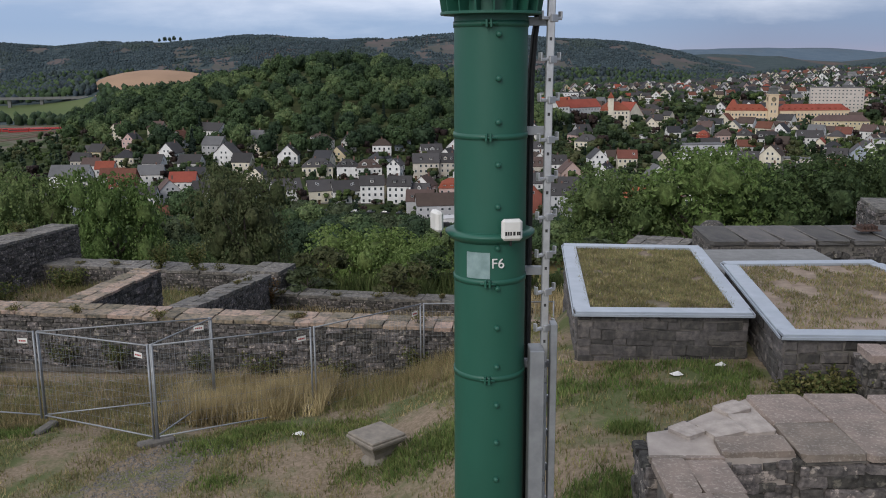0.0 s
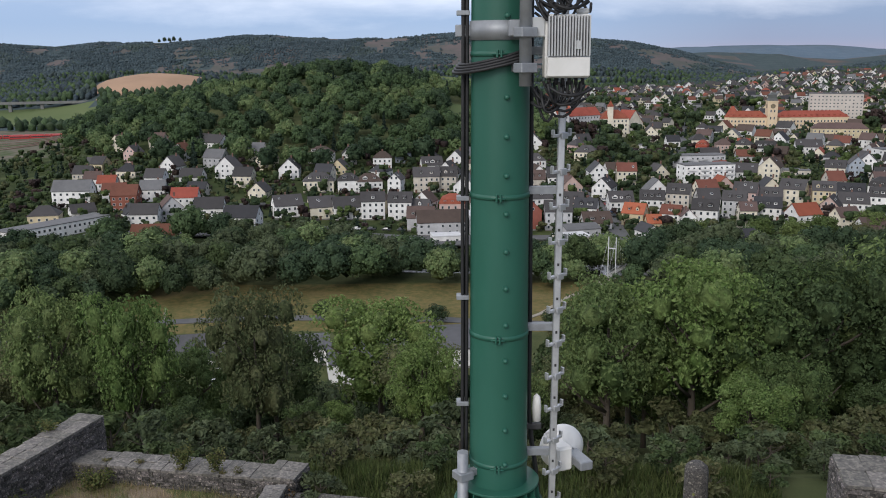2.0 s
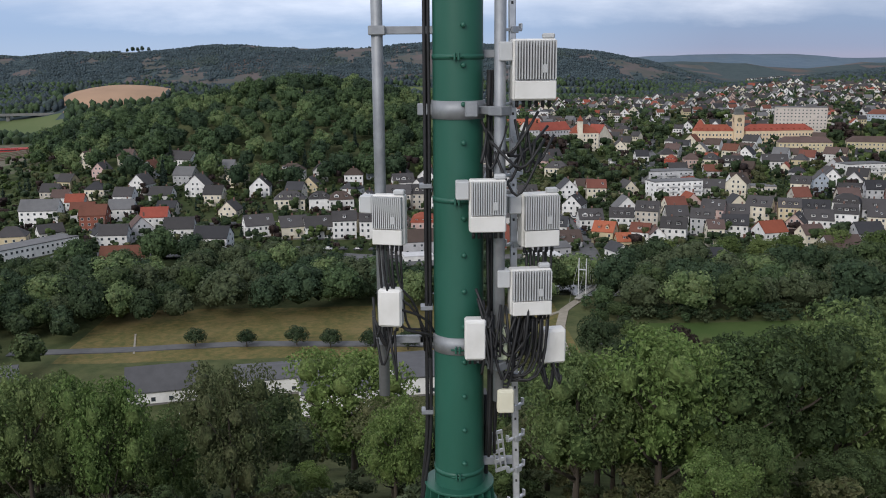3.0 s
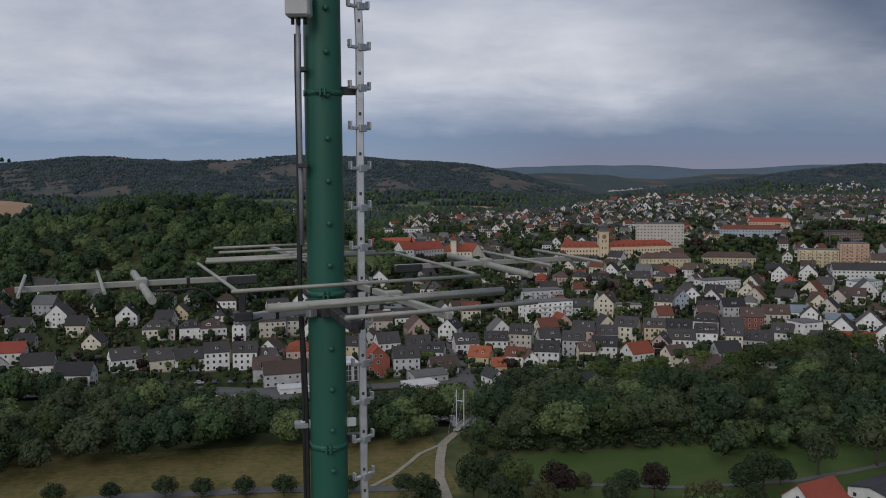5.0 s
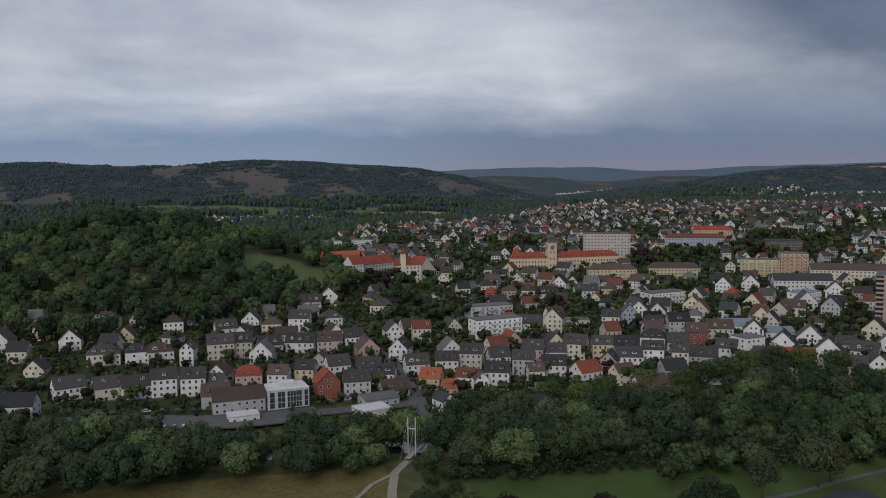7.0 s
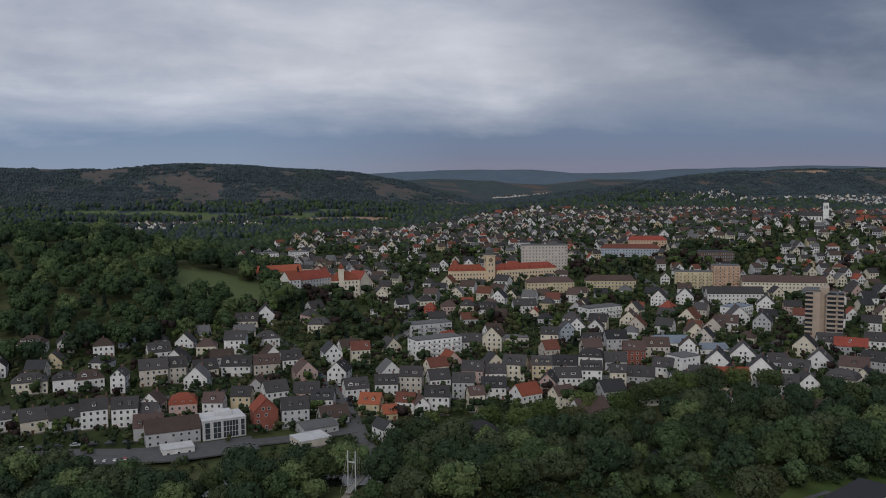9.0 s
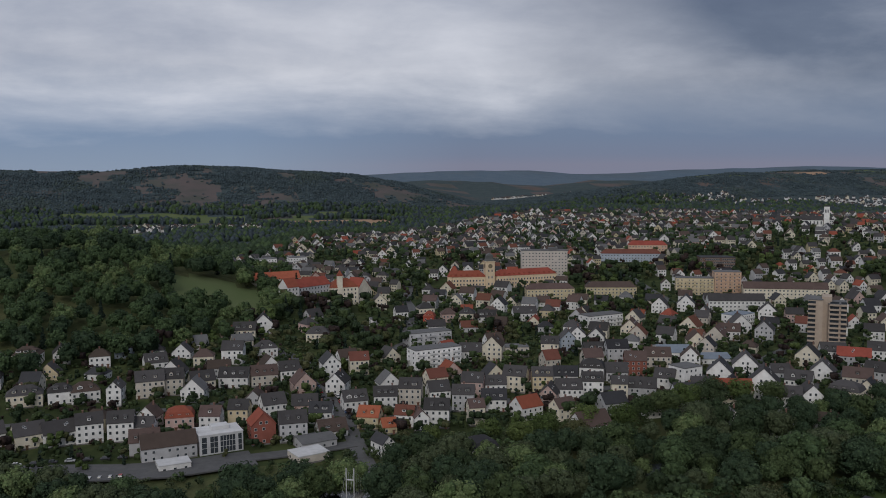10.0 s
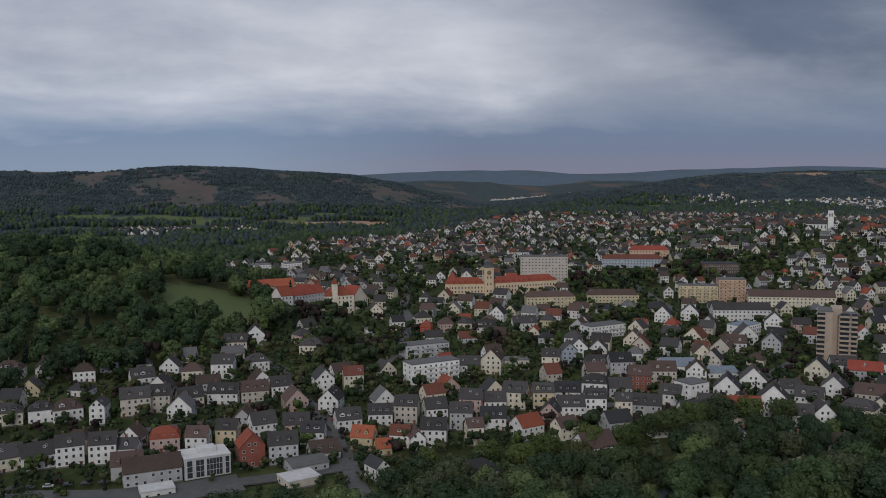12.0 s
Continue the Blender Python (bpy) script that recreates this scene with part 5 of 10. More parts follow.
def wall(name, a, b, z0, z1, w, z1b=None, label="", cap=None, cap_len=(0.5, 0.9), cap_h=0.13, seed=1, face=True, ends=True, hs=(0.07, 0.19), ls=(0.12, 0.42), both=False, z0f=None, limit=235, end_limit=10):
    """A rubble wall: mortar core, stones on its faces and a coping of slabs."""
    z1b = z1 if z1b is None else z1b
    a2, b2 = Vector((*a, 0)), Vector((*b, 0))
    d = (b2 - a2)
    L = d.length
    d.normalize()
    n = Vector((d.y, -d.x, 0))
    q = Build()
    pts = [a2 + n * (w / 2 - 0.04), b2 + n * (w / 2 - 0.04), b2 - n * (w / 2 - 0.04), a2 - n * (w / 2 - 0.04)]
    lift = [z1 - cap_h, z1b - cap_h, z1b - cap_h, z1 - cap_h]
    i = q.add([p + Vector((0, 0, z0)) for p in pts] + [p + Vector((0, 0, z)) for p, z in zip(pts, lift)])
    for f in ((4, 5, 6, 7), (0, 1, 5, 4), (1, 2, 6, 5), (2, 3, 7, 6), (3, 0, 4, 7)):
        q.face(*(i[k] for k in f))
    ob = tagged(made(name, q, mortar), label or "weathered grey rubble stone ruin wall with flat coping slabs", "wall", kind="structure")
    zf = z0 if z0f is None else z0f
    if face:
        p0, p1 = a2 + n * (w / 2 - 0.03), b2 + n * (w / 2 - 0.03)
        lay(ob, p0.xy, p1.xy, zf, z1 - cap_h, hs, ls, seed, RUBBLE, wall_stone, z1b=z1b - cap_h, limit=limit)
    if ends:
        for p, sgn, zt, k in ((b2, 1, z1b, 1), (a2, -1, z1, 2)):
            c0, c1 = p + n * (w / 2 - 0.03) * sgn, p - n * (w / 2 - 0.03) * sgn
            lay(ob, c0.xy, c1.xy, zf, zt - cap_h, hs, ls, seed + 20 + k, RUBBLE, wall_stone, limit=end_limit)
    # coping
    rng, s, m = random.Random(seed + 50), 0.0, cap or cap_stone
    while s < L - 0.05:
        w1 = min(rng.uniform(*cap_len), L - s)
        rows = 1 if w < 0.7 else 2
        off = -w / 2 - 0.03
        for r in range(rows):
            ww = (w + 0.06) / rows * (1 if rows == 1 else rng.uniform(0.85, 1.1) if r == 0 else 1)
            ww = min(ww, w / 2 + 0.03 - off)
            zc = z1 + (z1b - z1) * (s + w1 / 2) / L - cap_h / 2 + rng.uniform(-0.015, 0.02)
            c = a2 + d * (s + w1 / 2) - n * (off + ww / 2) + Vector((0, 0, zc))
            M = Matrix.LocRotScale(c, Euler((rng.uniform(-0.02, 0.02), rng.uniform(-0.02, 0.02) - math.atan2(z1b - z1, L), math.atan2(d.y, d.x) + rng.uniform(-0.03, 0.03))), (w1 - 0.015, ww - 0.012, cap_h))
            made("coping_slab", SLABS[rng.randrange(10)], m, ob, m=M)
            off += ww
        s += w1
    return ob


wall("wall_1", (-16.5, 17.9), (2.75, 15.2), -3.3, 0.62, 1.0, 0.6, cap=cap_stone, cap_len=(0.35, 0.75), cap_h=0.1, seed=1, z0f=-0.85)
wall("wall_2", (-18.0, 33.1), (-7.7, 31.1), -4.2, -1.7, 1.55, cap=grey_cap, cap_len=(0.5, 1.1), seed=2, limit=40, z0f=-3.4, label="grey rubble ruin wall at the edge of the castle hill")
wall("wall_3", (-8.2, 30.1), (6.5, 27.3), -4.6, -2.3, 1.0, cap=grey_cap, cap_len=(0.6, 1.2), seed=3, limit=40, z0f=-3.4, label="low grey rubble wall above the wooded slope")
wall("wall_4", (-20.6, 27.0), (-18.0, 34.9), -4.2, -0.35, 1.5, cap=grey_cap, seed=4, limit=40, z0f=-3.4, label="thick grey rubble ruin wall at the yard corner")
wall("wall_5", (-11.2, 19.0), (-10.35, 23.2), -3.2, 0.25, 0.95, cap=cap_stone, cap_len=(0.3, 0.6), cap_h=0.09, seed=5, limit=40, z0f=-3.4, label="short rubble cross wall with uneven tan coping")
wall("wall_6", (-8.05, 18.3), (-7.9, 29.6), -3.3, 0.2, 0.9, -1.55, cap=grey_cap, seed=6, limit=40, z0f=-3.4, label="rubble cross wall falling towards the outer wall")
wall("wall_7", (-8.5, 31.4), (-7.0, 31.0), -4.2, -1.6, 1.7, cap=grey_cap, seed=7, limit=40, z0f=-3.4, label="square end of a grey rubble ruin wall")


# foreground ruin wall with large slabs
def slab_wall():
    def block(a, b, w, top, label, seed, name):
        return wall(name, a, b, 0.6, top, w, cap=slab_stone, cap_len=(0.55, 0.95), cap_h=0.09, seed=seed, label=label, hs=(0.1, 0.2), ls=(0.18, 0.5))
    block((3.62, 3.76), (8.0, 3.82), 1.85, 2.9, "rubble ruin wall topped with broad pinkish stone slabs", 11, "wall_8")
    block((2.32, 0.2), (2.36, 2.9), 0.78, 2.88, "narrow rubble ruin wall with long pinkish slabs", 12, "wall_9")
    q = Build()
    pts = [(1.98, 2.92), (2.74, 2.92), (3.6, 2.95), (3.6, 4.66), (2.85, 4.08), (2.45, 3.8), (2.08, 3.58)]
    i = q.add([(x, y, 0.6) for x, y in pts] + [(x + 0.02 * math.sin(9 * x), y, 2.83 + 0.03 * math.sin(5 * x + 3 * y)) for x, y in pts] + [(2.85, 3.5, 2.86)])
    n = len(pts)
    for k in range(n):
        q.face(i[k], i[(k + 1) % n], i[n + (k + 1) % n], i[n + k])
        q.face(i[n + k], i[n + (k + 1) % n], i[2 * n])
    tagged(made("wall_10", q, pale_mortar), "pale mortared corner of the broken ruin wall", "wall", kind="structure")
    for k, (x, y, w, d, rz) in enumerate(((3.2, 3.14, 0.8, 0.42, 0.0), (2.98, 3.62, 0.5, 0.4, 0.35), (3.38, 3.75, 0.38, 0.55, 0.1), (2.55, 3.58, 0.3, 0.34, 0.6), (3.3, 4.25, 0.4, 0.3, 0.5))):
        M = Matrix.LocRotScale((x, y, 2.865), Euler((0.02, -0.02, rz)), (w, d, 0.09))
        made("coping_slab", SLABS[k], slab_stone if k == 0 else pale_mortar, bpy.data.objects["wall_10"], m=M)
    lay(bpy.data.objects["wall_10"], (2.72, 2.93), (3.62, 2.96), 1.2, 2.78, (0.1, 0.2), (0.15, 0.4), 33, RUBBLE, wall_stone, limit=40)
    lay(bpy.data.objects["wall_10"], (1.96, 3.55), (1.94, 2.7), 1.2, 2.8, (0.1, 0.2), (0.15, 0.4), 31, RUBBLE, wall_stone, limit=60)
    lay(bpy.data.objects["wall_10"], (3.6, 4.68), (2.1, 3.62), 1.2, 2.8, (0.1, 0.2), (0.15, 0.4), 32, RUBBLE, wall_stone, limit=60)


slab_wall()
wall("wall_11", (6.0, 6.5), (8.5, 6.45), 1.4, 2.9, 0.5, cap=slab_stone, cap_len=(0.25, 0.5), seed=13, label="stub of pale rubble wall beside the green roof")


# ---- annex with planted roofs ----
def annex(name, corners, z0, z1, bed, label, seed, blocks):
    """A stone building with a flat planted roof inside a zinc edge; corners run round from the front left."""
    t = thing(name, label, "building")
    c = [Vector((*p, 0)) for p in corners]
    mid = sum(c, Vector()) / 4
    inner = [p + (mid - p).normalized() * 0.12 for p in c]
    q = Build()
    i = q.add([p + Vector((0, 0, z0)) for p in inner] + [p + Vector((0, 0, z1 - 0.06)) for p in inner])
    for f in ((4, 5, 6, 7), (0, 1, 5, 4), (1, 2, 6, 5), (2, 3, 7, 6), (3, 0, 4, 7)):
        q.face(*(i[k] for k in f))
    w = made("wall", q, mortar, t)
    for k in (0, 1, 3):
        a, b = inner[k], inner[(k + 1) % 4]
        lay(w, a.xy, b.xy, z0 if k else 1.75, z1 - 0.1, blocks[0], blocks[1], seed + k, BLOCKS, block_stone, proud=0.03, name="block", thick=0.12, limit=55)
    q = Build()
    i = q.add([p + (mid - p).normalized() * 0.3 + Vector((0, 0, z1 - 0.05)) for p in c])
    q.face(*i)
    made("planted_roof", q, bed, t, "dry planted roof bed")
    for k in range(4):
        a, b = c[k], c[(k + 1) % 4]
        d = b - a
        q = Build()
        rot = Matrix.Rotation(math.atan2(d.y, d.x), 3, "Z")
        n = Vector((d.y, -d.x, 0)).normalized()
        q.box((a + b) / 2 - n * 0.13 + Vector((0, 0, z1 - 0.02)), (d.length - 0.02 - 0.56 * (k % 2), 0.3, 0.06 - 0.006 * (k % 2)), 0.008, rot)
        q.box((a + b) / 2 + n * (0.03 + 0.004 * (k % 2)) + Vector((0, 0, z1 - 0.055)), (d.length + 0.04 - 0.06 * (k % 2), 0.02, 0.05), 0.004, rot)
        made("roof_edge", q, zinc, t, "folded zinc roof edge")
    return t


A1 = [(1.95, 8.6), (5.0, 8.45), (5.62, 14.0), (2.5, 14.35)]
A2 = [(4.95, 6.98), (9.6, 6.75), (8.75, 12.1), (5.55, 12.05)]
annex("annex", A1, -1.0, 2.9, soil_bed, "low stone annex with a dry grassy flat roof and zinc edging", 41, ((0.12, 0.2), (0.2, 0.48)))
annex("annex", A2, 1.0, 2.98, sandy_bed, "low stone annex with a bare sandy flat roof and zinc edging", 45, ((0.1, 0.2), (0.2, 0.5)))
q = Build()
q.box((7.25, 13.7, 1.05), (2.9, 2.6, 3.1), 0.02)
tagged(made("concrete_slab", q, concrete), "plain grey concrete slab between annex and arch wall", "slab")


# arch wall behind
def arch_wall():
    t = new("wall_12")
    tagged(t, "dark rubble wall with an arched doorway under wide sloping slabs", "wall", kind="structure")
    x0, x1, y0, y1 = 6.95, 14.5, 17.4, 19.3
    ax, aw = 10.35, 0.4
    for a, b in ((x0, ax - aw), (ax + aw, x1)):
        q = Build()
        q.box(((a + b) / 2, (y0 + y1) / 2, -0.4), (b - a, y1 - y0, 5.2), 0.0)
        made("wall_core", q, mortar, t)
        lay(t, (a, y0 + 0.03), (b, y0 + 0.03), 0.2, 2.16, (0.1, 0.2), (0.18, 0.5), int(a * 10), RUBBLE, wall_stone, limit=60)
    q = Build()
    q.box((ax, (y0 + y1) / 2, 2.02), (2 * aw, y1 - y0, 0.36))
    q.box((ax, y1 - 0.3, 0.2), (2 * aw, 0.3, 3.4))
    made("lintel", q, mortar, t)
    for k in range(7):
        a = math.pi * (k + 0.5) / 7
        q = Build()
        q.box((ax + 0.5 * math.cos(a), y0 - 0.03, 1.42 + 0.5 * math.sin(a)), (0.2, 0.2, 0.2), 0.03, Matrix.Rotation(-a, 3, "Y"))
        made("arch_stone", q, wall_stone, t)
    lay(t, (x0 + 0.03, y1), (x0 + 0.03, y0), 0.2, 2.16, (0.1, 0.2), (0.18, 0.5), 77, RUBBLE, wall_stone, limit=20)
    for k in range(8):
        x = x0 + k * 0.95
        made("roof_slab", SLABS[k % 10], roof_slab_stone, t, m=Matrix.LocRotScale((x + 0.45, (y0 + y1) / 2, 2.27), Euler((0.02, 0, 0.015 * (k % 3 - 1))), (0.93, y1 - y0 + 0.2, 0.12)))
        q = Build()
        q.box((x + 0.93, (y0 + y1) / 2, 2.34), (0.05, y1 - y0 + 0.1, 0.03), 0.01, Matrix.Rotation(0.06 * (k % 2), 3, "Z"))
        made("mortar_joint", q, mortar, t)
    q = Build()
    for k in range(5):
        q.box((11.3 + 0.1 * k, 18.2, 2.5), (0.025, 0.4, 0.16), 0.004)
    q.box((11.5, 18.2, 2.45), (0.6, 0.5, 0.03), 0.004)
    tagged(made("rusty_grate", q, mat("rust", (0.1, 0.055, 0.04), (0.05, 0.035, 0.03), scale=12, rough=0.9)), "rusty iron grate lying on the wall slabs", "grate")
    q = Build()
    q.tube([(7.1, 16.5, 2.2), (7.5, 14.9, 2.5)], 0.04, 8)
    tagged(made("drain_pipe", q, zinc), "short grey pipe running down to the slab", "pipe")
    q = Build()
    q.lathe([(0.5, -3.0), (0.46, 0.9), (0.42, 1.05), (0.25, 1.2), (0.0, 1.24)], 14, c=(9.4, 25.5, 0.15))
    tagged(made("stone_stub", q, wall_stone), "rounded stub of a rubble pillar behind the arch wall", "pillar")
    wall("wall_14", (5.35, 20.1), (6.9, 19.3), -3.4, 1.85, 1.3, cap=grey_cap, cap_len=(0.4, 0.8), seed=16, label="broken stub of rubble wall joining the arch wall", limit=35)
    # painted scrawl on the stones: one word can be read, the rest is bars
    scrawl = tagged(new("graffiti"), "black painted scrawl on the rubble wall", "graffiti")
    paint = mat("black_spray_paint", (0.025, 0.024, 0.024), (0.04, 0.038, 0.036), scale=6, rough=0.8)
    cu = bpy.data.curves.new("word", "FONT")
    cu.body, cu.size, cu.extrude, cu.align_x = "DONT", 0.36, 0.004, "CENTER"
    cu.materials.append(paint)
    word = new("word", cu)
    word.parent = scrawl
    word.matrix_basis = pose(11.68, y0 - 0.16, 0.82, 90, 0, 0)
    for zz, xs in ((1.2, (11.35, 11.6, 11.85)), (0.5, (11.4, 11.65, 11.95)), (0.14, (11.3, 11.55, 11.8, 12.05))):
        for x in xs:
            q = Build()
            q.box((x, y0 - 0.16, zz + 0.12), (0.05, 0.008, 0.26), 0, Matrix.Rotation(0.2 * math.sin(9 * x), 3, "Y"))
            q.box((x + 0.07, y0 - 0.16, zz + 0.12), (0.13, 0.008, 0.045))
            made("stroke", q, paint, scrawl)
    wall("wall_13", (13.6, 22.7), (17.9, 21.7), -3.5, 2.45, 2.6, cap=grey_cap, cap_len=(0.7, 1.2), seed=15, label="broad grey rubble wall beyond the arch wall", limit=50)


arch_wall()


# ---- stone pedestal, fence panels, rubbish ----
pedestal_stone = mat("pedestal_stone", (0.26, 0.228, 0.19), (0.19, 0.168, 0.14), scale=8, rough=0.9, bump=0.4, bump_scale=14, stain=(0.16, 0.15, 0.13), stain_scale=3, stain_amount=0.5)


def pedestal():
    x, y = -1.49, 7.86
    g = ground_z(x, y)
    t = thing("stone_pedestal", "weathered stone capital standing upright in the grass", "stone capital", (x, y, g), 41)
    q = Build()
    q.lathe([(0.0, -0.1), (0.26, -0.1), (0.275, 0.0), (0.265, 0.07), (0.2, 0.1), (0.17, 0.14), (0.18, 0.18), (0.0, 0.19)], 24)
    made("base_drum", q, pedestal_stone, t)
    q = Build()
    for z0, z1, w0, w1 in ((0.15, 0.24, 0.34, 0.4), (0.24, 0.33, 0.4, 0.52), (0.33, 0.4, 0.52, 0.66)):
        i = q.add([(a * w / 2, b * w / 2, z) for z, w in ((z0, w0), (z1, w1)) for a, b in ((-1, -1), (1, -1), (1, 1), (-1, 1))])
        for f in ((3, 2, 1, 0), (4, 5, 6, 7), (0, 1, 5, 4), (1, 2, 6, 5), (2, 3, 7, 6), (3, 0, 4, 7)):
            q.face(*(i[k] for k in f))
    made("bell", q, pedestal_stone, t)
    for k, (w, h) in enumerate(((0.69, 0.045), (0.75, 0.06), (0.71, 0.05))):
        q = Build()
        q.box((0, 0, 0.42 + 0.05 * k), (w, w, h), 0.015)
        made("top_slab", q, pedestal_stone, t)


pedestal()


def fence_panel(a, b, za, zb, seed, sign=True):
    t = thing("construction_fence", "galvanised mesh construction fence standing in the dry grass", "fence", group="construction fences")
    p, q_ = Vector((*a, za)), Vector((*b, zb))
    d = q_ - p
    flat = Vector((d.x, d.y, 0)).normalized()
    p, q_ = p + flat * 0.05, q_ - flat * 0.05
    d = q_ - p
    up = Vector((0, 0, 1))

    def at(s, z):
        return p + d * s + up * z
    for s in (0.0, 1.0):
        k = Build()
        k.tube([at(s, 0.06), at(s, 2.0)], 0.021, 10)
        made("post", k, galv, t)
    for z in (0.14, 1.98):
        k = Build()
        k.tube([at(0, z), at(1, z)], 0.017, 8)
        made("rail", k, galv, t)
    k = Build()
    n = int(d.length / 0.11)
    for j in range(1, n):
        k.tube([at(j / n, 0.14), at(j / n, 1.98)], 0.0022, 3, caps=False)
    for j in range(1, 9):
        z = 0.14 + 1.84 * j / 9
        k.tube([at(0, z), at(1, z)], 0.0022, 3, caps=False)
    tagged(made("wire_mesh", k, galv, t), kind="stuff")
    if sign:
        k = Build()
        rot = Matrix.Rotation(math.atan2(d.y, d.x), 3, "Z")
        c = at(0.93, 1.78) - Vector((flat.y, -flat.x, 0)) * -0.025
        k.box(c, (0.22, 0.008, 0.11), 0.002, rot)
        k.slot = 1
        for j in range(4):
            k.box(c + flat * (-0.06 + 0.04 * j) + Vector((flat.y, -flat.x, 0)) * 0.005, (0.03, 0.004, 0.03), 0, rot)
        made("sign", k, [white_plastic, mat("red_print", (0.4, 0.04, 0.04), scale=20, rough=0.6)], t, "small white sign with red marks")
    return t


def fence_foot(x, y, rz):
    t = thing("concrete_block", "grey concrete block weighing down the construction fence", "concrete block", (x, y, ground_z(x, y)), rz, "concrete fence blocks")
    q = Build()
    q.box((0, 0, 0.05), (0.7, 0.22, 0.14), 0.03)
    made("block_body", q, mortar, t)


F1, F2, F3, F4, FC, F0 = (-8.85, 11.5), (-5.88, 9.68), (-3.15, 12.0), (-0.88, 15.0), (-5.55, 12.95), (-12.3, 11.9)
for a, b, za, zb, s in ((F0, F1, -0.2, -0.3, 1), (F1, F2, -0.3, -0.02, 1), (F2, F3, -0.02, -0.4, 1), (F3, F4, -0.4, -0.72, 1), (F1, FC, -0.3, -0.45, 1), (FC, F2, -0.45, -0.02, 0), (F4, (2.4, 14.7), -0.72, -0.6, 0)):
    fence_panel(a, b, za, zb, 1, bool(s))
for (x, y), r in ((F1, 80), (F2, 30), (F3, 40), (F4, 60)):
    fence_foot(x, y, r)
for x, y, r, lab in ((-3.05, 9.35, 20, "crumpled plastic bag lying in the grass"), (3.55, 7.8, -15, "white paper scrap on the grass"), (4.4, 8.2, 30, "white paper scrap by the annex wall")):
    q, g = Build(), ground_z(x, y)
    rng = random.Random(int(x * 10))
    ring = [(x + rng.uniform(0.06, 0.15) * math.cos(a), y + rng.uniform(0.05, 0.1) * math.sin(a), g + 0.03) for a in np.linspace(0, 5.6, 9)]
    i = q.add(ring + [(x + 0.02, y, g + 0.09), (x, y, g + 0.02)])
    for k in range(9):
        q.face(i[k], i[(k + 1) % 9], i[9])
        q.face(i[(k + 1) % 9], i[k], i[10])
    tagged(made("litter", q, white_plastic), lab, "litter")


# ---- grass and weeds ----
def blades(name, spots, heights, widths, seed, m, label, lean=0.35):
    """Many single grass blades as one object."""
    rng = np.random.default_rng(seed)
    n = len(spots)
    a = rng.uniform(0, 2 * math.pi, n)
    side = np.stack([np.cos(a), np.sin(a), 0 * a], 1) * (widths / 2)[:, None]
    tip = np.stack([rng.normal(0, lean, n), rng.normal(0, lean, n), np.ones(n)], 1) * heights[:, None]
    v = np.stack([spots - side, spots + side, spots + tip * [0.75, 0.75, 1] + side * 0.15], 1)
    me = bpy.data.meshes.new(name)
    me.vertices.add(n * 3)
    me.loops.add(n * 3)
    me.polygons.add(n)
    me.vertices.foreach_set("co", v.ravel())
    me.loops.foreach_set("vertex_index", np.arange(n * 3))
    me.polygons.foreach_set("loop_start", np.arange(0, n * 3, 3))
    me.update(calc_edges=True)
    me.materials.append(m)
    return tagged(new(name, me), label, "grass", kind="stuff")


dry_blade = leaf_mat("dry_blade", (0.34, 0.26, 0.14), (0.5, 0.4, 0.23), (0.2, 0.2, 0.09), 0.0, 3.0)
green_blade = leaf_mat("green_blade", (0.15, 0.185, 0.065), (0.21, 0.235, 0.095), (0.31, 0.265, 0.14), 0.0, 3.0)

lush_blade = leaf_mat("lush_blade", (0.095, 0.155, 0.042), (0.135, 0.205, 0.06), (0.2, 0.23, 0.08), 0.0, 3.0)
weed_blade = leaf_mat("undergrowth_blade", (0.045, 0.075, 0.022), (0.075, 0.11, 0.035), (0.11, 0.13, 0.05), 0.0, 1.5)


def gravelly(x, y):
    """The trodden gravel strip from the yard's near edge to the fence corner."""
    return (np.abs(x + 5.55 - 0.42 * (y - 8.2) + 0.35 * waves(x, y, 1.6, 71)) < 0.95) & (y < 9.9)


def scatter(n, box, seed, patch=None, cut=0.0):
    rng = np.random.default_rng(seed)
    x, y = rng.uniform(box[0], box[1], n), rng.uniform(box[2], box[3], n)
    if patch:
        keep = waves(x, y, patch, seed + 5) + rng.normal(0, 0.25, n) > cut
        x, y = x[keep], y[keep]
    inside = lambda c: (x > min(p[0] for p in c)) & (x < max(p[0] for p in c)) & (y > min(p[1] for p in c)) & (y < max(p[1] for p in c))  # noqa: E731
    bad = inside(A1) | inside(A2) | ((y > 15.0) & (y < 17.6) & (x < 2.9)) | ((x > 2.0) & (x < 8) & (y < 4.4) & (y > 2.6)) | ((x > 1.9) & (x < 2.75) & (y < 3))
    bad |= gravelly(x, y) & (rng.random(len(x)) < 0.85)
    x, y = x[~bad], y[~bad]
    return np.stack([x, y, height(x, y)], 1), rng


def grow(name, n, box, seed, hs, ws, m, label, patch=None, cut=0.0):
    s, rng = scatter(n, box, seed, patch, cut)
    blades(name, s, rng.uniform(*hs, len(s)), rng.uniform(*ws, len(s)), seed, m, label)


grow("short_grass", 105000, (-13, 6.8, 3.2, 15.2), 1, (0.04, 0.11), (0.012, 0.03), green_blade, "patchy short green grass in the castle yard", 2.2, 0.0)
grow("short_grass", 70000, (-13, 6.8, 3.2, 15.2), 2, (0.03, 0.1), (0.012, 0.028), dry_blade, "patchy dry tan grass in the castle yard", 4.5, 0.1)
grow("undergrowth", 26000, (-9, 15, 29.2, 46), 13, (0.3, 1.0), (0.04, 0.11), weed_blade, "green undergrowth below the outer wall", 3.0, -0.9)
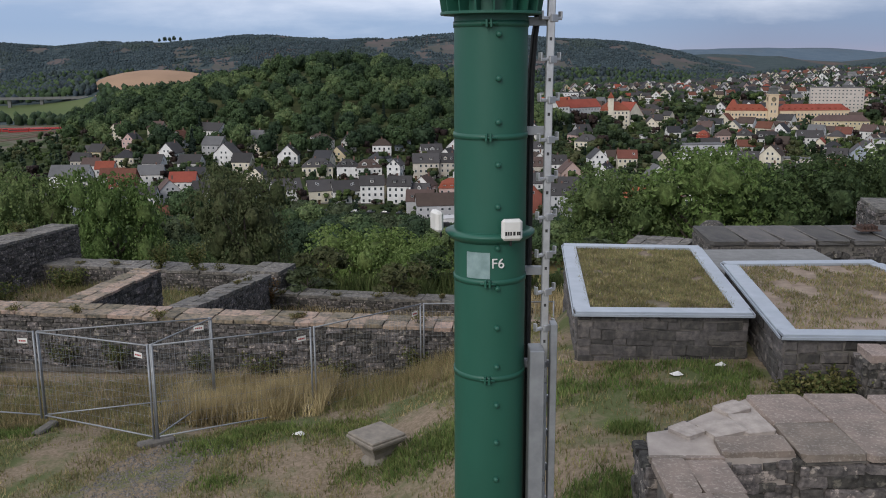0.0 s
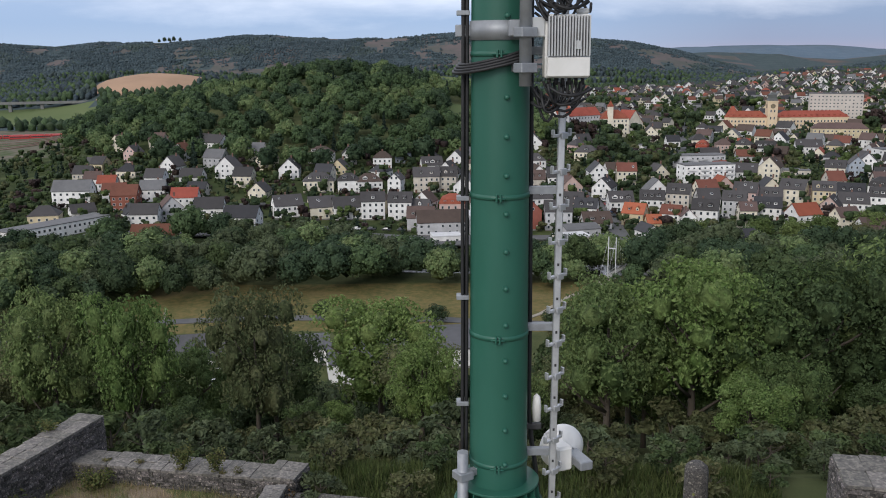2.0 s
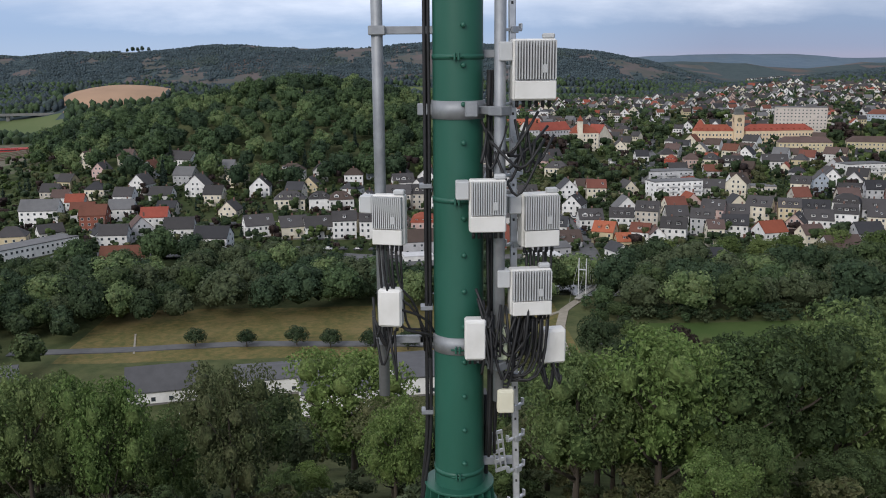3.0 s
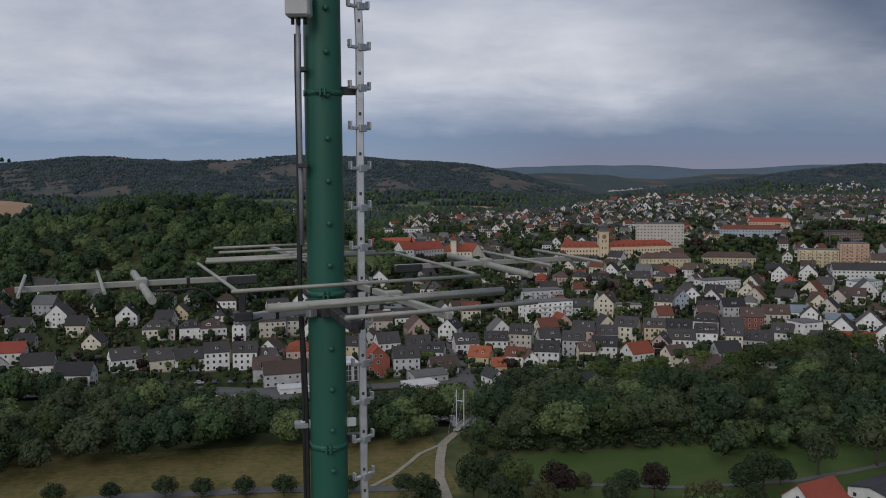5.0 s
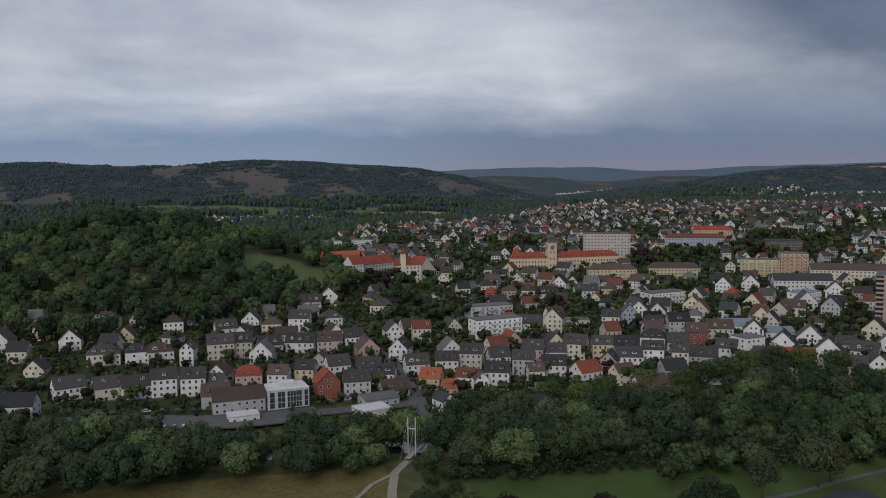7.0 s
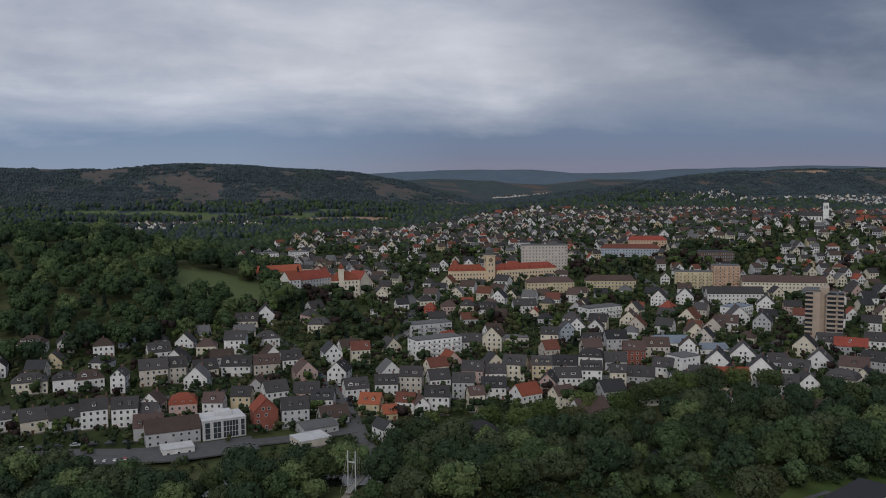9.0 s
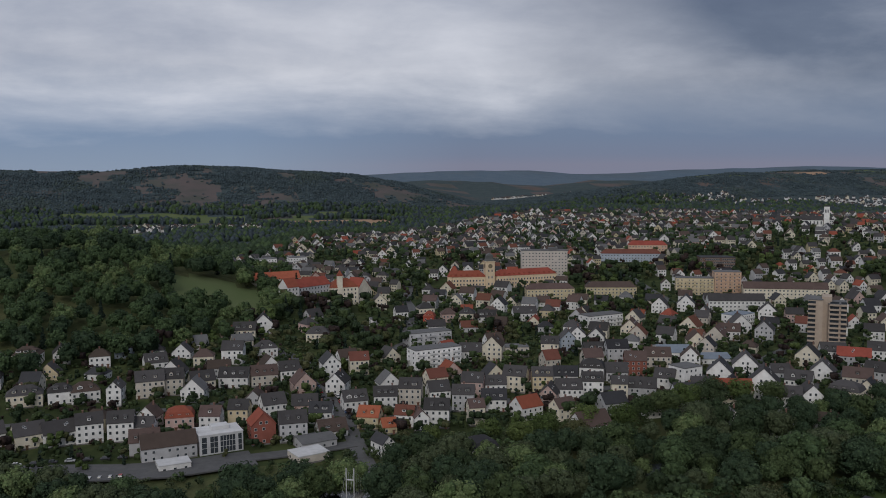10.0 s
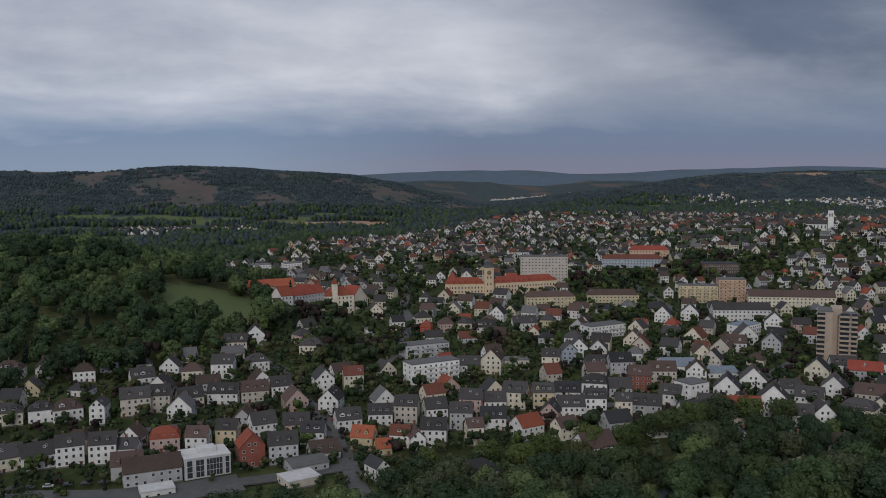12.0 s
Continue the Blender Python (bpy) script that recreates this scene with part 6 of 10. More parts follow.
grow("short_grass", 11000, (1.2, 6.8, 6.7, 8.6), 12, (0.05, 0.14), (0.015, 0.035), lush_blade, "lush green grass at the annex foot", 1.3, 0.0)
gold_blade = leaf_mat("gold_blade", (0.5, 0.38, 0.22), (0.66, 0.53, 0.33), (0.34, 0.28, 0.15), 0.0, 1.2)
grow("tall_grass", 26000, (-12.5, 1.2, 11.6, 16.2), 3, (0.2, 0.5), (0.008, 0.018), dry_blade, "tall dry grass inside the fence", 3.0, -0.25)
grow("tall_grass", 14000, (-12.5, 1.2, 11.4, 15.4), 33, (0.12, 0.4), (0.01, 0.022), green_blade, "green grass inside the fence", 2.5, 0.0)
grow("tall_grass", 24000, (-6.5, -2.9, 11.2, 14.2), 34, (0.35, 0.8), (0.008, 0.02), gold_blade, "tall golden dry grass inside the fence", 1.4, -0.1)
# lush green tufts in the short grass
rng = np.random.default_rng(35)
for x, y, r, n in ((-0.45, 7.4, 0.8, 3000), (-4.5, 9.3, 0.6, 1500), (-4.0, 10.2, 0.5, 1000), (-9.7, 11.4, 0.6, 1500), (-1.4, 7.4, 0.5, 900), (1.75, 3.9, 0.5, 1500), (2.35, 5.7, 0.22, 420), (-4.2, 7.6, 0.3, 350), (-2.5, 9.6, 0.7, 900), (3.0, 6.8, 0.3, 300)):
    a, d = rng.uniform(0, 6.28, n), r * rng.random(n) ** 0.6 * rng.uniform(0.7, 1.3, n)
    px, py = x + d * np.cos(a) * 1.5, y + d * np.sin(a)
    blades("grass_patch", np.stack([px, py, height(px, py)], 1), rng.uniform(0.05, 0.15, n), rng.uniform(0.015, 0.035, n), 36, lush_blade, "lush green tuft in the yard's short grass", 0.5)
# gravel
px, py = rng.uniform(-8.5, -3.5, 16000), rng.uniform(4.0, 10, 16000)
ok = gravelly(px, py)
px, py = px[ok], py[ok]
n = len(px)
size = rng.uniform(0.008, 0.024, n) * rng.choice([1, 1, 1, 1.7], n)
octa = np.array([(1, 0, 0), (0, 1, 0), (-1, 0, 0), (0, -1, 0), (0, 0, 0.8)])
turn = rng.uniform(0, 6.28, n)
rot = np.stack([np.stack([np.cos(turn), -np.sin(turn)], 1), np.stack([np.sin(turn), np.cos(turn)], 1)], 1)
v = octa[None] * size[:, None, None] * rng.uniform(0.7, 1.3, (n, 5, 1))
v[:, :, :2] = np.einsum("nij,nkj->nki", rot, v[:, :, :2])
v += np.stack([px, py, height(px, py)], 1)[:, None]
f = (np.array([(0, 1, 4), (1, 2, 4), (2, 3, 4), (3, 0, 4)])[None] + (np.arange(n) * 5)[:, None, None]).reshape(-1, 3)
me = bpy.data.meshes.new("gravel")
me.from_pydata(v.reshape(-1, 3).tolist(), [], f.tolist())
me.materials.append(mat("gravel", (0.2, 0.18, 0.16), (0.1, 0.092, 0.085), scale=25, rough=0.95))
tagged(new("gravel", me), "loose grey-brown gravel trodden into the yard", "gravel", kind="stuff")
grow("tall_grass", 34000, (-7.4, 6.5, 17.6, 29.5), 4, (0.25, 0.6), (0.014, 0.03), gold_blade, "tall dry grass in the ruined rooms", 4.0, -0.6)
grow("tall_grass", 20000, (-20, -8.3, 18, 32.3), 5, (0.15, 0.5), (0.014, 0.03), green_blade, "rough grass in the ruined rooms", 4.0, 0.0)
grow("tall_grass", 16000, (-20, -8.3, 18, 32.3), 6, (0.15, 0.45), (0.014, 0.03), dry_blade, "dry grass in the ruined rooms", 4.0, -0.1)
rng = np.random.default_rng(7)
for corners, z, n, k in ((A1, 2.86, 22000, 0.1), (A2, 2.94, 12000, 0.45)):
    u, v = rng.uniform(0.07, 0.93, n), rng.uniform(0.07, 0.93, n)
    c = [np.array(p) for p in corners]
    xy = (1 - u)[:, None] * (1 - v)[:, None] * c[0] + u[:, None] * (1 - v)[:, None] * c[1] + u[:, None] * v[:, None] * c[2] + (1 - u)[:, None] * v[:, None] * c[3]
    keep = waves(xy[:, 0], xy[:, 1], 1.8, 31) > k - 0.75
    s = np.column_stack([xy[keep], np.full(keep.sum(), z)])
    half = rng.random(len(s)) < 0.35
    blades("roof_plants", s[half], rng.uniform(0.02, 0.09, half.sum()), rng.uniform(0.01, 0.025, half.sum()), 8, green_blade, "low green roof plants on the annex", 0.6)
    blades("roof_plants", s[~half], rng.uniform(0.02, 0.09, (~half).sum()), rng.uniform(0.01, 0.025, (~half).sum()), 9, dry_blade, "dried roof plants on the annex", 0.6)


def shrub(x, y, z, r, h, seed, n, size, m, label, group="weeds on the walls"):
    """A loose bush: leaves round a few thin stems."""
    rng = np.random.default_rng(seed)
    t = thing("shrub", label, "shrub", (x, y, z), 0, group)
    q = Build()
    tips = []
    for k in range(7):
        a, rr = rng.uniform(0, 6.28), r * rng.uniform(0.3, 0.8)
        tip = (rr * math.cos(a), rr * math.sin(a), h * rng.uniform(0.6, 0.95))
        tips.append(tip)
        q.tube([(0, 0, -0.05), (tip[0] * 0.5, tip[1] * 0.5, tip[2] * 0.6), tip], [0.02 * r, 0.012 * r, 0.005 * r], 5)
    made("stem", q, mat("twig", (0.07, 0.055, 0.04), scale=10, rough=0.9), t)
    tips = np.array(tips)[rng.integers(0, 7, n)] * rng.uniform(0.35, 1.1, n)[:, None]
    c = tips + rng.normal(0, 0.2, (n, 3)) * [r, r, h * 0.6]
    c[:, 2] = np.maximum(c[:, 2], 0.02)
    me = quads("leaves", c, rng.normal(0, 0.6, (n, 3)) + [0, 0, 0.6], rng.uniform(0.7, 1.3, n) * size, seed)
    made("foliage", me, m, t)


weed = leaf_mat("weed_leaf", (0.05, 0.08, 0.025), (0.1, 0.13, 0.045), (0.16, 0.15, 0.06), 0.2)
shrub(-12.6, 31.6, -1.75, 0.55, 1.1, 1, 700, 0.09, weed, "wild shrub growing out of the ruin wall")
shrub(-10.9, 31.2, -1.75, 0.5, 1.1, 2, 600, 0.09, weed, "wild shrub growing out of the ruin wall")
shrub(-16.6, 31.3, -2.6, 1.0, 0.9, 3, 900, 0.1, weed, "low green weeds below the corner wall")
shrub(-18.2, 27.5, -2.6, 1.5, 1.2, 4, 1200, 0.11, weed, "tall green weeds in the ruined room")
shrub(-19.3, 33.0, -0.4, 0.6, 0.5, 5, 400, 0.09, weed, "weeds on top of the corner wall")
shrub(5.6, 6.6, 2.0, 0.55, 0.5, 6, 900, 0.06, weed, "dark green ivy bush at the annex foot")
shrub(5.1, 6.75, 2.0, 0.4, 0.35, 7, 500, 0.06, weed, "dark green ivy bush at the annex foot")
shrub(8.2, 21.6, -1.5, 1.2, 2.6, 8, 1500, 0.12, weed, "bright green bush behind the arch wall")
shrub(-7.5, 29.3, -2.9, 0.4, 1.1, 9, 350, 0.09, leaf_mat("brown_leaf", (0.18, 0.1, 0.045), (0.22, 0.15, 0.07), (0.1, 0.09, 0.04)), "withered brown weed against the wall")
shrub(-9.3, 16.7, -0.5, 0.35, 1.0, 10, 450, 0.07, weed, "green creeper on the long wall")

wall_weed = leaf_mat("coping_weed", (0.085, 0.1, 0.04), (0.13, 0.14, 0.06), (0.22, 0.18, 0.09), 0.25)
rng = random.Random(23)
for a, b, z, n in (((-16.0, 17.5), (2.4, 15.0), 0.6, 7), ((-17.5, 32.6), (-8.3, 30.8), -1.72, 5), ((-7.6, 29.6), (6.0, 27.0), -2.32, 8), ((-7.9, 20.0), (-7.9, 28.5), -0.7, 3)):
    for k in range(n):
        f = (k + rng.uniform(0.1, 0.9)) / n
        zz = z if a[0] != b[0] else 0.2 - 1.75 * f
        shrub(a[0] + (b[0] - a[0]) * f, a[1] + (b[1] - a[1]) * f + rng.uniform(-0.3, 0.3), zz - 0.02, rng.uniform(0.18, 0.42), rng.uniform(0.12, 0.4), 60 + k + int(abs(a[0]) * 10), 160, 0.055, wall_weed, "dry green weeds growing between coping stones")
for k in range(9):
    x = -14.5 + 1.9 * k + rng.uniform(-0.5, 0.5)
    y = 17.0 - 0.14 * (x + 14.5)
    shrub(x, y - 0.15, ground_z(x, y - 0.4), rng.uniform(0.4, 0.8), rng.uniform(0.35, 0.8), 160 + k, 380, 0.06, weed, "green weeds along the foot of the long wall")

# ---- town ----
def tint(name, c, k=1.0, rough=0.85, stain=None, vary=0.1):
    return mat(name, tuple(v * k for v in c), tuple(v * k * 0.86 for v in c), scale=0.35, rough=rough, stain=stain or tuple(v * 0.6 for v in c), stain_scale=0.12, stain_amount=0.5, vary=vary, spec=0.22)


WALLS = {
    "white": tint("white_render", (0.82, 0.81, 0.79)), "cream": tint("cream_render", (0.74, 0.68, 0.55)), "yellow": tint("yellow_render", (0.62, 0.53, 0.35)),
    "pink": tint("pink_render", (0.58, 0.42, 0.38)), "grey": tint("grey_render", (0.52, 0.52, 0.53)), "beige": tint("beige_render", (0.58, 0.53, 0.46)),
    "blue": tint("blue_render", (0.42, 0.48, 0.55)), "brick": tint("brick_wall", (0.27, 0.10, 0.07)), "brown": tint("brown_cladding", (0.16, 0.1, 0.075)),
    "red": tint("red_render", (0.42, 0.09, 0.06)), "orange": tint("orange_render", (0.6, 0.42, 0.3)),
}
ROOFS = {
    "slate": tint("slate_roof", (0.062, 0.058, 0.058), rough=0.7, vary=0.3), "dark": tint("dark_slate_roof", (0.043, 0.043, 0.047), rough=0.65, vary=0.25), "grey": tint("grey_roof", (0.15, 0.15, 0.152)),
    "brown": tint("brown_tile_roof", (0.095, 0.068, 0.058), vary=0.3), "brownred": tint("brown_red_tile_roof", (0.16, 0.065, 0.045)), "red": tint("red_tile_roof", (0.28, 0.075, 0.048)),
    "orange": tint("orange_tile_roof", (0.36, 0.115, 0.06)), "bluegrey": tint("blue_grey_metal_roof", (0.2, 0.235, 0.28), rough=0.5), "felt": tint("roofing_felt", (0.105, 0.105, 0.11)), "whiteroof": tint("white_roof_sheet", (0.62, 0.62, 0.62)),
}
WALL_LIST, ROOF_LIST = list(WALLS), list(ROOFS)
pane_glass = glass_mat("window_pane", (0.035, 0.042, 0.05))
frame_white = mat("window_frame_white", (0.7, 0.7, 0.68), scale=2, rough=0.5)
plinth_grey = mat("plinth_grey", (0.2, 0.19, 0.18), scale=0.6, rough=0.9)
chimney_brick = mat("chimney_brick", (0.2, 0.11, 0.085), (0.14, 0.085, 0.07), scale=3, rough=0.9)
asphalt = mat("asphalt", (0.085, 0.085, 0.088), (0.11, 0.11, 0.11), scale=0.3, rough=0.9, stain=(0.06, 0.06, 0.06), stain_scale=0.06)
pale_path = mat("pale_path", (0.3, 0.27, 0.22), (0.24, 0.215, 0.17), scale=0.4, rough=0.95, stain=(0.19, 0.18, 0.13), stain_scale=0.1)
STOREY = 2.85


def slab(b, pts, th=0.22):
    """A thick sheet over the corners pts (anticlockwise from above)."""
    n = len(pts)
    i = b.add([Vector(p) for p in pts] + [Vector(p) - Vector((0, 0, th)) for p in pts])
    b.face(*i[:n])
    b.face(*reversed(i[n:]))
    for k in range(n):
        b.face(i[k], i[n + k], i[n + (k + 1) % n], i[(k + 1) % n])


def shell(bw, br, w, d, eave, kind, over=0.4, at=None, sink=2.5, wall_slot=0, roof_slot=0):
    """Walls into bw and roof into br for one house body; returns the roof's height at a local (x, y)."""
    M = at or Matrix.Identity(4)
    turn = kind == "g"
    L, S = (d, w) if turn else (w, d)

    def P(l, s, z):
        return M @ (Vector((-s, l, z)) if turn else Vector((l, s, z)))

    bw.slot, br.slot = wall_slot, roof_slot
    hl, hs = L / 2, S / 2
    slope = {"e": 0.86, "g": 0.98, "h": 0.8, "m": 0.55, "l": 0.22}.get(kind, 0)
    rise = slope * hs
    if kind in "egl":
        i = bw.add([P(-hl, -hs, -sink), P(hl, -hs, -sink), P(hl, hs, -sink), P(-hl, hs, -sink), P(-hl, -hs, eave), P(hl, -hs, eave), P(hl, hs, eave), P(-hl, hs, eave), P(-hl, 0, eave + rise), P(hl, 0, eave + rise)])
        for f in ((0, 1, 5, 4), (2, 3, 7, 6), (1, 2, 6, 9, 5), (3, 0, 4, 8, 7)):
            bw.face(*(i[k] for k in f))
        o = over
        zt, ze = eave + rise + 0.24, eave + 0.24 - o * slope
        slab(br, [P(-hl - o, -hs - o, ze), P(hl + o, -hs - o, ze), P(hl + o, 0, zt), P(-hl - o, 0, zt)])
        slab(br, [P(hl + o, hs + o, ze), P(-hl - o, hs + o, ze), P(-hl - o, 0, zt), P(hl + o, 0, zt)])
        if turn:
            return lambda x, y: eave + rise + 0.24 - slope * abs(x)
        return lambda x, y: eave + rise + 0.24 - slope * abs(y)
    i = bw.add([P(sx * hl, sy * hs, z) for z in (-sink, eave) for sx, sy in ((-1, -1), (1, -1), (1, 1), (-1, 1))])
    for f in ((0, 1, 5, 4), (1, 2, 6, 5), (2, 3, 7, 6), (3, 0, 4, 7)):
        bw.face(*(i[k] for k in f))
    if kind == "f":
        o = 0.15
        slab(br, [P(-hl - o, -hs - o, eave + 0.3), P(hl + o, -hs - o, eave + 0.3), P(hl + o, hs + o, eave + 0.3), P(-hl - o, hs + o, eave + 0.3)], 0.42)
        return lambda x, y: eave + 0.3
    o = over
    low = [(-hl - o, -hs - o), (hl + o, -hs - o), (hl + o, hs + o), (-hl - o, hs + o)]
    if kind == "h":
        rl, zt = max(hl - hs * 0.85, hl * 0.16), eave + rise + 0.1
        i = br.add([P(x, y, eave + 0.05) for x, y in low] + [P(-rl, 0, zt), P(rl, 0, zt)])
        for f in ((0, 1, 5, 4), (1, 2, 5), (2, 3, 4, 5), (3, 0, 4), (3, 2, 1, 0)):
            br.face(*(i[k] for k in f))
        return lambda x, y: eave + 0.05 + (rise + 0.05) * (1 - abs(y) / (hs + o))
    # mansard: a steep lower skirt and a shallow hipped top
    ins, up = 1.0, 2.5
    mid = [(x - math.copysign(ins + o, x), y - math.copysign(ins + o, y)) for x, y in low]
    rl, zt = max(hl - hs * 0.9, hl * 0.2), eave + up + 0.5 * (hs - ins)
    i = br.add([P(x, y, eave + 0.05) for x, y in low] + [P(x, y, eave + up) for x, y in mid] + [P(-rl, 0, zt), P(rl, 0, zt)])
    for f in ((0, 1, 5, 4), (1, 2, 6, 5), (2, 3, 7, 6), (3, 0, 4, 7), (4, 5, 9, 8), (5, 6, 9), (6, 7, 8, 9), (7, 4, 8), (3, 2, 1, 0)):
        br.face(*(i[k] for k in f))
    return lambda x, y: eave + up + 0.2


def window_mesh(w, h, style="plain"):
    """One window: a white frame with a bar, dark panes set back, and a sill."""
    key = ("window", round(w, 2), round(h, 2), style)
    if key in MESHES:
        return MESHES[key]
    q = Build()
    t, o = 0.1, 0.09
    ring = lambda e, y: [(-w / 2 + e, y, e), (w / 2 - e, y, e), (w / 2 - e, y, h - e), (-w / 2 + e, y, h - e)]  # noqa: E731
    i = q.add(ring(0, 0.02) + ring(0, -o) + ring(t, -o) + ring(t, -0.025))
    for k in range(4):
        j = (k + 1) % 4
        for r in (0, 4, 8):
            q.face(i[r + k], i[r + j], i[r + 4 + j], i[r + 4 + k])
    q.slot = 1
    q.face(i[12], i[13], i[14], i[15])
    me = q.mesh("window")
    MESHES[key] = me
    return me


MESHES = {}


def add_window(parent, x, y, z, rz, w=1.1, h=1.35):
    made("window", window_mesh(w, h), [frame_white, pane_glass], parent, m=pose(x, y, z, 0, 0, rz))


def flush_window(b, x, y, z, rz, w=1.1, h=1.35, slots=(1, 2)):
    """A window set into a wall mesh: a proud frame with a pane in it."""
    M = pose(x, y, z, 0, 0, rz)
    b.slot = slots[0]
    i = b.add([M @ Vector(p) for p in ((-w / 2, -0.05, 0), (w / 2, -0.05, 0), (w / 2, -0.05, h), (-w / 2, -0.05, h))])
    b.face(*i)
    b.slot = slots[1]
    k = 0.1
    i = b.add([M @ Vector(p) for p in ((-w / 2 + k, -0.08, k), (w / 2 - k, -0.08, k), (w / 2 - k, -0.08, h - k), (-w / 2 + k, -0.08, h - k))])
    b.face(*i)
    b.slot = 0


def window_spots(w, d, storeys, kind, rng, sides=True, gap=2.7, base=1.0):
    """Where the windows of a house are: x, y, z, turn."""
    out = []
    n = max(2, int(w / gap))
    for s in range(storeys):
        for k in range(n):
            out.append((-w / 2 + w * (k + 0.5) / n, -d / 2, base + s * STOREY, 0))
    if sides:
        m = max(2, int(d / 4.5))
        for s in range(storeys):
            for k in range(m):
                y = -d / 2 + d * (k + 0.5) / m
                out.append((w / 2, y, base + s * STOREY, 90))
                out.append((-w / 2, y, base + s * STOREY, -90))
    z = base + storeys * STOREY
    if kind == "g":
        out += [(-1.3, -d / 2, z, 0), (1.3, -d / 2, z, 0)]
    elif kind == "e" and sides:
        out += [(w / 2, 0, z, 90), (-w / 2, 0, z, -90)]
    return out


def chimney(parent, x, y, z):
    q = Build()
    q.box((x, y, z), (0.75, 0.6, 2.0))
    q.box((x, y, z + 1.0), (0.95, 0.8, 0.16))
    made("chimney", q, chimney_brick, parent)


def dormer(parent, x, y, z, rz, roof, wallm, w=1.7, gabled=False):
    q = Build()
    h, dep = 1.35, 2.4
    M = pose(x, y, z, 0, 0, rz)
    q.box(M @ Vector((0, dep / 2, h / 2)), (w, dep, h), m=M.to_3x3())
    q.slot = 1
    if gabled:
        for sg in (-1, 1):
            pts = [(sg * (w / 2 + 0.2), -0.25, h - 0.1), (sg * (w / 2 + 0.2), dep + 0.9, h - 0.1), (0, dep + 0.9, h + 0.9), (0, -0.25, h + 0.9)]
            slab(q, [M @ Vector(p) for p in (pts if sg < 0 else pts)][:: (1 if sg > 0 else -1)], 0.14)
        q.slot = 0
        q.poly(*[M @ Vector(p) for p in ((-w / 2, 0, h - 0.02), (w / 2, 0, h - 0.02), (0, 0, h + 0.8))])
    else:
        slab(q, [M @ Vector(p) for p in ((-w / 2 - 0.2, -0.3, h + 0.1), (w / 2 + 0.2, -0.3, h + 0.1), (w / 2 + 0.2, dep, h + 0.55), (-w / 2 - 0.2, dep, h + 0.55))], 0.16)
    ob = made("dormer", q, [wallm, roof], parent)
    q = window_mesh(w - 0.5, 0.85)
    made("window", q, [frame_white, pane_glass], ob, m=M @ pose(0, 0, 0.3))


ROOF_WORD = {"slate": "dark slate", "dark": "near-black slate", "grey": "grey", "brown": "dark brown tile", "brownred": "brownish red tile", "red": "red tile", "orange": "orange tile", "bluegrey": "blue-grey metal", "felt": "dark felt", "whiteroof": "white"}
SHAPE_WORD = {"e": "pitched", "g": "steep gabled", "h": "hipped", "m": "mansard", "f": "flat", "l": "shallow"}
TAKEN = []


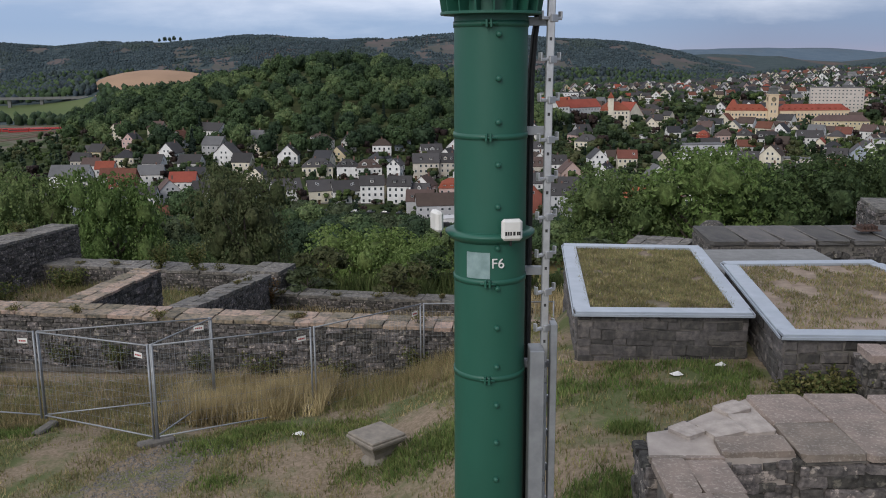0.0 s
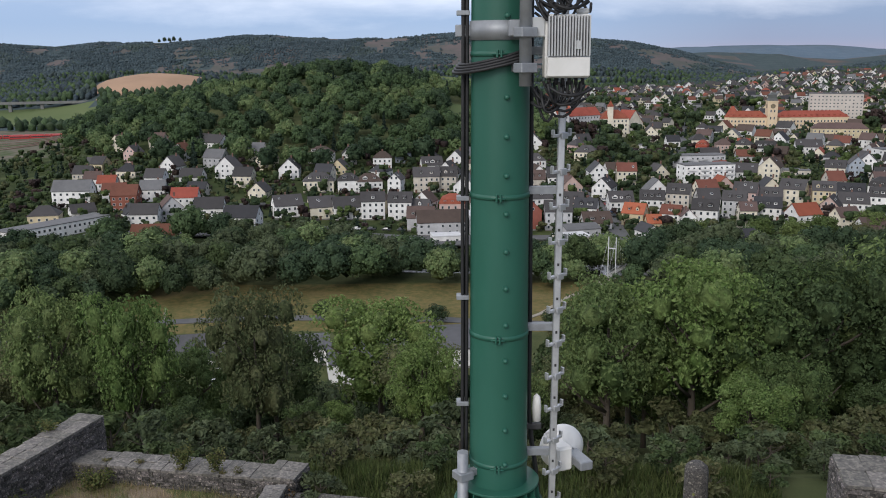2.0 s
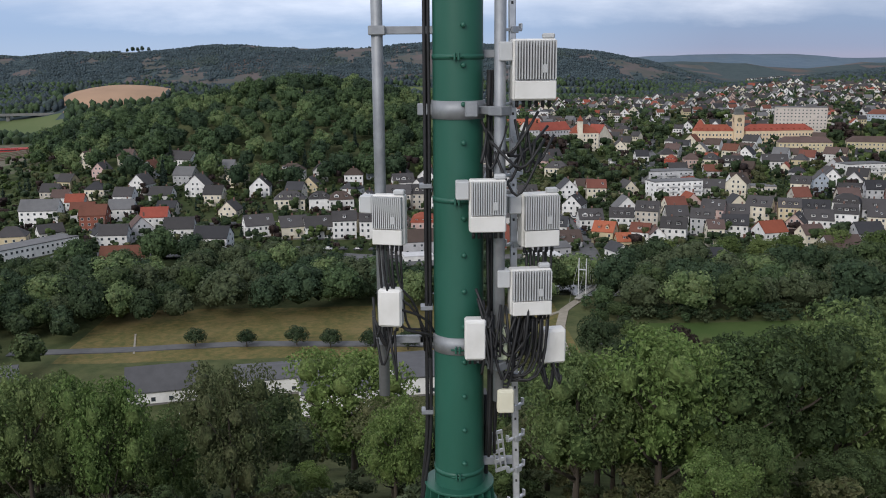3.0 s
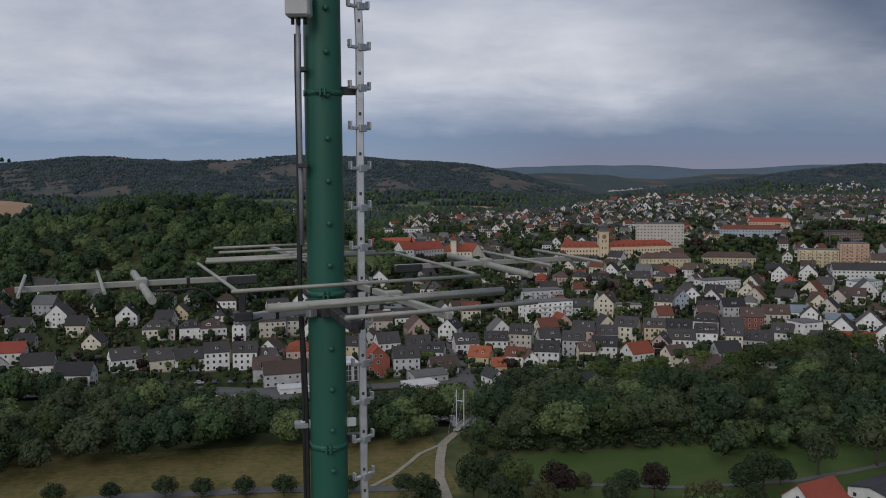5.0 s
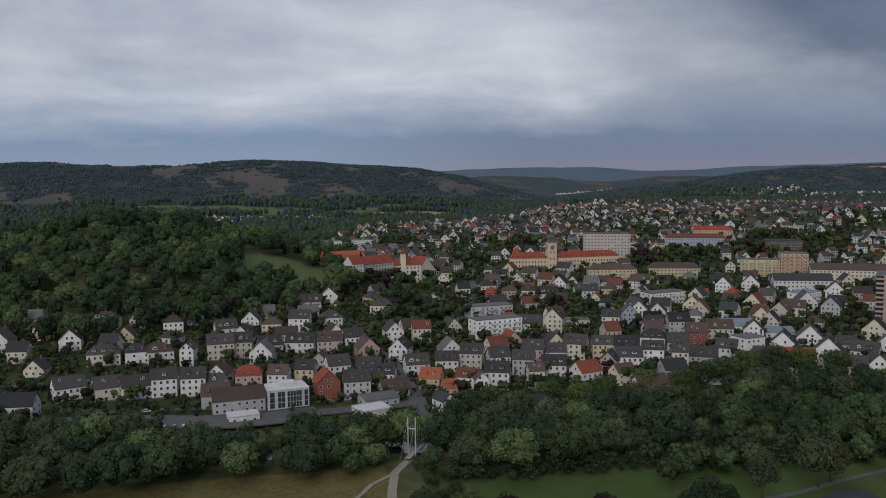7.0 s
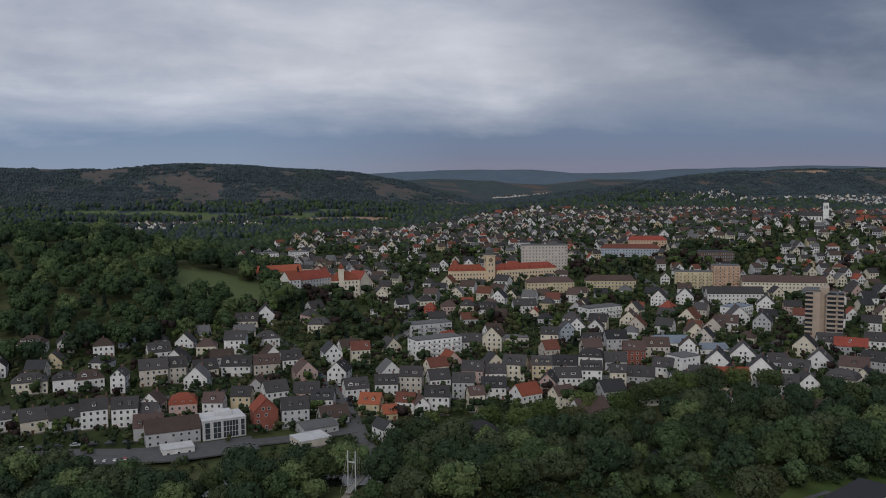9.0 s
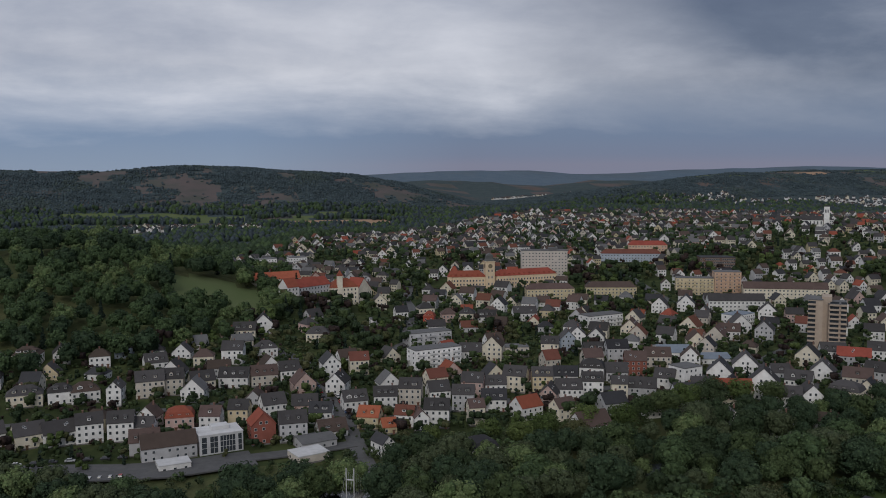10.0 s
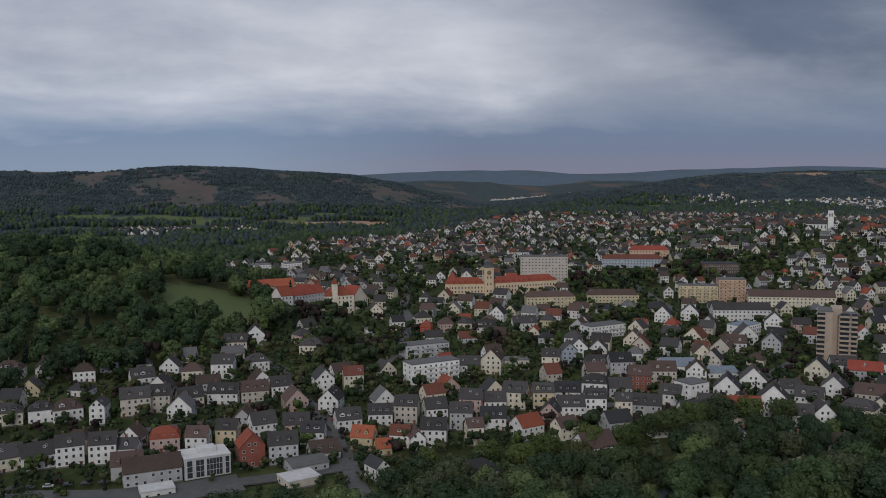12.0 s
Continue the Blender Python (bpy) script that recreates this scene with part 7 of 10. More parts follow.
def house(x, y, rz, w, d, storeys, kind, wallc, roofc, seed, group, name="house", extra="", windows=True, category="house", eave=None, gap=2.7, balconies=0, win=(1.2, 1.5), z=None):
    rng = random.Random(seed)
    z = min(ground_z(x, y), ground_z(x - w / 3, y - d / 2), ground_z(x + w / 3, y - d / 2)) + 0.2 if z is None else z
    words = ["one", "two", "three", "four", "five", "six", "seven", "eight", "nine", "ten", "eleven", "twelve", "thirteen"]
    label = extra or "%s-storey %s house with a %s %s roof" % (words[storeys - 1], {"brick": "red brick", "brown": "brown clad"}.get(wallc, wallc), SHAPE_WORD[kind], ROOF_WORD[roofc])
    t = thing(name, label, category, (x, y, z), rz, group)
    TAKEN.append((x, y, max(w, d) * 0.55))
    wm, rm = WALLS[wallc], ROOFS[roofc]
    eave = eave or 0.7 + storeys * STOREY
    bw, br = Build(), Build()
    top = shell(bw, br, w, d, eave, kind)
    bw.slot = 1
    for c, s in (((0, -d / 2 - 0.02, -0.6), (w + 0.04, 0.04, 2.3)), ((w / 2 + 0.02, 0, -0.6), (0.04, d, 2.3)), ((-w / 2 - 0.02, 0, -0.6), (0.04, d, 2.3))):
        bw.box(c, s)
    spots = window_spots(w, d, storeys, kind, rng, True, gap)
    for wx, wy, wz, a in spots:
        if a:
            flush_window(bw, wx, wy, wz, a, *win, (2, 3))
    spots = [p for p in spots if not p[3]]
    made("wall", bw, [wm, plinth_grey, frame_white, pane_glass], t)
    made("roof", br, rm, t)
    door = rng.randrange(max(2, int(w / gap)))
    for k, (wx, wy, wz, a) in enumerate(spots):
        if k == door and windows:
            q = Build()
            q.box((wx, wy - 0.04, 0.75), (1.1, 0.12, 2.1))
            q.box((wx, wy - 0.35, 1.95), (1.6, 0.7, 0.12))
            made("door", q, mat("house_door", (0.16, 0.09, 0.055), scale=2, rough=0.6, vary=0.4), t)
            continue
        if rng.random() < 0.06:
            continue
        add_window(t, wx, wy, wz, a, *win)
    for k in range(balconies):
        for s in range(1, storeys):
            q = Build()
            bx = -w / 2 + w * (k + 0.5) / balconies
            q.box((bx, -d / 2 - 0.65, 0.6 + s * STOREY), (w / balconies * 0.6, 1.3, 0.16))
            for cx, sx, cy, sy in ((bx, w / balconies * 0.6, -d / 2 - 1.26, 0.08), (bx - w / balconies * 0.3 + 0.04, 0.08, -d / 2 - 0.65, 1.14), (bx + w / balconies * 0.3 - 0.04, 0.08, -d / 2 - 0.65, 1.14)):
                q.box((cx, cy, 1.15 + s * STOREY), (sx, sy, 0.94))
            made("balcony", q, wm, t)
    if kind in "eghm" and windows:
        cx = rng.uniform(-0.3, 0.3) * w
        if kind == "g":
            chimney(t, rng.choice((-1, 1)) * 0.7, rng.uniform(-0.1, 0.3) * d, top(0.7, 0) + 0.5)
        else:
            chimney(t, cx, 0.5, top(cx, 0.6) + 0.45)
        pick = rng.random()
        if kind in "eh" and pick < 0.7:
            n = rng.choice((1, 2, 2, 3)) if w > 10 else 1
            for k in range(n):
                dx = (k - (n - 1) / 2) * w / (n + 0.6)
                dy = -d / 2 + d * 0.12
                if kind == "h" and abs(dx) > w / 2 - d * 0.3:
                    continue
                dormer(t, dx, dy, top(dx, dy) - 0.1, 0, rm, wm if rng.random() < 0.4 else rm, rng.choice((1.5, 1.8, 2.6)), rng.random() < 0.3)
        elif kind == "m":
            for k in range(3):
                dormer(t, (k - 1) * w / 3.6, -d / 2 + 0.35, eave + 0.45, 0, rm, wm, 1.5)
        elif kind in "eg":
            for k in range(2):
                q = Build()
                px, py = (rng.uniform(-0.35, 0.35) * w, -d * rng.uniform(0.15, 0.33)) if kind == "e" else (w * 0.22, rng.uniform(-0.3, 0.3) * d)
                sl = math.atan(0.86 if kind == "e" else 0.98)
                rot = Euler((sl, 0, 0)).to_matrix() if kind == "e" else Euler((0, sl, 0)).to_matrix()
                q.box((px, py, top(px, py) + 0.05), (0.9, 1.2, 0.12), m=rot)
                q.slot = 1
                q.box((px, py, top(px, py) + 0.1), (0.7, 1.0, 0.06), m=rot)
                made("skylight", q, [frame_white, pane_glass], t)
    return t


def slim_house(x, y, rz, w, d, storeys, kind, wallc, roofc, seed, group):
    """A house further off: a wall mesh with its windows let in, and a roof with its chimney."""
    rng = random.Random(seed)
    z = min(ground_z(x, y), ground_z(x - w / 3, y - d / 2), ground_z(x + w / 3, y - d / 2)) + 0.2
    t = thing("house", "%s house with a %s %s roof" % ({"brick": "red brick", "brown": "brown clad"}.get(wallc, wallc), SHAPE_WORD[kind], ROOF_WORD[roofc]), "house", (x, y, z), rz, group)
    TAKEN.append((x, y, max(w, d) * 0.55))
    bw, br = Build(), Build()
    top = shell(bw, br, w, d, 0.7 + storeys * STOREY, kind)
    for wx, wy, wz, a in window_spots(w, d, storeys, kind, rng):
        flush_window(bw, wx, wy, wz, a)
    made("wall", bw, [WALLS[wallc], frame_white, pane_glass], t)
    br.slot = 1
    if kind != "f":
        br.box((w * 0.2, 0.5, top(0, 0.5) + 0.4), (0.75, 0.6, 2.0))
    made("roof", br, [ROOFS[roofc], chimney_brick], t)
    return t


HOUSES = {}
HOUSES["river_street"] = [
    (-60.4, 431.1, 18, 13.0, 10.5, 2, "e", "cream", "slate"),
    (-48.2, 431.0, 17, 13.5, 10.5, 2, "e", "white", "slate"),
    (-35.1, 431.9, 6, 11.5, 9.3, 3, "e", "white", "slate"),
    (-21.3, 431.3, -4, 11.4, 9.9, 3, "e", "white", "slate"),
    (-11.2, 431.2, -12, 8.9, 8.4, 2, "e", "white", "slate"),
    (-10.9, 413.0, -2, 12.6, 10.5, 2, "e", "grey", "brown"),
    (4.5, 440.9, -3, 13.0, 10.5, 2, "m", "pink", "red"),
    (18.7, 431.6, -17, 9.6, 9.0, 3, "e", "white", "brown"),
    (32.2, 438.0, -18, 9.5, 9.0, 3, "e", "yellow", "slate"),
    (48.3, 443.0, 10, 11.4, 10.5, 3, "e", "white", "slate"),
    (54.1, 413.3, -2, 12.6, 10.5, 3, "e", "grey", "slate"),
    (71.0, 433.8, -18, 10.9, 9.6, 2, "e", "white", "dark"),
    (64.8, 445.9, -10, 12.6, 10.3, 2, "e", "pink", "slate"),
    (72.2, 413.9, 5, 13.3, 10.5, 1, "e", "white", "brown"),
    (89.7, 445.5, 1, 12.1, 10.5, 2, "e", "white", "slate"),
    (-78.0, 434.6, 22, 13.9, 10.5, 2, "e", "white", "slate"),
]
HOUSES["garden_street"] = [
    (-69.1, 486.9, 5, 16.6, 10.5, 2, "h", "cream", "slate"),
    (-52.6, 488.1, 6, 12.1, 9.7, 2, "h", "white", "slate"),
    (-41.3, 488.6, 11, 13.7, 10.5, 2, "h", "white", "brown"),
    (-25.9, 482.9, -11, 7.3, 10.9, 3, "g", "white", "slate"),
    (-9.7, 492.1, 3, 14.3, 10.5, 3, "e", "beige", "slate"),
    (1.7, 494.7, -7, 12.0, 10.5, 3, "e", "beige", "slate"),
    (16.8, 497.8, 10, 12.8, 10.5, 2, "e", "cream", "slate"),
    (34.8, 501.5, -18, 16.0, 10.5, 2, "e", "white", "slate"),
    (50.3, 501.3, 0, 14.4, 10.5, 2, "e", "beige", "brown"),
    (64.3, 504.2, 5, 11.2, 10.3, 2, "e", "white", "slate"),
    (-89.4, 514.1, 2, 11.5, 12.5, 2, "g", "white", "slate"),
    (68.6, 478.8, 5, 11.6, 12.5, 2, "g", "pink", "brown"),
    (87.1, 500.4, 2, 10.1, 12.5, 3, "g", "white", "dark"),
    (87.0, 474.9, -26, 10.5, 12.5, 2, "g", "white", "slate"),
    (104.3, 503.5, -5, 10.8, 9.4, 3, "e", "cream", "brownred"),
]
HOUSES["hill_street"] = [
    (-75.1, 547.4, -8, 14.6, 10.5, 2, "h", "white", "brown"),
    (-57.9, 547.3, 6, 9.0, 10.3, 2, "g", "white", "slate"),
    (-37.1, 541.0, 2, 11.3, 9.3, 2, "h", "white", "brown"),
    (-24.4, 554.7, -7, 10.0, 8.9, 2, "h", "blue", "slate"),
    (-6.1, 557.6, -5, 8.1, 8.0, 1, "h", "white", "slate"),
    (-7.2, 530.6, 11, 12.3, 10.5, 2, "e", "white", "slate"),
    (20.0, 538.9, -8, 11.4, 9.8, 2, "h", "cream", "brown"),
    (37.1, 543.3, -15, 12.4, 10.5, 3, "e", "white", "slate"),
    (56.8, 552.4, 1, 13.3, 10.5, 2, "h", "white", "slate"),
    (61.7, 609.7, -7, 14.2, 12.5, 2, "g", "white", "slate"),
    (37.6, 597.9, 6, 10.4, 9.3, 1, "e", "pink", "brownred"),
    (48.4, 596.6, -13, 14.5, 10.5, 2, "e", "cream", "slate"),
    (93.9, 581.1, -15, 15.0, 10.5, 2, "h", "cream", "slate"),
    (140.3, 622.9, -3, 5.5, 8.0, 2, "f", "white", "grey"),
    (-91.8, 544.6, 10, 9.7, 8.0, 2, "h", "white", "slate"),
]
HOUSES["mill_street"] = [
    (106.7, 448.2, -13, 12.0, 9.6, 2, "e", "white", "slate"),
    (120.5, 448.4, -23, 11.5, 10.1, 3, "e", "beige", "slate"),
    (92.4, 420.4, -28, 10.3, 9.9, 2, "e", "yellow", "orange"),
    (98.9, 410.5, 0, 6.8, 8.0, 1, "e", "yellow", "orange"),
    (109.4, 417.8, -28, 9.2, 8.6, 2, "e", "white", "brownred"),
    (115.0, 411.4, -5, 6.9, 9.7, 2, "g", "white", "brown"),
    (124.0, 412.9, -21, 12.0, 10.1, 3, "e", "white", "slate"),
    (135.1, 448.6, -2, 11.1, 10.5, 2, "e", "white", "slate"),
    (143.7, 431.4, -22, 11.1, 9.3, 3, "e", "grey", "slate"),
    (142.7, 409.9, -5, 7.6, 8.0, 3, "e", "cream", "brown"),
    (158.8, 427.6, -19, 12.5, 10.2, 2, "e", "white", "dark"),
    (189.2, 426.4, -32, 9.1, 12.2, 2, "g", "pink", "slate"),
    (201.9, 430.6, -18, 13.6, 10.5, 2, "e", "white", "slate"),
    (215.6, 430.2, -21, 10.8, 9.3, 3, "e", "white", "slate"),
    (226.8, 421.3, -23, 8.4, 8.0, 3, "e", "cream", "slate"),
    (239.6, 421.5, -31, 16.4, 10.5, 2, "e", "grey", "slate"),
]
HOUSES["terrace_row"] = [
    (155.1, 449.3, -28, 11.4, 10.1, 3, "e", "pink", "slate"),
    (167.8, 449.7, -16, 11.2, 9.5, 2, "e", "white", "slate"),
    (180.6, 452.0, -34, 12.4, 10.5, 3, "e", "cream", "slate"),
    (193.7, 446.9, -17, 10.9, 9.4, 3, "e", "yellow", "slate"),
    (210.2, 452.3, -21, 13.2, 10.5, 2, "e", "white", "dark"),
    (226.6, 452.2, -31, 13.4, 10.5, 3, "m", "white", "slate"),
    (240.4, 450.5, -19, 12.1, 10.5, 2, "e", "grey", "slate"),
    (192.3, 518.5, -30, 12.2, 12.5, 3, "g", "cream", "brown"),
    (177.9, 520.0, -22, 13.6, 10.5, 2, "e", "white", "slate"),
    (209.0, 522.9, -12, 14.9, 10.5, 2, "f", "beige", "grey"),
    (228.5, 514.0, -28, 10.8, 9.1, 3, "e", "cream", "slate"),
    (245.4, 525.0, -18, 9.3, 12.1, 3, "g", "blue", "slate"),
    (254.6, 530.5, -22, 11.1, 12.5, 3, "g", "white", "slate"),
    (252.1, 500.0, -13, 14.3, 10.5, 2, "e", "grey", "slate"),
    (261.8, 490.2, -13, 13.0, 10.5, 3, "e", "grey", "dark"),
    (257.7, 459.8, -22, 12.2, 10.5, 3, "e", "brick", "brown"),
]
HOUSES["upper_row"] = [
    (274.3, 463.7, -21, 14.9, 10.5, 3, "e", "beige", "brown"),
    (260.7, 431.2, -42, 11.2, 10.2, 2, "e", "white", "slate"),
    (270.1, 410.1, -27, 11.7, 10.2, 2, "e", "yellow", "slate"),
    (276.3, 393.1, -24, 18.6, 10.5, 3, "e", "cream", "red"),
    (295.7, 432.1, -38, 13.6, 12.5, 2, "g", "white", "dark"),
    (318.4, 440.8, -34, 14.0, 12.5, 2, "g", "white", "slate"),
    (298.4, 396.8, -38, 15.5, 12.5, 3, "g", "white", "slate"),
    (325.1, 419.0, -23, 9.9, 9.4, 2, "e", "grey", "slate"),
    (324.0, 401.3, -45, 13.8, 10.5, 2, "e", "white", "slate"),
    (347.0, 410.3, -44, 12.9, 12.5, 2, "g", "white", "slate"),
    (329.8, 372.4, -58, 15.3, 10.5, 3, "m", "cream", "slate"),
    (355.1, 392.9, -45, 14.6, 10.5, 2, "e", "beige", "brown"),
    (300.4, 381.5, -34, 14.7, 10.5, 2, "e", "white", "slate"),
    (312.6, 378.6, -26, 11.6, 12.5, 2, "g", "white", "slate"),
    (379.4, 532.6, -22, 14.1, 12.5, 2, "g", "white", "slate"),
    (376.2, 500.1, -43, 11.5, 12.5, 3, "g", "grey", "slate"),
]
HOUSES["park_row"] = [
    (188.4, 657.5, -0, 12.0, 10.5, 2, "h", "cream", "slate"),
    (181.8, 623.6, -26, 7.8, 8.0, 2, "m", "red", "red"),
    (199.1, 632.3, -7, 11.0, 10.0, 2, "h", "pink", "brown"),
    (213.2, 631.0, -30, 11.8, 10.5, 2, "h", "cream", "slate"),
    (223.9, 617.0, -23, 13.1, 10.5, 2, "e", "white", "slate"),
    (223.1, 593.3, -34, 14.1, 10.5, 2, "e", "brown", "brown"),
    (255.6, 622.7, -11, 17.4, 10.5, 2, "e", "white", "slate"),
    (324.0, 500.4, -23, 11.2, 12.5, 2, "g", "cream", "brown"),
    (343.3, 505.9, -46, 13.3, 12.5, 2, "g", "beige", "brown"),
    (359.6, 515.4, -34, 13.7, 10.5, 2, "e", "white", "brown"),
    (303.7, 547.8, -37, 12.3, 12.5, 2, "g", "cream", "brown"),
    (387.6, 432.4, -42, 18.2, 10.5, 2, "e", "grey", "red"),
    (414.4, 435.8, -42, 20.5, 10.5, 2, "e", "white", "slate"),
    (376.0, 396.2, -56, 19.1, 10.5, 2, "e", "grey", "slate"),
    (385.8, 448.3, -29, 14.4, 10.5, 2, "e", "white", "slate"),
]
GROUP = {"river_street": "houses along the river street", "garden_street": "houses on the garden street", "hill_street": "houses below the wooded hill", "mill_street": "houses on the mill street", "terrace_row": "houses on the terrace street", "upper_row": "houses on the upper street", "park_row": "houses beside the park"}
k = 0
for street, rows in HOUSES.items():
    for row in rows:
        k += 1
        house(*row, 100 + k, GROUP[street])


# ---- larger buildings ----
def between(a, b, d):
    """Centre, turn and length of a building whose front runs from a to b."""
    dx, dy = b[0] - a[0], b[1] - a[1]
    L, r = math.hypot(dx, dy), math.atan2(dy, dx)
    return (a[0] + b[0]) / 2 - math.sin(r) * d / 2, (a[1] + b[1]) / 2 + math.cos(r) * d / 2, math.degrees(r), L


def block(name, a, b, d, storeys, kind, wallc, roofc, label, seed=1, gap=2.9, balconies=0, win=(1.3, 1.35), category="building", eave=None):
    x, y, r, L = between(a, b, d)
    return house(x, y, r, L, d, storeys, kind, wallc, roofc, seed, "", name, label, False, category, eave, gap, balconies, win)


block("apartment_building", (138, 502), (168, 508), 12, 4, "f", "white", "grey", "long white four-storey flats with balconies and a grey roof", 2, 3.3, 4)
block("apartment_building", (150, 561), (180, 565), 12, 3, "f", "grey", "grey", "long grey flats with a shallow grey roof", 3, 3.3, 3)
block("office_building", (266, 421), (279, 424), 12, 4, "f", "white", "grey", "white four-storey office block with a flat grey roof", 4)
block("apartment_building", (288, 579), (318, 585), 13, 3, "f", "white", "grey", "modern white stepped flats with flat roofs", 5, 3.0, 4)
block("apartment_building", (384, 541), (404, 549), 13, 3, "f", "white", "bluegrey", "modern white flats with a grey attic storey", 6, 2.6, 3)
block("terraced_flats", (84, 886), (104, 888), 14, 4, "f", "white", "grey", "terraced flats with long white balcony bands", 7, 2.8, 1)
block("terraced_flats", (117, 889), (134, 891), 14, 4, "f", "white", "grey", "terraced flats with long white balcony bands", 8, 2.8, 1)
block("hall", (284, 476), (303, 470), 24, 2, "l", "white", "bluegrey", "white hall with a shallow blue-grey metal roof", 9, 4)
block("hall", (305, 464), (322, 459), 18, 1, "l", "white", "bluegrey", "low white hall with a blue-grey metal roof", 10, 4)
block("apartment_building", (290, 700), (330, 692), 11, 3, "h", "yellow", "brown", "long yellow flats with a brown hipped roof", 11, 3)
block("apartment_building", (340, 690), (380, 676), 11, 3, "h", "yellow", "brown", "long yellow flats with a brown hipped roof", 12, 3)
block("apartment_building", (460, 640), (520, 610), 11, 3, "e", "cream", "brown", "long cream flats with a dark brown roof", 13, 3)
block("apartment_building", (400, 600), (440, 585), 11, 3, "e", "white", "slate", "long white flats with a slate roof", 14, 3)
block("apartment_building", (432, 842), (488, 818), 11, 3, "h", "blue", "brownred", "long pale blue flats with a red-brown roof", 15, 3)
block("apartment_building", (480, 872), (518, 856), 11, 3, "h", "orange", "red", "long orange flats with a bright red roof", 16, 3)
# the coloured block and its tower
block("apartment_building", (418, 676), (446, 662), 12, 5, "f", "yellow", "grey", "yellow and red five-storey flats with balconies", 17, 3, 5)
block("apartment_tower", (446, 661), (466, 652), 14, 7, "f", "orange", "grey", "orange-beige seven-storey apartment tower with balconies", 18, 3.2, 4)
block("office_building", (482, 738), (512, 726), 18, 5, "f", "brown", "dark", "dark bronze stepped office building", 19, 2.0, 0, (1.8, 1.5))


def tower_block():
    """Beige high-rise with curved balcony stacks and a dark recessed core."""
    x, y = 394, 464
    t = thing("tower_block", "beige twelve-storey concrete tower block with stacked balconies", "building", (x, y, -60), -40)
    TAKEN.append((x, y, 17))
    n, w, d = 12, 23.0, 17.0
    conc = mat("beige_concrete", (0.47, 0.38, 0.3), (0.41, 0.33, 0.265), scale=0.3, rough=0.9, stain=(0.22, 0.19, 0.16), stain_scale=0.1)
    q = Build()
    q.box((-w * 0.28, 0, n * 1.44 - 1), (w * 0.36, d, n * 2.88 + 4))
    q.box((w * 0.27, 0.6, n * 1.44 - 2.2), (w * 0.44, d, n * 2.88 + 1.6))
    q.box((0, 1.5, n * 1.44 + 0.4), (w * 0.25, d * 0.8, n * 2.88 + 5))
    made("wall", q, conc, t)
    q = Build()
    q.box((-w * 0.28, 0, n * 2.88 + 1.3), (w * 0.38, d + 0.5, 0.6))
    q.box((w * 0.27, 0.6, n * 2.88 - 1.1), (w * 0.46, d + 0.5, 0.6))
    made("roof", q, ROOFS["grey"], t)
    for s in range(n):
        z = 1.2 + s * 2.85
        for cx, ww, cy in ((-w * 0.37, w * 0.2, -d / 2), (w * 0.19, w * 0.24, -d / 2 + 0.6), (w * 0.42, w * 0.15, -d / 2 + 0.6)):
            q = Build()
            q.box((cx, cy - 0.75, z), (ww, 1.5, 0.18))
            q.box((cx, cy - 1.46, z + 0.55), (ww, 0.08, 1.0))
            made("balcony", q, conc, t)
            q = Build()
            q.box((cx, cy - 0.03, z + 1.4), (ww * 0.92, 0.08, 2.0))
            made("window", q, pane_glass, t)
        for cy in (-0.25, 0.05, 0.3):
            add_window(t, w * 0.49 + 0.02, cy * d, z + 0.4, 90, 1.6, 1.4)
            add_window(t, -w * 0.46 - 0.02, cy * d, z + 0.4, -90, 1.6, 1.4)


tower_block()


def slab_block():
    """Broad grey hospital-like slab with a grid of windows."""
    x, y, r, L = between((329, 808), (371, 794), 14)
    z = -50
    t = thing("slab_block", "broad pale grey eight-storey slab block with rows of windows", "building", (x, y, z), r)
    TAKEN.extend([(x, y, 22), (x - 10, y + 4, 18), (x + 10, y - 4, 18)])
    conc = mat("pale_concrete", (0.56, 0.51, 0.46), (0.5, 0.455, 0.41), scale=0.2, rough=0.9, stain=(0.3, 0.28, 0.26), stain_scale=0.08)
    q = Build()
    q.box((0, 0, 11), (L, 14, 32))
    made("wall", q, conc, t)
    q = Build()
    q.box((0, 0, 27.2), (L + 0.5, 14.5, 0.5))
    q.box((L * 0.2, 2, 28.4), (9, 6, 2.2))
    made("roof", q, ROOFS["grey"], t)
    for s in range(8):
        for k in range(14):
            if (k * 5 + s * 3) % 13:
                add_window(t, -L / 2 + L * (k + 0.5) / 14, -7, 3.0 + s * 3.0, 0, 1.45, 1.15)


slab_block()


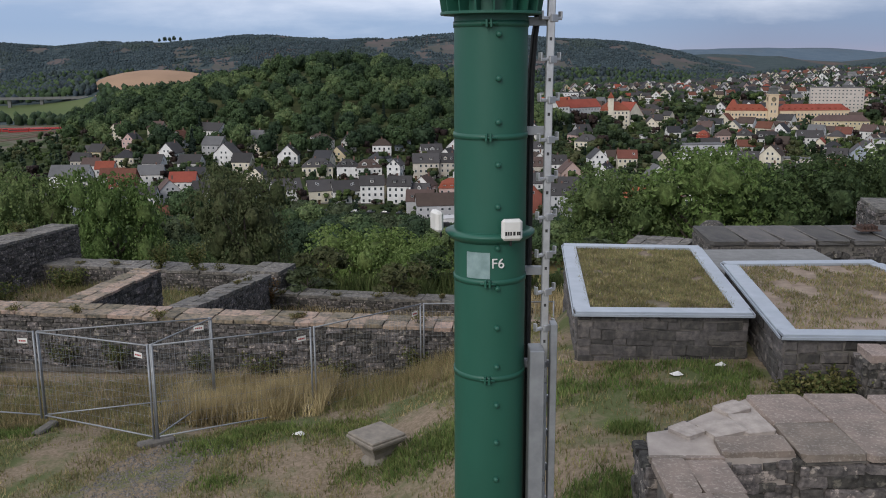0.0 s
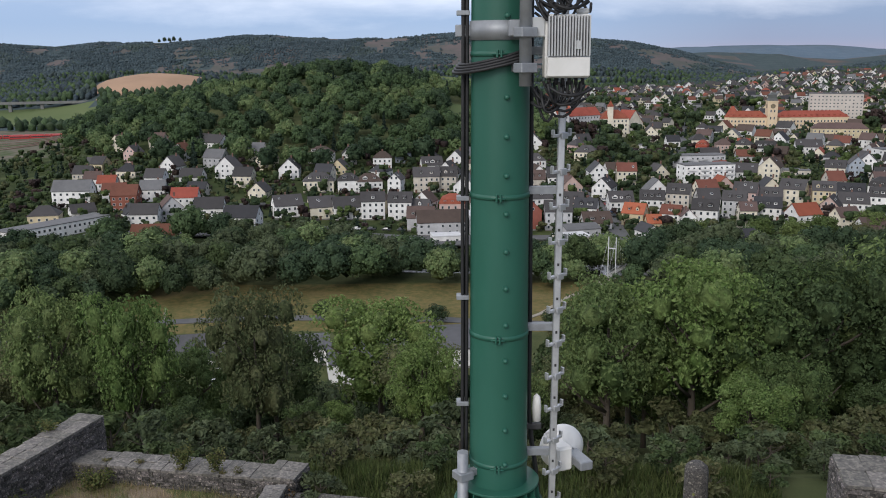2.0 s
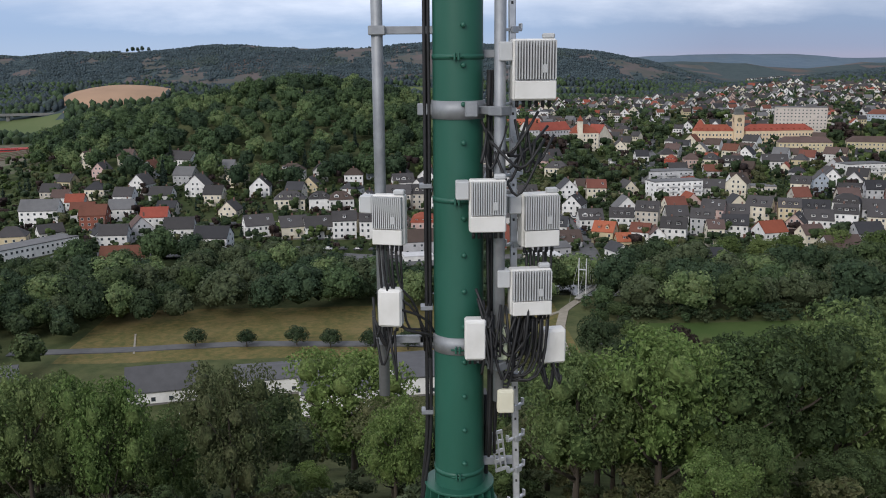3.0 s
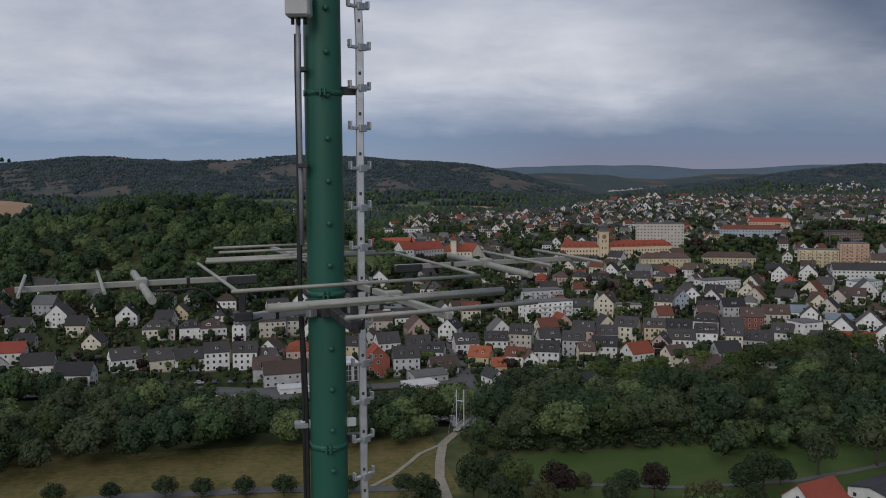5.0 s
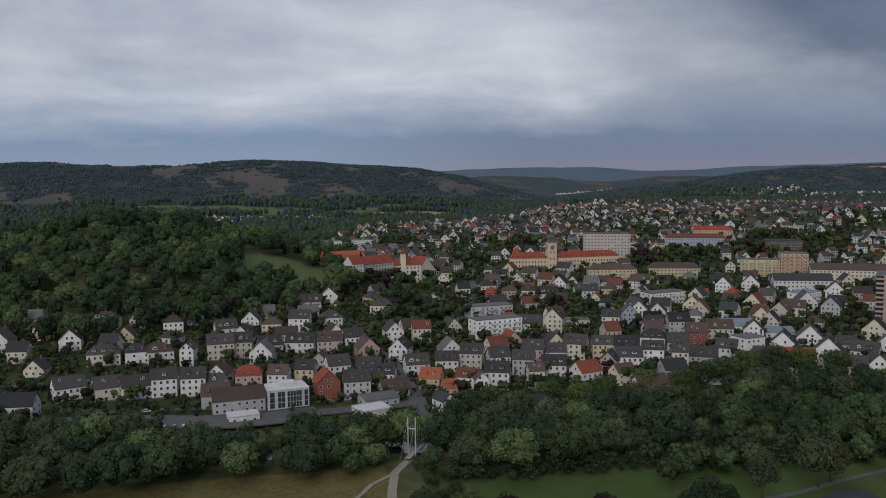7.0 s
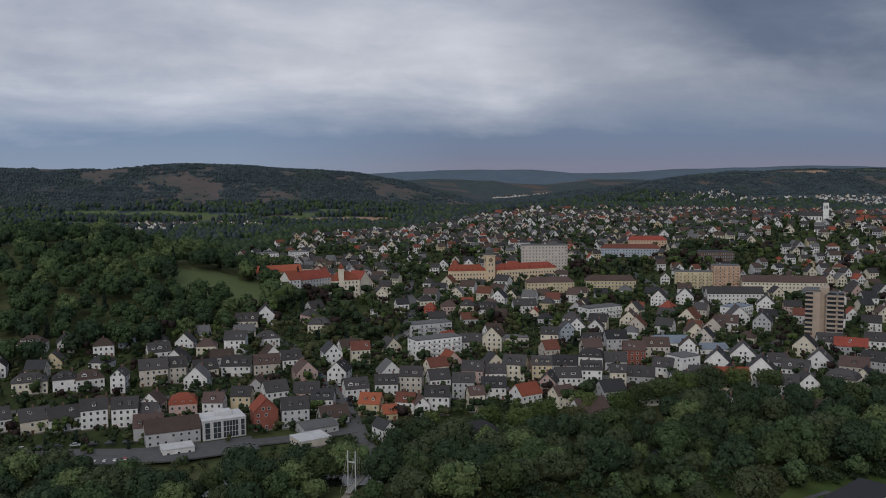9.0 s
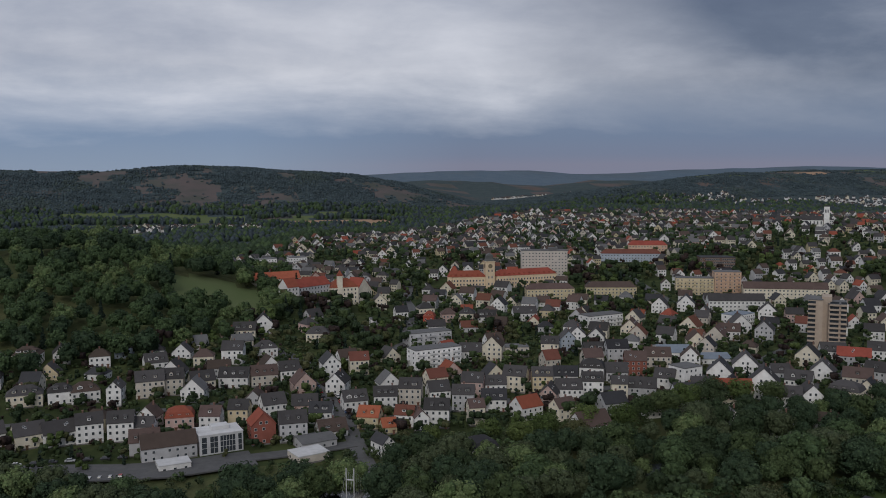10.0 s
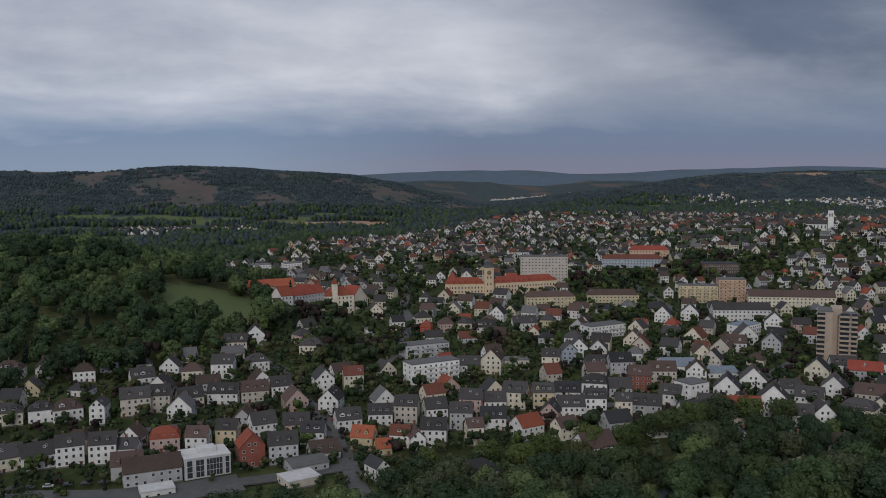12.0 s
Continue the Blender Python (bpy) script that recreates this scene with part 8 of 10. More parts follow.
def school():
    """Long cream school with red hipped roofs and a clock tower under a dark copper cap."""
    t = thing("school", "long cream school with red tile roof and a clock tower", "school", (0, 0, 0))
    wallm, roofm = mat("school_cream", (0.7, 0.56, 0.38), (0.64, 0.5, 0.34), scale=0.3, rough=0.85, stain=(0.38, 0.29, 0.2), stain_scale=0.08), ROOFS["red"]
    for a, b, d, n in (((246, 768), (276, 762), 13, 3), ((286, 762), (346, 764), 13, 3), ((242, 771), (253, 767), 22, 3)):
        x, y, r, L = between(a, b, d)
        TAKEN.extend([(x + f * L * math.cos(radians(r)), y + f * L * math.sin(radians(r)), 16) for f in (-0.4, 0, 0.4)])
        z = -53
        bw, br = Build(), Build()
        M = pose(x, y, z, 0, 0, r)
        shell(bw, br, L, d, 12.5, "h", at=M, sink=8)
        wing = made("wall", bw, wallm, t)
        made("roof", br, roofm, t)
        for s in range(3):
            for k in range(int(L / 2.9)):
                made("window", window_mesh(1.3, 1.8), [frame_white, pane_glass], wing, m=M @ pose(-L / 2 + 1.6 + 2.9 * k, -d / 2, 1.4 + 3.4 * s))
        for k in range(int(L / 5)):
            q = Build()
            q.box(M @ Vector((-L / 2 + 3 + 5 * k, -d / 2 + 2.2, 14)), (1.6, 2.4, 1.5), m=M.to_3x3())
            made("dormer", q, roofm, t)
    # tower
    M = pose(279.5, 764, -54, 0, 0, -4)
    q = Build()
    q.box(M @ Vector((0, 0, 11)), (8.2, 8.2, 32), m=M.to_3x3())
    q.box(M @ Vector((0, 0, 27.2)), (9.2, 9.2, 0.7), m=M.to_3x3())
    tower = made("tower", q, wallm, t, "cream clock tower with a dark cap")
    cap = mat("dark_copper", (0.1, 0.105, 0.1), (0.08, 0.085, 0.08), scale=0.5, rough=0.6)
    q = Build()
    q.box(M @ Vector((0, 0, 28.6)), (8.0, 8.0, 2.4), m=M.to_3x3(), taper=0.78)
    q.box(M @ Vector((0, 0, 31.2)), (6.0, 6.0, 3.0), m=M.to_3x3(), taper=0.95)
    q.box(M @ Vector((0, 0, 33.6)), (6.4, 6.4, 2.0), m=M.to_3x3(), taper=0.3)
    made("tower_roof", q, cap, t)
    for rz in (0, 90, -90):
        N = M @ pose(0, 0, 0, 0, 0, rz) @ pose(0, -4.13, 23.2, 90)
        q = Build()
        q.lathe([(0, 0.06), (1.75, 0.06), (1.95, 0.1), (2.0, 0.0)], 24, m=N.to_3x3(), c=N.translation)
        dial = made("clock_dial", q, mat("dial_dark", (0.2, 0.165, 0.11), scale=2, rough=0.6), tower)
        q = Build()
        for ang, ln in ((40, 1.5), (150, 1.0)):
            R = N @ pose(0, 0, 0.12, 0, 0, ang)
            q.box(R @ Vector((0, ln / 2, 0)), (0.18, ln, 0.05), m=R.to_3x3())
        made("clock_pointer", q, mat("gilt", (0.6, 0.45, 0.15), scale=3, rough=0.4, metal=0.8), dial)
    for zz in (6, 12, 18):
        made("window", window_mesh(1.2, 2.2), [frame_white, pane_glass], tower, m=M @ pose(-1.5, -4.1, zz))
        made("window", window_mesh(1.2, 2.2), [frame_white, pane_glass], tower, m=M @ pose(1.5, -4.1, zz))


school()


def red_complex():
    """Convent-like group: white and cream wings with steep bright red roofs."""
    t = thing("convent", "cream and white complex with bright red tile roofs", "building", (0, 0, 0))
    for a, b, d, n, kind, wc, rc in (((88, 684), (97, 688), 14, 4, "e", "white", "red"), ((97, 690), (124, 706), 13, 4, "e", "grey", "red"), ((124, 700), (146, 702), 16, 4, "h", "cream", "red"), ((144, 702), (160, 716), 13, 3, "g", "cream", "red"), ((70, 752), (108, 758), 12, 2, "e", "beige", "orange")):
        x, y, r, L = between(a, b, d)
        TAKEN.extend([(x, y, 15), (x - 9, y, 12), (x + 9, y, 12)])
        z = ground_z(x, y) - 0.5
        bw, br = Build(), Build()
        M = pose(x, y, z, 0, 0, r)
        shell(bw, br, L, d, n * 3.2 + 1, kind, at=M, sink=5)
        wing = made("wall", bw, WALLS[wc], t)
        made("roof", br, ROOFS[rc], t)
        for s in range(n):
            for k in range(int(L / 3)):
                made("window", window_mesh(1.2, 1.7), [frame_white, pane_glass], wing, m=M @ pose(-L / 2 + 1.6 + 3 * k, -d / 2, 1.4 + 3.2 * s))
    M = pose(131, 702, ground_z(131, 702))
    q = Build()
    q.box(M @ Vector((0, 0, 11)), (4, 4, 24))
    made("turret", q, WALLS["cream"], t)
    q = Build()
    q.box(M @ Vector((0, 0, 25)), (4.6, 4.6, 4.5), taper=0.05)
    made("turret_roof", q, ROOFS["red"], t)


red_complex()


def church():
    t = thing("church", "white church with a square tower on the far hillside", "church", (775, 925, ground_z(775, 925)), -40)
    TAKEN.extend([(775, 925, 35), (752, 898, 24), (735, 875, 16)])
    bw, br = Build(), Build()
    shell(bw, br, 24, 11, 8, "e", at=pose(-10, 0, 0))
    made("nave", bw, WALLS["white"], t)
    made("roof", br, ROOFS["slate"], t)
    q = Build()
    q.box((6, 0, 11), (6.5, 6.5, 27))
    tower = made("tower", q, WALLS["white"], t)
    q = Build()
    q.box((6, 0, 25.3), (6.8, 6.8, 1.6), taper=0.5)
    made("tower_roof", q, ROOFS["slate"], t)
    for k in range(3):
        made("window", window_mesh(1.0, 4.0), [frame_white, pane_glass], tower, m=pose(4.5 + 1.5 * k, -3.27, 17))
    for k in range(6):
        made("window", window_mesh(1.4, 4.0), [frame_white, pane_glass], t, m=pose(-20 + 4 * k, -5.5, 2.5))


church()


def glass_office():
    """Pale grey glass-fronted office with a white roof, and its grey annex."""
    x, y, r, L = between((12, 402), (31, 405), 14)
    z = -67
    t = thing("glass_office", "pale grey office with tall glass bays and white roof", "office", (x, y, z), r)
    TAKEN.append((x, y, 14))
    q = Build()
    q.box((0, 0, 3), (L, 14, 13))
    made("wall", q, WALLS["grey"], t)
    q = Build()
    q.box((0, 0, 9.62), (L + 0.3, 14.3, 0.3))
    q.box((1, 2, 10.5), (L * 0.4, 6, 1.6))
    made("roof", q, ROOFS["whiteroof"], t)
    for k, (a, b) in enumerate(((0.05, 0.17), (0.24, 0.42), (0.47, 0.82), (0.88, 0.97))):
        q = Build()
        cx, ww = (a + b) / 2 * L - L / 2, (b - a) * L
        q.slot = 1
        q.box((cx, -7.0, 5), (ww, 0.1, 7.6))
        q.slot = 0
        for j in range(int(ww / 1.2) + 1):
            q.box((cx - ww / 2 + j * ww / int(ww / 1.2), -7.06, 5), (0.1, 0.14, 7.6))
        for j in range(4):
            q.box((cx, -7.05, 1.2 + 2.5 * j), (ww, 0.12, 0.12))
        made("window", q, [frame_white, pane_glass], t, "tall glazed bay")
    block("office_annex", (-12, 399), (11, 402), 11, 2, "e", "grey", "brown", "grey rendered annex with a brown pitched roof", 31, 3.0)
    block("gable_house", (35, 408), (46, 409), 11, 3, "g", "brick", "red", "red brick gabled house with an arched white gable window", 32, 2.8, category="house")
    block("warehouse", (-5, 386), (8, 388), 9, 1, "f", "white", "whiteroof", "low white flat-roofed warehouse by the river", 33, 4)
    block("warehouse", (52, 379), (66, 383), 12, 1, "f", "beige", "whiteroof", "low workshop with a pale flat roof", 34, 4)
    block("workshop", (56, 394), (72, 398), 14, 1, "l", "grey", "grey", "low grey workshop with a patched roof", 35, 4)
    block("villa", (121, 358), (136, 360), 11, 2, "m", "white", "dark", "white villa with a dark slate mansard roof", 36, 3, category="house")
    block("cottage", (88, 376), (94, 378), 10, 2, "g", "white", "dark", "narrow white gabled cottage under trees", 37, 3, category="house")
    block("cottage", (102, 371), (112, 372), 9, 1, "h", "white", "slate", "low white cottage with a hipped slate roof", 38, 3, category="house")
    block("farmhouse", (182, 372), (198, 374), 13, 2, "e", "white", "brown", "white house with a big brown roof among trees", 39, 3, category="house")


glass_office()
# left bank and valley floor
block("long_house", (-141, 389), (-121, 391), 9, 1, "e", "brown", "brownred", "long low house with a brown-red roof", 41, 3.0)
block("flat_roofed_block", (-193, 384), (-164, 428), 12, 2, "f", "white", "grey", "long white flat-roofed block with a window band", 42, 2.6)
block("house", (-171, 449), (-158, 450), 11, 3, "e", "brick", "brownred", "three-storey red brick house with a brown roof", 43, category="house")
block("house", (-203, 424), (-189, 427), 11, 2, "h", "yellow", "slate", "yellow house with a hipped dark roof", 44, category="house")
block("house", (-212, 474), (-192, 475), 12, 3, "e", "white", "grey", "large white house with a grey roof", 45, category="house")
block("house", (-122, 425), (-108, 426), 11, 2, "e", "white", "slate", "white house with a slate roof beside the river", 46, category="house")
block("house", (-104, 408), (-88, 406), 11, 2, "e", "white", "dark", "white house with a steep dark roof", 47, category="house")
block("house", (-150, 415), (-137, 416), 10, 2, "e", "white", "slate", "white house with a slate roof", 48, category="house")
block("warehouse", (-50, 226), (-32, 229), 14, 1, "l", "white", "felt", "white flat-roofed warehouse by the meadow", 51, 4, eave=4.6)
block("warehouse", (-30, 212), (-8, 216), 18, 1, "f", "white", "felt", "white flat-roofed works hall with skylights", 52, 4, eave=6.2)
block("warehouse", (-6, 226), (14, 229), 22, 1, "f", "white", "felt", "white flat-roofed works hall by the meadow", 53, 4, eave=5.4)
block("warehouse", (-78, 222), (-60, 226), 12, 1, "e", "white", "felt", "small white workshop with a grey roof", 54, 4, eave=4)
block("warehouse", (-132, 226), (-112, 232), 14, 1, "f", "white", "felt", "white flat-roofed shed by the meadow", 55, 4, eave=4.5)
block("clubhouse", (222, 238), (248, 250), 14, 2, "f", "white", "dark", "white flat-roofed clubhouse by the lawn", 56, 3)
block("clubhouse", (172, 222), (200, 234), 14, 1, "l", "white", "dark", "low clubhouse with a broad dark roof", 58, 3)
block("cottage", (142, 214), (156, 219), 11, 2, "e", "white", "red", "red-roofed house below the lawn with skylights", 57, 3, category="house")

# ---- streets, rows of houses further off ----
def top_z(x, y, r=5.0):
    return max(ground_z(x + a * r, y + b * r) for a in (-1, 0, 1) for b in (-1, 0, 1))


def ribbon(name, pts, width, m, label, lift=0.35, kind="structure", category="road"):
    """A road laid over the ground along pts."""
    fine = []
    for p, q in zip(pts, pts[1:]):
        n = max(1, int(math.dist(p, q) / 6))
        fine += [(p[0] + (q[0] - p[0]) * k / n, p[1] + (q[1] - p[1]) * k / n) for k in range(n)]
    fine.append(pts[-1])
    b, rows = Build(), []
    for k, p in enumerate(fine):
        a, c = fine[max(k - 1, 0)], fine[min(k + 1, len(fine) - 1)]
        d = Vector((c[0] - a[0], c[1] - a[1])).normalized()
        n = Vector((d.y, -d.x)) * width / 2
        z = max(top_z(p[0] + s * n.x, p[1] + s * n.y, 4.0 if p[1] > 330 else 1.0) for s in (-1, 0, 1)) + lift
        rows.append(b.add([(p[0] + n.x, p[1] + n.y, z - 0.6), (p[0] + n.x, p[1] + n.y, z), (p[0] - n.x, p[1] - n.y, z), (p[0] - n.x, p[1] - n.y, z - 0.6)]))
    for r0, r1 in zip(rows, rows[1:]):
        for j in range(3):
            b.face(r0[j], r1[j], r1[j + 1], r0[j + 1])
    ROADS.extend(fine)
    return tagged(made(name, b, m), label, category, kind=kind)


ROADS = []
ribbon("road", [(79, 345), (80, 377), (82, 420), (80, 466), (72, 500), (79, 532), (60, 570)], 8, asphalt, "grey asphalt street lined with parked cars")
ribbon("road", [(120, 540), (154, 575), (165, 620), (181, 658), (190, 720), (215, 800), (225, 900)], 7.5, asphalt, "grey asphalt street climbing between gardens")
ribbon("road", [(-170, 405), (-110, 400), (-60, 402), (-25, 396), (10, 392), (50, 394), (80, 398)], 9, asphalt, "grey asphalt riverside street")
ribbon("road", [(-75, 395), (-40, 392), (0, 388), (34, 392)], 20, asphalt, "asphalt parking place by the river", 0.3)
ribbon("road", [(82, 424), (140, 432), (200, 436), (260, 440), (330, 450), (380, 480)], 8, asphalt, "grey asphalt street between house rows")
ribbon("road", [(330, 402), (390, 430), (450, 470)], 10, asphalt, "grey asphalt street by the tower block")
ribbon("road", [(395, 640), (420, 760), (440, 900), (470, 980)], 8, asphalt, "grey asphalt street climbing the far slope")
ribbon("road", [(-120, 455), (-60, 458), (0, 466), (60, 478)], 6, asphalt, "narrow asphalt street between gardens")
ribbon("road", [(-130, 270), (-60, 275), (0, 272), (43, 266)], 5, asphalt, "narrow valley road beside the dry meadow", 0.25)
ribbon("footpath", [(47, 225), (46, 250), (47, 275), (50, 292), (54, 309), (63, 324)], 3.2, pale_path, "pale gravel footpath to the bridge", 0.25, category="path")
ribbon("footpath", [(22, 268), (32, 280), (44, 300), (54, 309)], 1.6, pale_path, "trodden pale trail across the meadow", 0.2, category="path")
ribbon("footpath", [(-90, 268), (-96, 290)], 0.6, pale_path, "faint trodden trail in the meadow", 0.2, category="path")

ribbon("footpath", [(58, 270), (83, 260), (125, 251), (160, 251), (190, 257), (235, 270)], 2.4, asphalt, "narrow grey path across the lawn", 0.2, category="path")


def footbridge():
    """Suspension footbridge: two pylons of white posts, deck, cables and hangers."""
    a, b = Vector((63, 324, -66.6)), Vector((79, 352, -66.0))
    d = b - a
    L, r = d.length, math.degrees(math.atan2(d.y, d.x))
    t = thing("footbridge", "pale suspension footbridge with two white pylons", "bridge", tuple(a), r)
    grey = mat("bridge_deck", (0.36, 0.35, 0.33), scale=2, rough=0.8)
    white = mat("bridge_white", (0.62, 0.63, 0.63), scale=3, rough=0.5)
    q = Build()
    q.box((L / 2, 0, 0), (L + 8, 2.4, 0.35))
    made("deck", q, grey, t)
    for y in (-1.15, 1.15):
        q = Build()
        q.box((L / 2, y, 1.2), (L + 6, 0.07, 0.07))
        for k in range(int(L / 2) + 3):
            q.box((-2 + 2 * k, y, 0.7), (0.06, 0.06, 1.0))
        made("railing", q, white, t)
        q = Build()
        q.box((1.0, y * 1.3, 5.8), (0.35, 0.32, 17.6))
        made("pylon_post", q, white, t)
        q = Build()
        pts = [(-9, y * 1.3, -0.4), (1.0, y * 1.3, 14.4)]
        q.tube(pts, 0.03, 6)
        q.tube([(1 + (L - 1) * k / 12, y * 1.3, 0.8 + 13.4 * (1 - k / 12) ** 2) for k in range(13)], 0.03, 6)
        for k in range(1, 11):
            q.tube([(1 + (L - 1) * k / 12, y * 1.25, 0.2), (1 + (L - 1) * k / 12, y * 1.3, 0.8 + 13.4 * (1 - k / 12) ** 2)], 0.025, 4)
        made("cable", q, white, t)
    for z in (10.2,):
        q = Build()
        q.box((1.0, 0, z), (0.35, 2.6, 0.35))
        made("crossbeam", q, white, t)


footbridge()
TAKEN.extend([(62, 322, 7), (68, 334, 6), (76, 348, 6)])

# river
q = Build()
pts = [(-900, 400), (-400, 392), (-150, 367), (0, 352), (150, 337), (400, 312), (900, 262)]
rows = [q.add([(x, y - 9, -69.9), (x, y + 9, -69.9)]) for x, y in pts]
for r0, r1 in zip(rows, rows[1:]):
    q.face(r0[0], r1[0], r1[1], r0[1])
tagged(made("river", q, mat("river_water", (0.03, 0.035, 0.03), (0.04, 0.045, 0.035), scale=0.2, rough=0.08, bump=0.15, bump_scale=0.8, spec=0.5)), "dark slow river between wooded banks", "water", kind="structure")


# ---- parked cars ----
def car_proto(colour, van=False):
    t = thing("van" if van else "car", "%s parked %s" % (colour[0], "delivery van" if van else "hatchback car"), "van" if van else "car", (0, 0, 0), 0, "parked cars")
    paint = mat("car_" + colour[0], colour[1], scale=3, rough=0.3, spec=0.6)
    q = Build()
    h = 1.15 if van else 0.62
    q.box((0, 0, 0.3 + h / 2), (4.3 + van, 1.8, h), 0.15)
    made("body", q, paint, t)
    q = Build()
    q.box((-0.2, 0, 0.3 + h + 0.3), (2.5 + 1.4 * van, 1.6, 0.62), 0.08, taper=0.8)
    made("glazing", q, pane_glass, t)
    q = Build()
    q.box((-0.2, 0, 0.3 + h + 0.62), (1.9 + 1.6 * van, 1.32, 0.06), 0.02)
    made("roof", q, paint, t)
    for x in (-1.35 - van * 0.3, 1.35 + van * 0.3):
        for y in (-0.85, 0.85):
            q = Build()
            q.lathe([(0, -0.1), (0.2, -0.1), (0.32, -0.08), (0.32, 0.08), (0.2, 0.1), (0, 0.1)], 14, (x, y, 0.32), Euler((radians(90), 0, 0)).to_matrix())
            made("wheel", q, mat("tyre_rubber", (0.03, 0.03, 0.03), scale=4, rough=0.8), t)
    return t


PROTO = [car_proto(("white", (0.7, 0.7, 0.7))), car_proto(("black", (0.03, 0.03, 0.035))), car_proto(("silver", (0.42, 0.43, 0.44))), car_proto(("blue", (0.05, 0.09, 0.2))), car_proto(("red", (0.4, 0.03, 0.03))), car_proto(("white", (0.7, 0.7, 0.7)), True)]
rng = random.Random(5)
spots = [(77, 440 + 6.4 * k, 92) for k in range(9)] + [(84.5, 433 + 7.5 * k, 90) for k in range(5)] + [(-62 + 7 * k, 405.5 - 0.1 * k, -4) for k in range(7)] + [(-48 + 4 * k, 385, 80) for k in range(8)] + [(166.5, 624 + 9 * k, 78) for k in range(4)] + [(-60, 215, 20), (-52, 213, 25), (-34, 203, 10)] + [(352 + 6 * k, 418 + 4.2 * k, 35) for k in range(4)]
used = set()
for k, (x, y, a) in enumerate(spots):
    p = rng.choice((0, 0, 1, 1, 2, 2, 3, 4, 5))
    M = pose(x, y, (top_z(x, y, 6) + 0.4 if y > 380 else ground_z(x, y) + 0.2), 0, 0, a + rng.uniform(-3, 3))
    if p in used:
        copy_thing(PROTO[p], M)
    else:
        used.add(p)
        PROTO[p].matrix_basis = M

# ---- houses further off ----
GREEN = lambda x, y: ((x + 90) / (215.0 if x < -90 else 225.0)) ** 2 + ((y - 790) / (300.0 if y < 790 else 330.0)) ** 2  # noqa: E731


def wooded(x, y):
    """Places without houses: the wooded hill, its foot, the bank below the red roofs, and small parks."""
    if GREEN(x, y) < (0.72 if x > -100 else 0.5) and not (x > 60 and y > 740):
        return True
    if 92 < x < 150 and 545 < y < 690 and x > 92 + (y - 545) * 0.1:
        return True
    if ((x - 48) / 66) ** 2 + ((y - 690) / 75) ** 2 < 1:
        return True
    for cx, cy, r in ((215, 800, 24), (395, 765, 45), (250, 505, 12), (335, 620, 18), (520, 760, 55), (300, 900, 26), (610, 640, 30), (455, 560, 20), (230, 585, 16)):
        if math.hypot(x - cx, y - cy) < r:
            return True
    return False


def free(x, y, r):
    if wooded(x, y):
        return False
    if any((x - px) ** 2 + (y - py) ** 2 < (r + 4.5) ** 2 for px, py in ROADS):
        return False
    return all((x - px) ** 2 + (y - py) ** 2 > (r + pr - 0.5) ** 2 for px, py, pr in TAKEN[-1800:] if abs(y - py) < 60)


rng = random.Random(11)
WALL_PICK = ["white"] * 9 + ["cream"] * 4 + ["beige"] * 2 + ["yellow", "grey", "grey", "pink"]
ROOF_PICK = ["slate"] * 7 + ["dark"] * 4 + ["brown"] * 4 + ["brownred"] * 2 + ["grey"] * 2 + ["red"]
plots, rho = [], 452.0
while rho < 1640:
    far_off = rho > 800
    az = -33.0 if rho < 760 else 3.0
    while az < 50:
        az += math.degrees(((9.5 if far_off else 17.5) + rng.uniform(0, 7 if far_off else 9)) / rho)
        r2 = rho + rng.uniform(-4, 4) + 9 * math.sin(az * 0.5 + rho * 0.013)
        x, y = r2 * math.sin(radians(az)), r2 * math.cos(radians(az))
        if rng.random() < (0.1 if rho < 800 else 0.3 + 0.25 * math.sin(x * 0.017 + y * 0.011)) or rho > np.interp(az, [3, 8, 14, 20, 27, 50], [1060, 1180, 1250, 1480, 1600, 1640]):
            continue
        if x < -100 and (y > 625 or x < -0.41 * (y + 7)):
            continue
        plots.append((rho, az, x, y))
    rho += 20.0 if far_off else 27.5
FAR_W, FAR_R = Build(), Build()
count = 0
for rho, az, x, y in plots:
    w, d = (rng.uniform(9, 13.5), rng.uniform(8.5, 11)) if rho < 800 else (rng.uniform(6.8, 10.5), rng.uniform(6.5, 8.5))
    kind = rng.choice("eeeegggh")
    st = rng.choice((1, 2, 2, 2)) if rho < 900 else rng.choice((1, 1, 2, 2))
    rz = -az * 0.7 + 26 * math.sin(rho * 0.011 + az * 0.12) + rng.uniform(-9, 9)
    wc, rc = rng.choice(WALL_PICK), rng.choice(ROOF_PICK)
    if not free(x, y, max(w, d) * 0.5):
        continue
    count += 1
    if count <= 150:
        slim_house(x, y, rz, w, d, st, kind, wc, rc, count, "detached houses in the town")
    else:
        TAKEN.append((x, y, max(w, d) * 0.55))
        z = min(ground_z(x, y), ground_z(x, y - d / 2)) + 0.2
        bw = FAR_W
        M = pose(x, y, z, 0, 0, rz)
        shell(bw, FAR_R, w, d, 0.7 + st * STOREY, kind, at=M, wall_slot=WALL_LIST.index(wc), roof_slot=ROOF_LIST.index(rc))
        for s in range(st + (kind == "g")):
            for k in range(3 if s < st else 1):
                P = M @ pose((k - (1 if s < st else 0)) * w * 0.3, -d / 2 - 0.05, 1.0 + s * STOREY)
                bw.slot = len(WALL_LIST)
                i = bw.add([P @ Vector(p) for p in ((-0.6, 0, 0), (0.6, 0, 0), (0.6, 0, 1.4), (-0.6, 0, 1.4))])
                bw.face(*i)
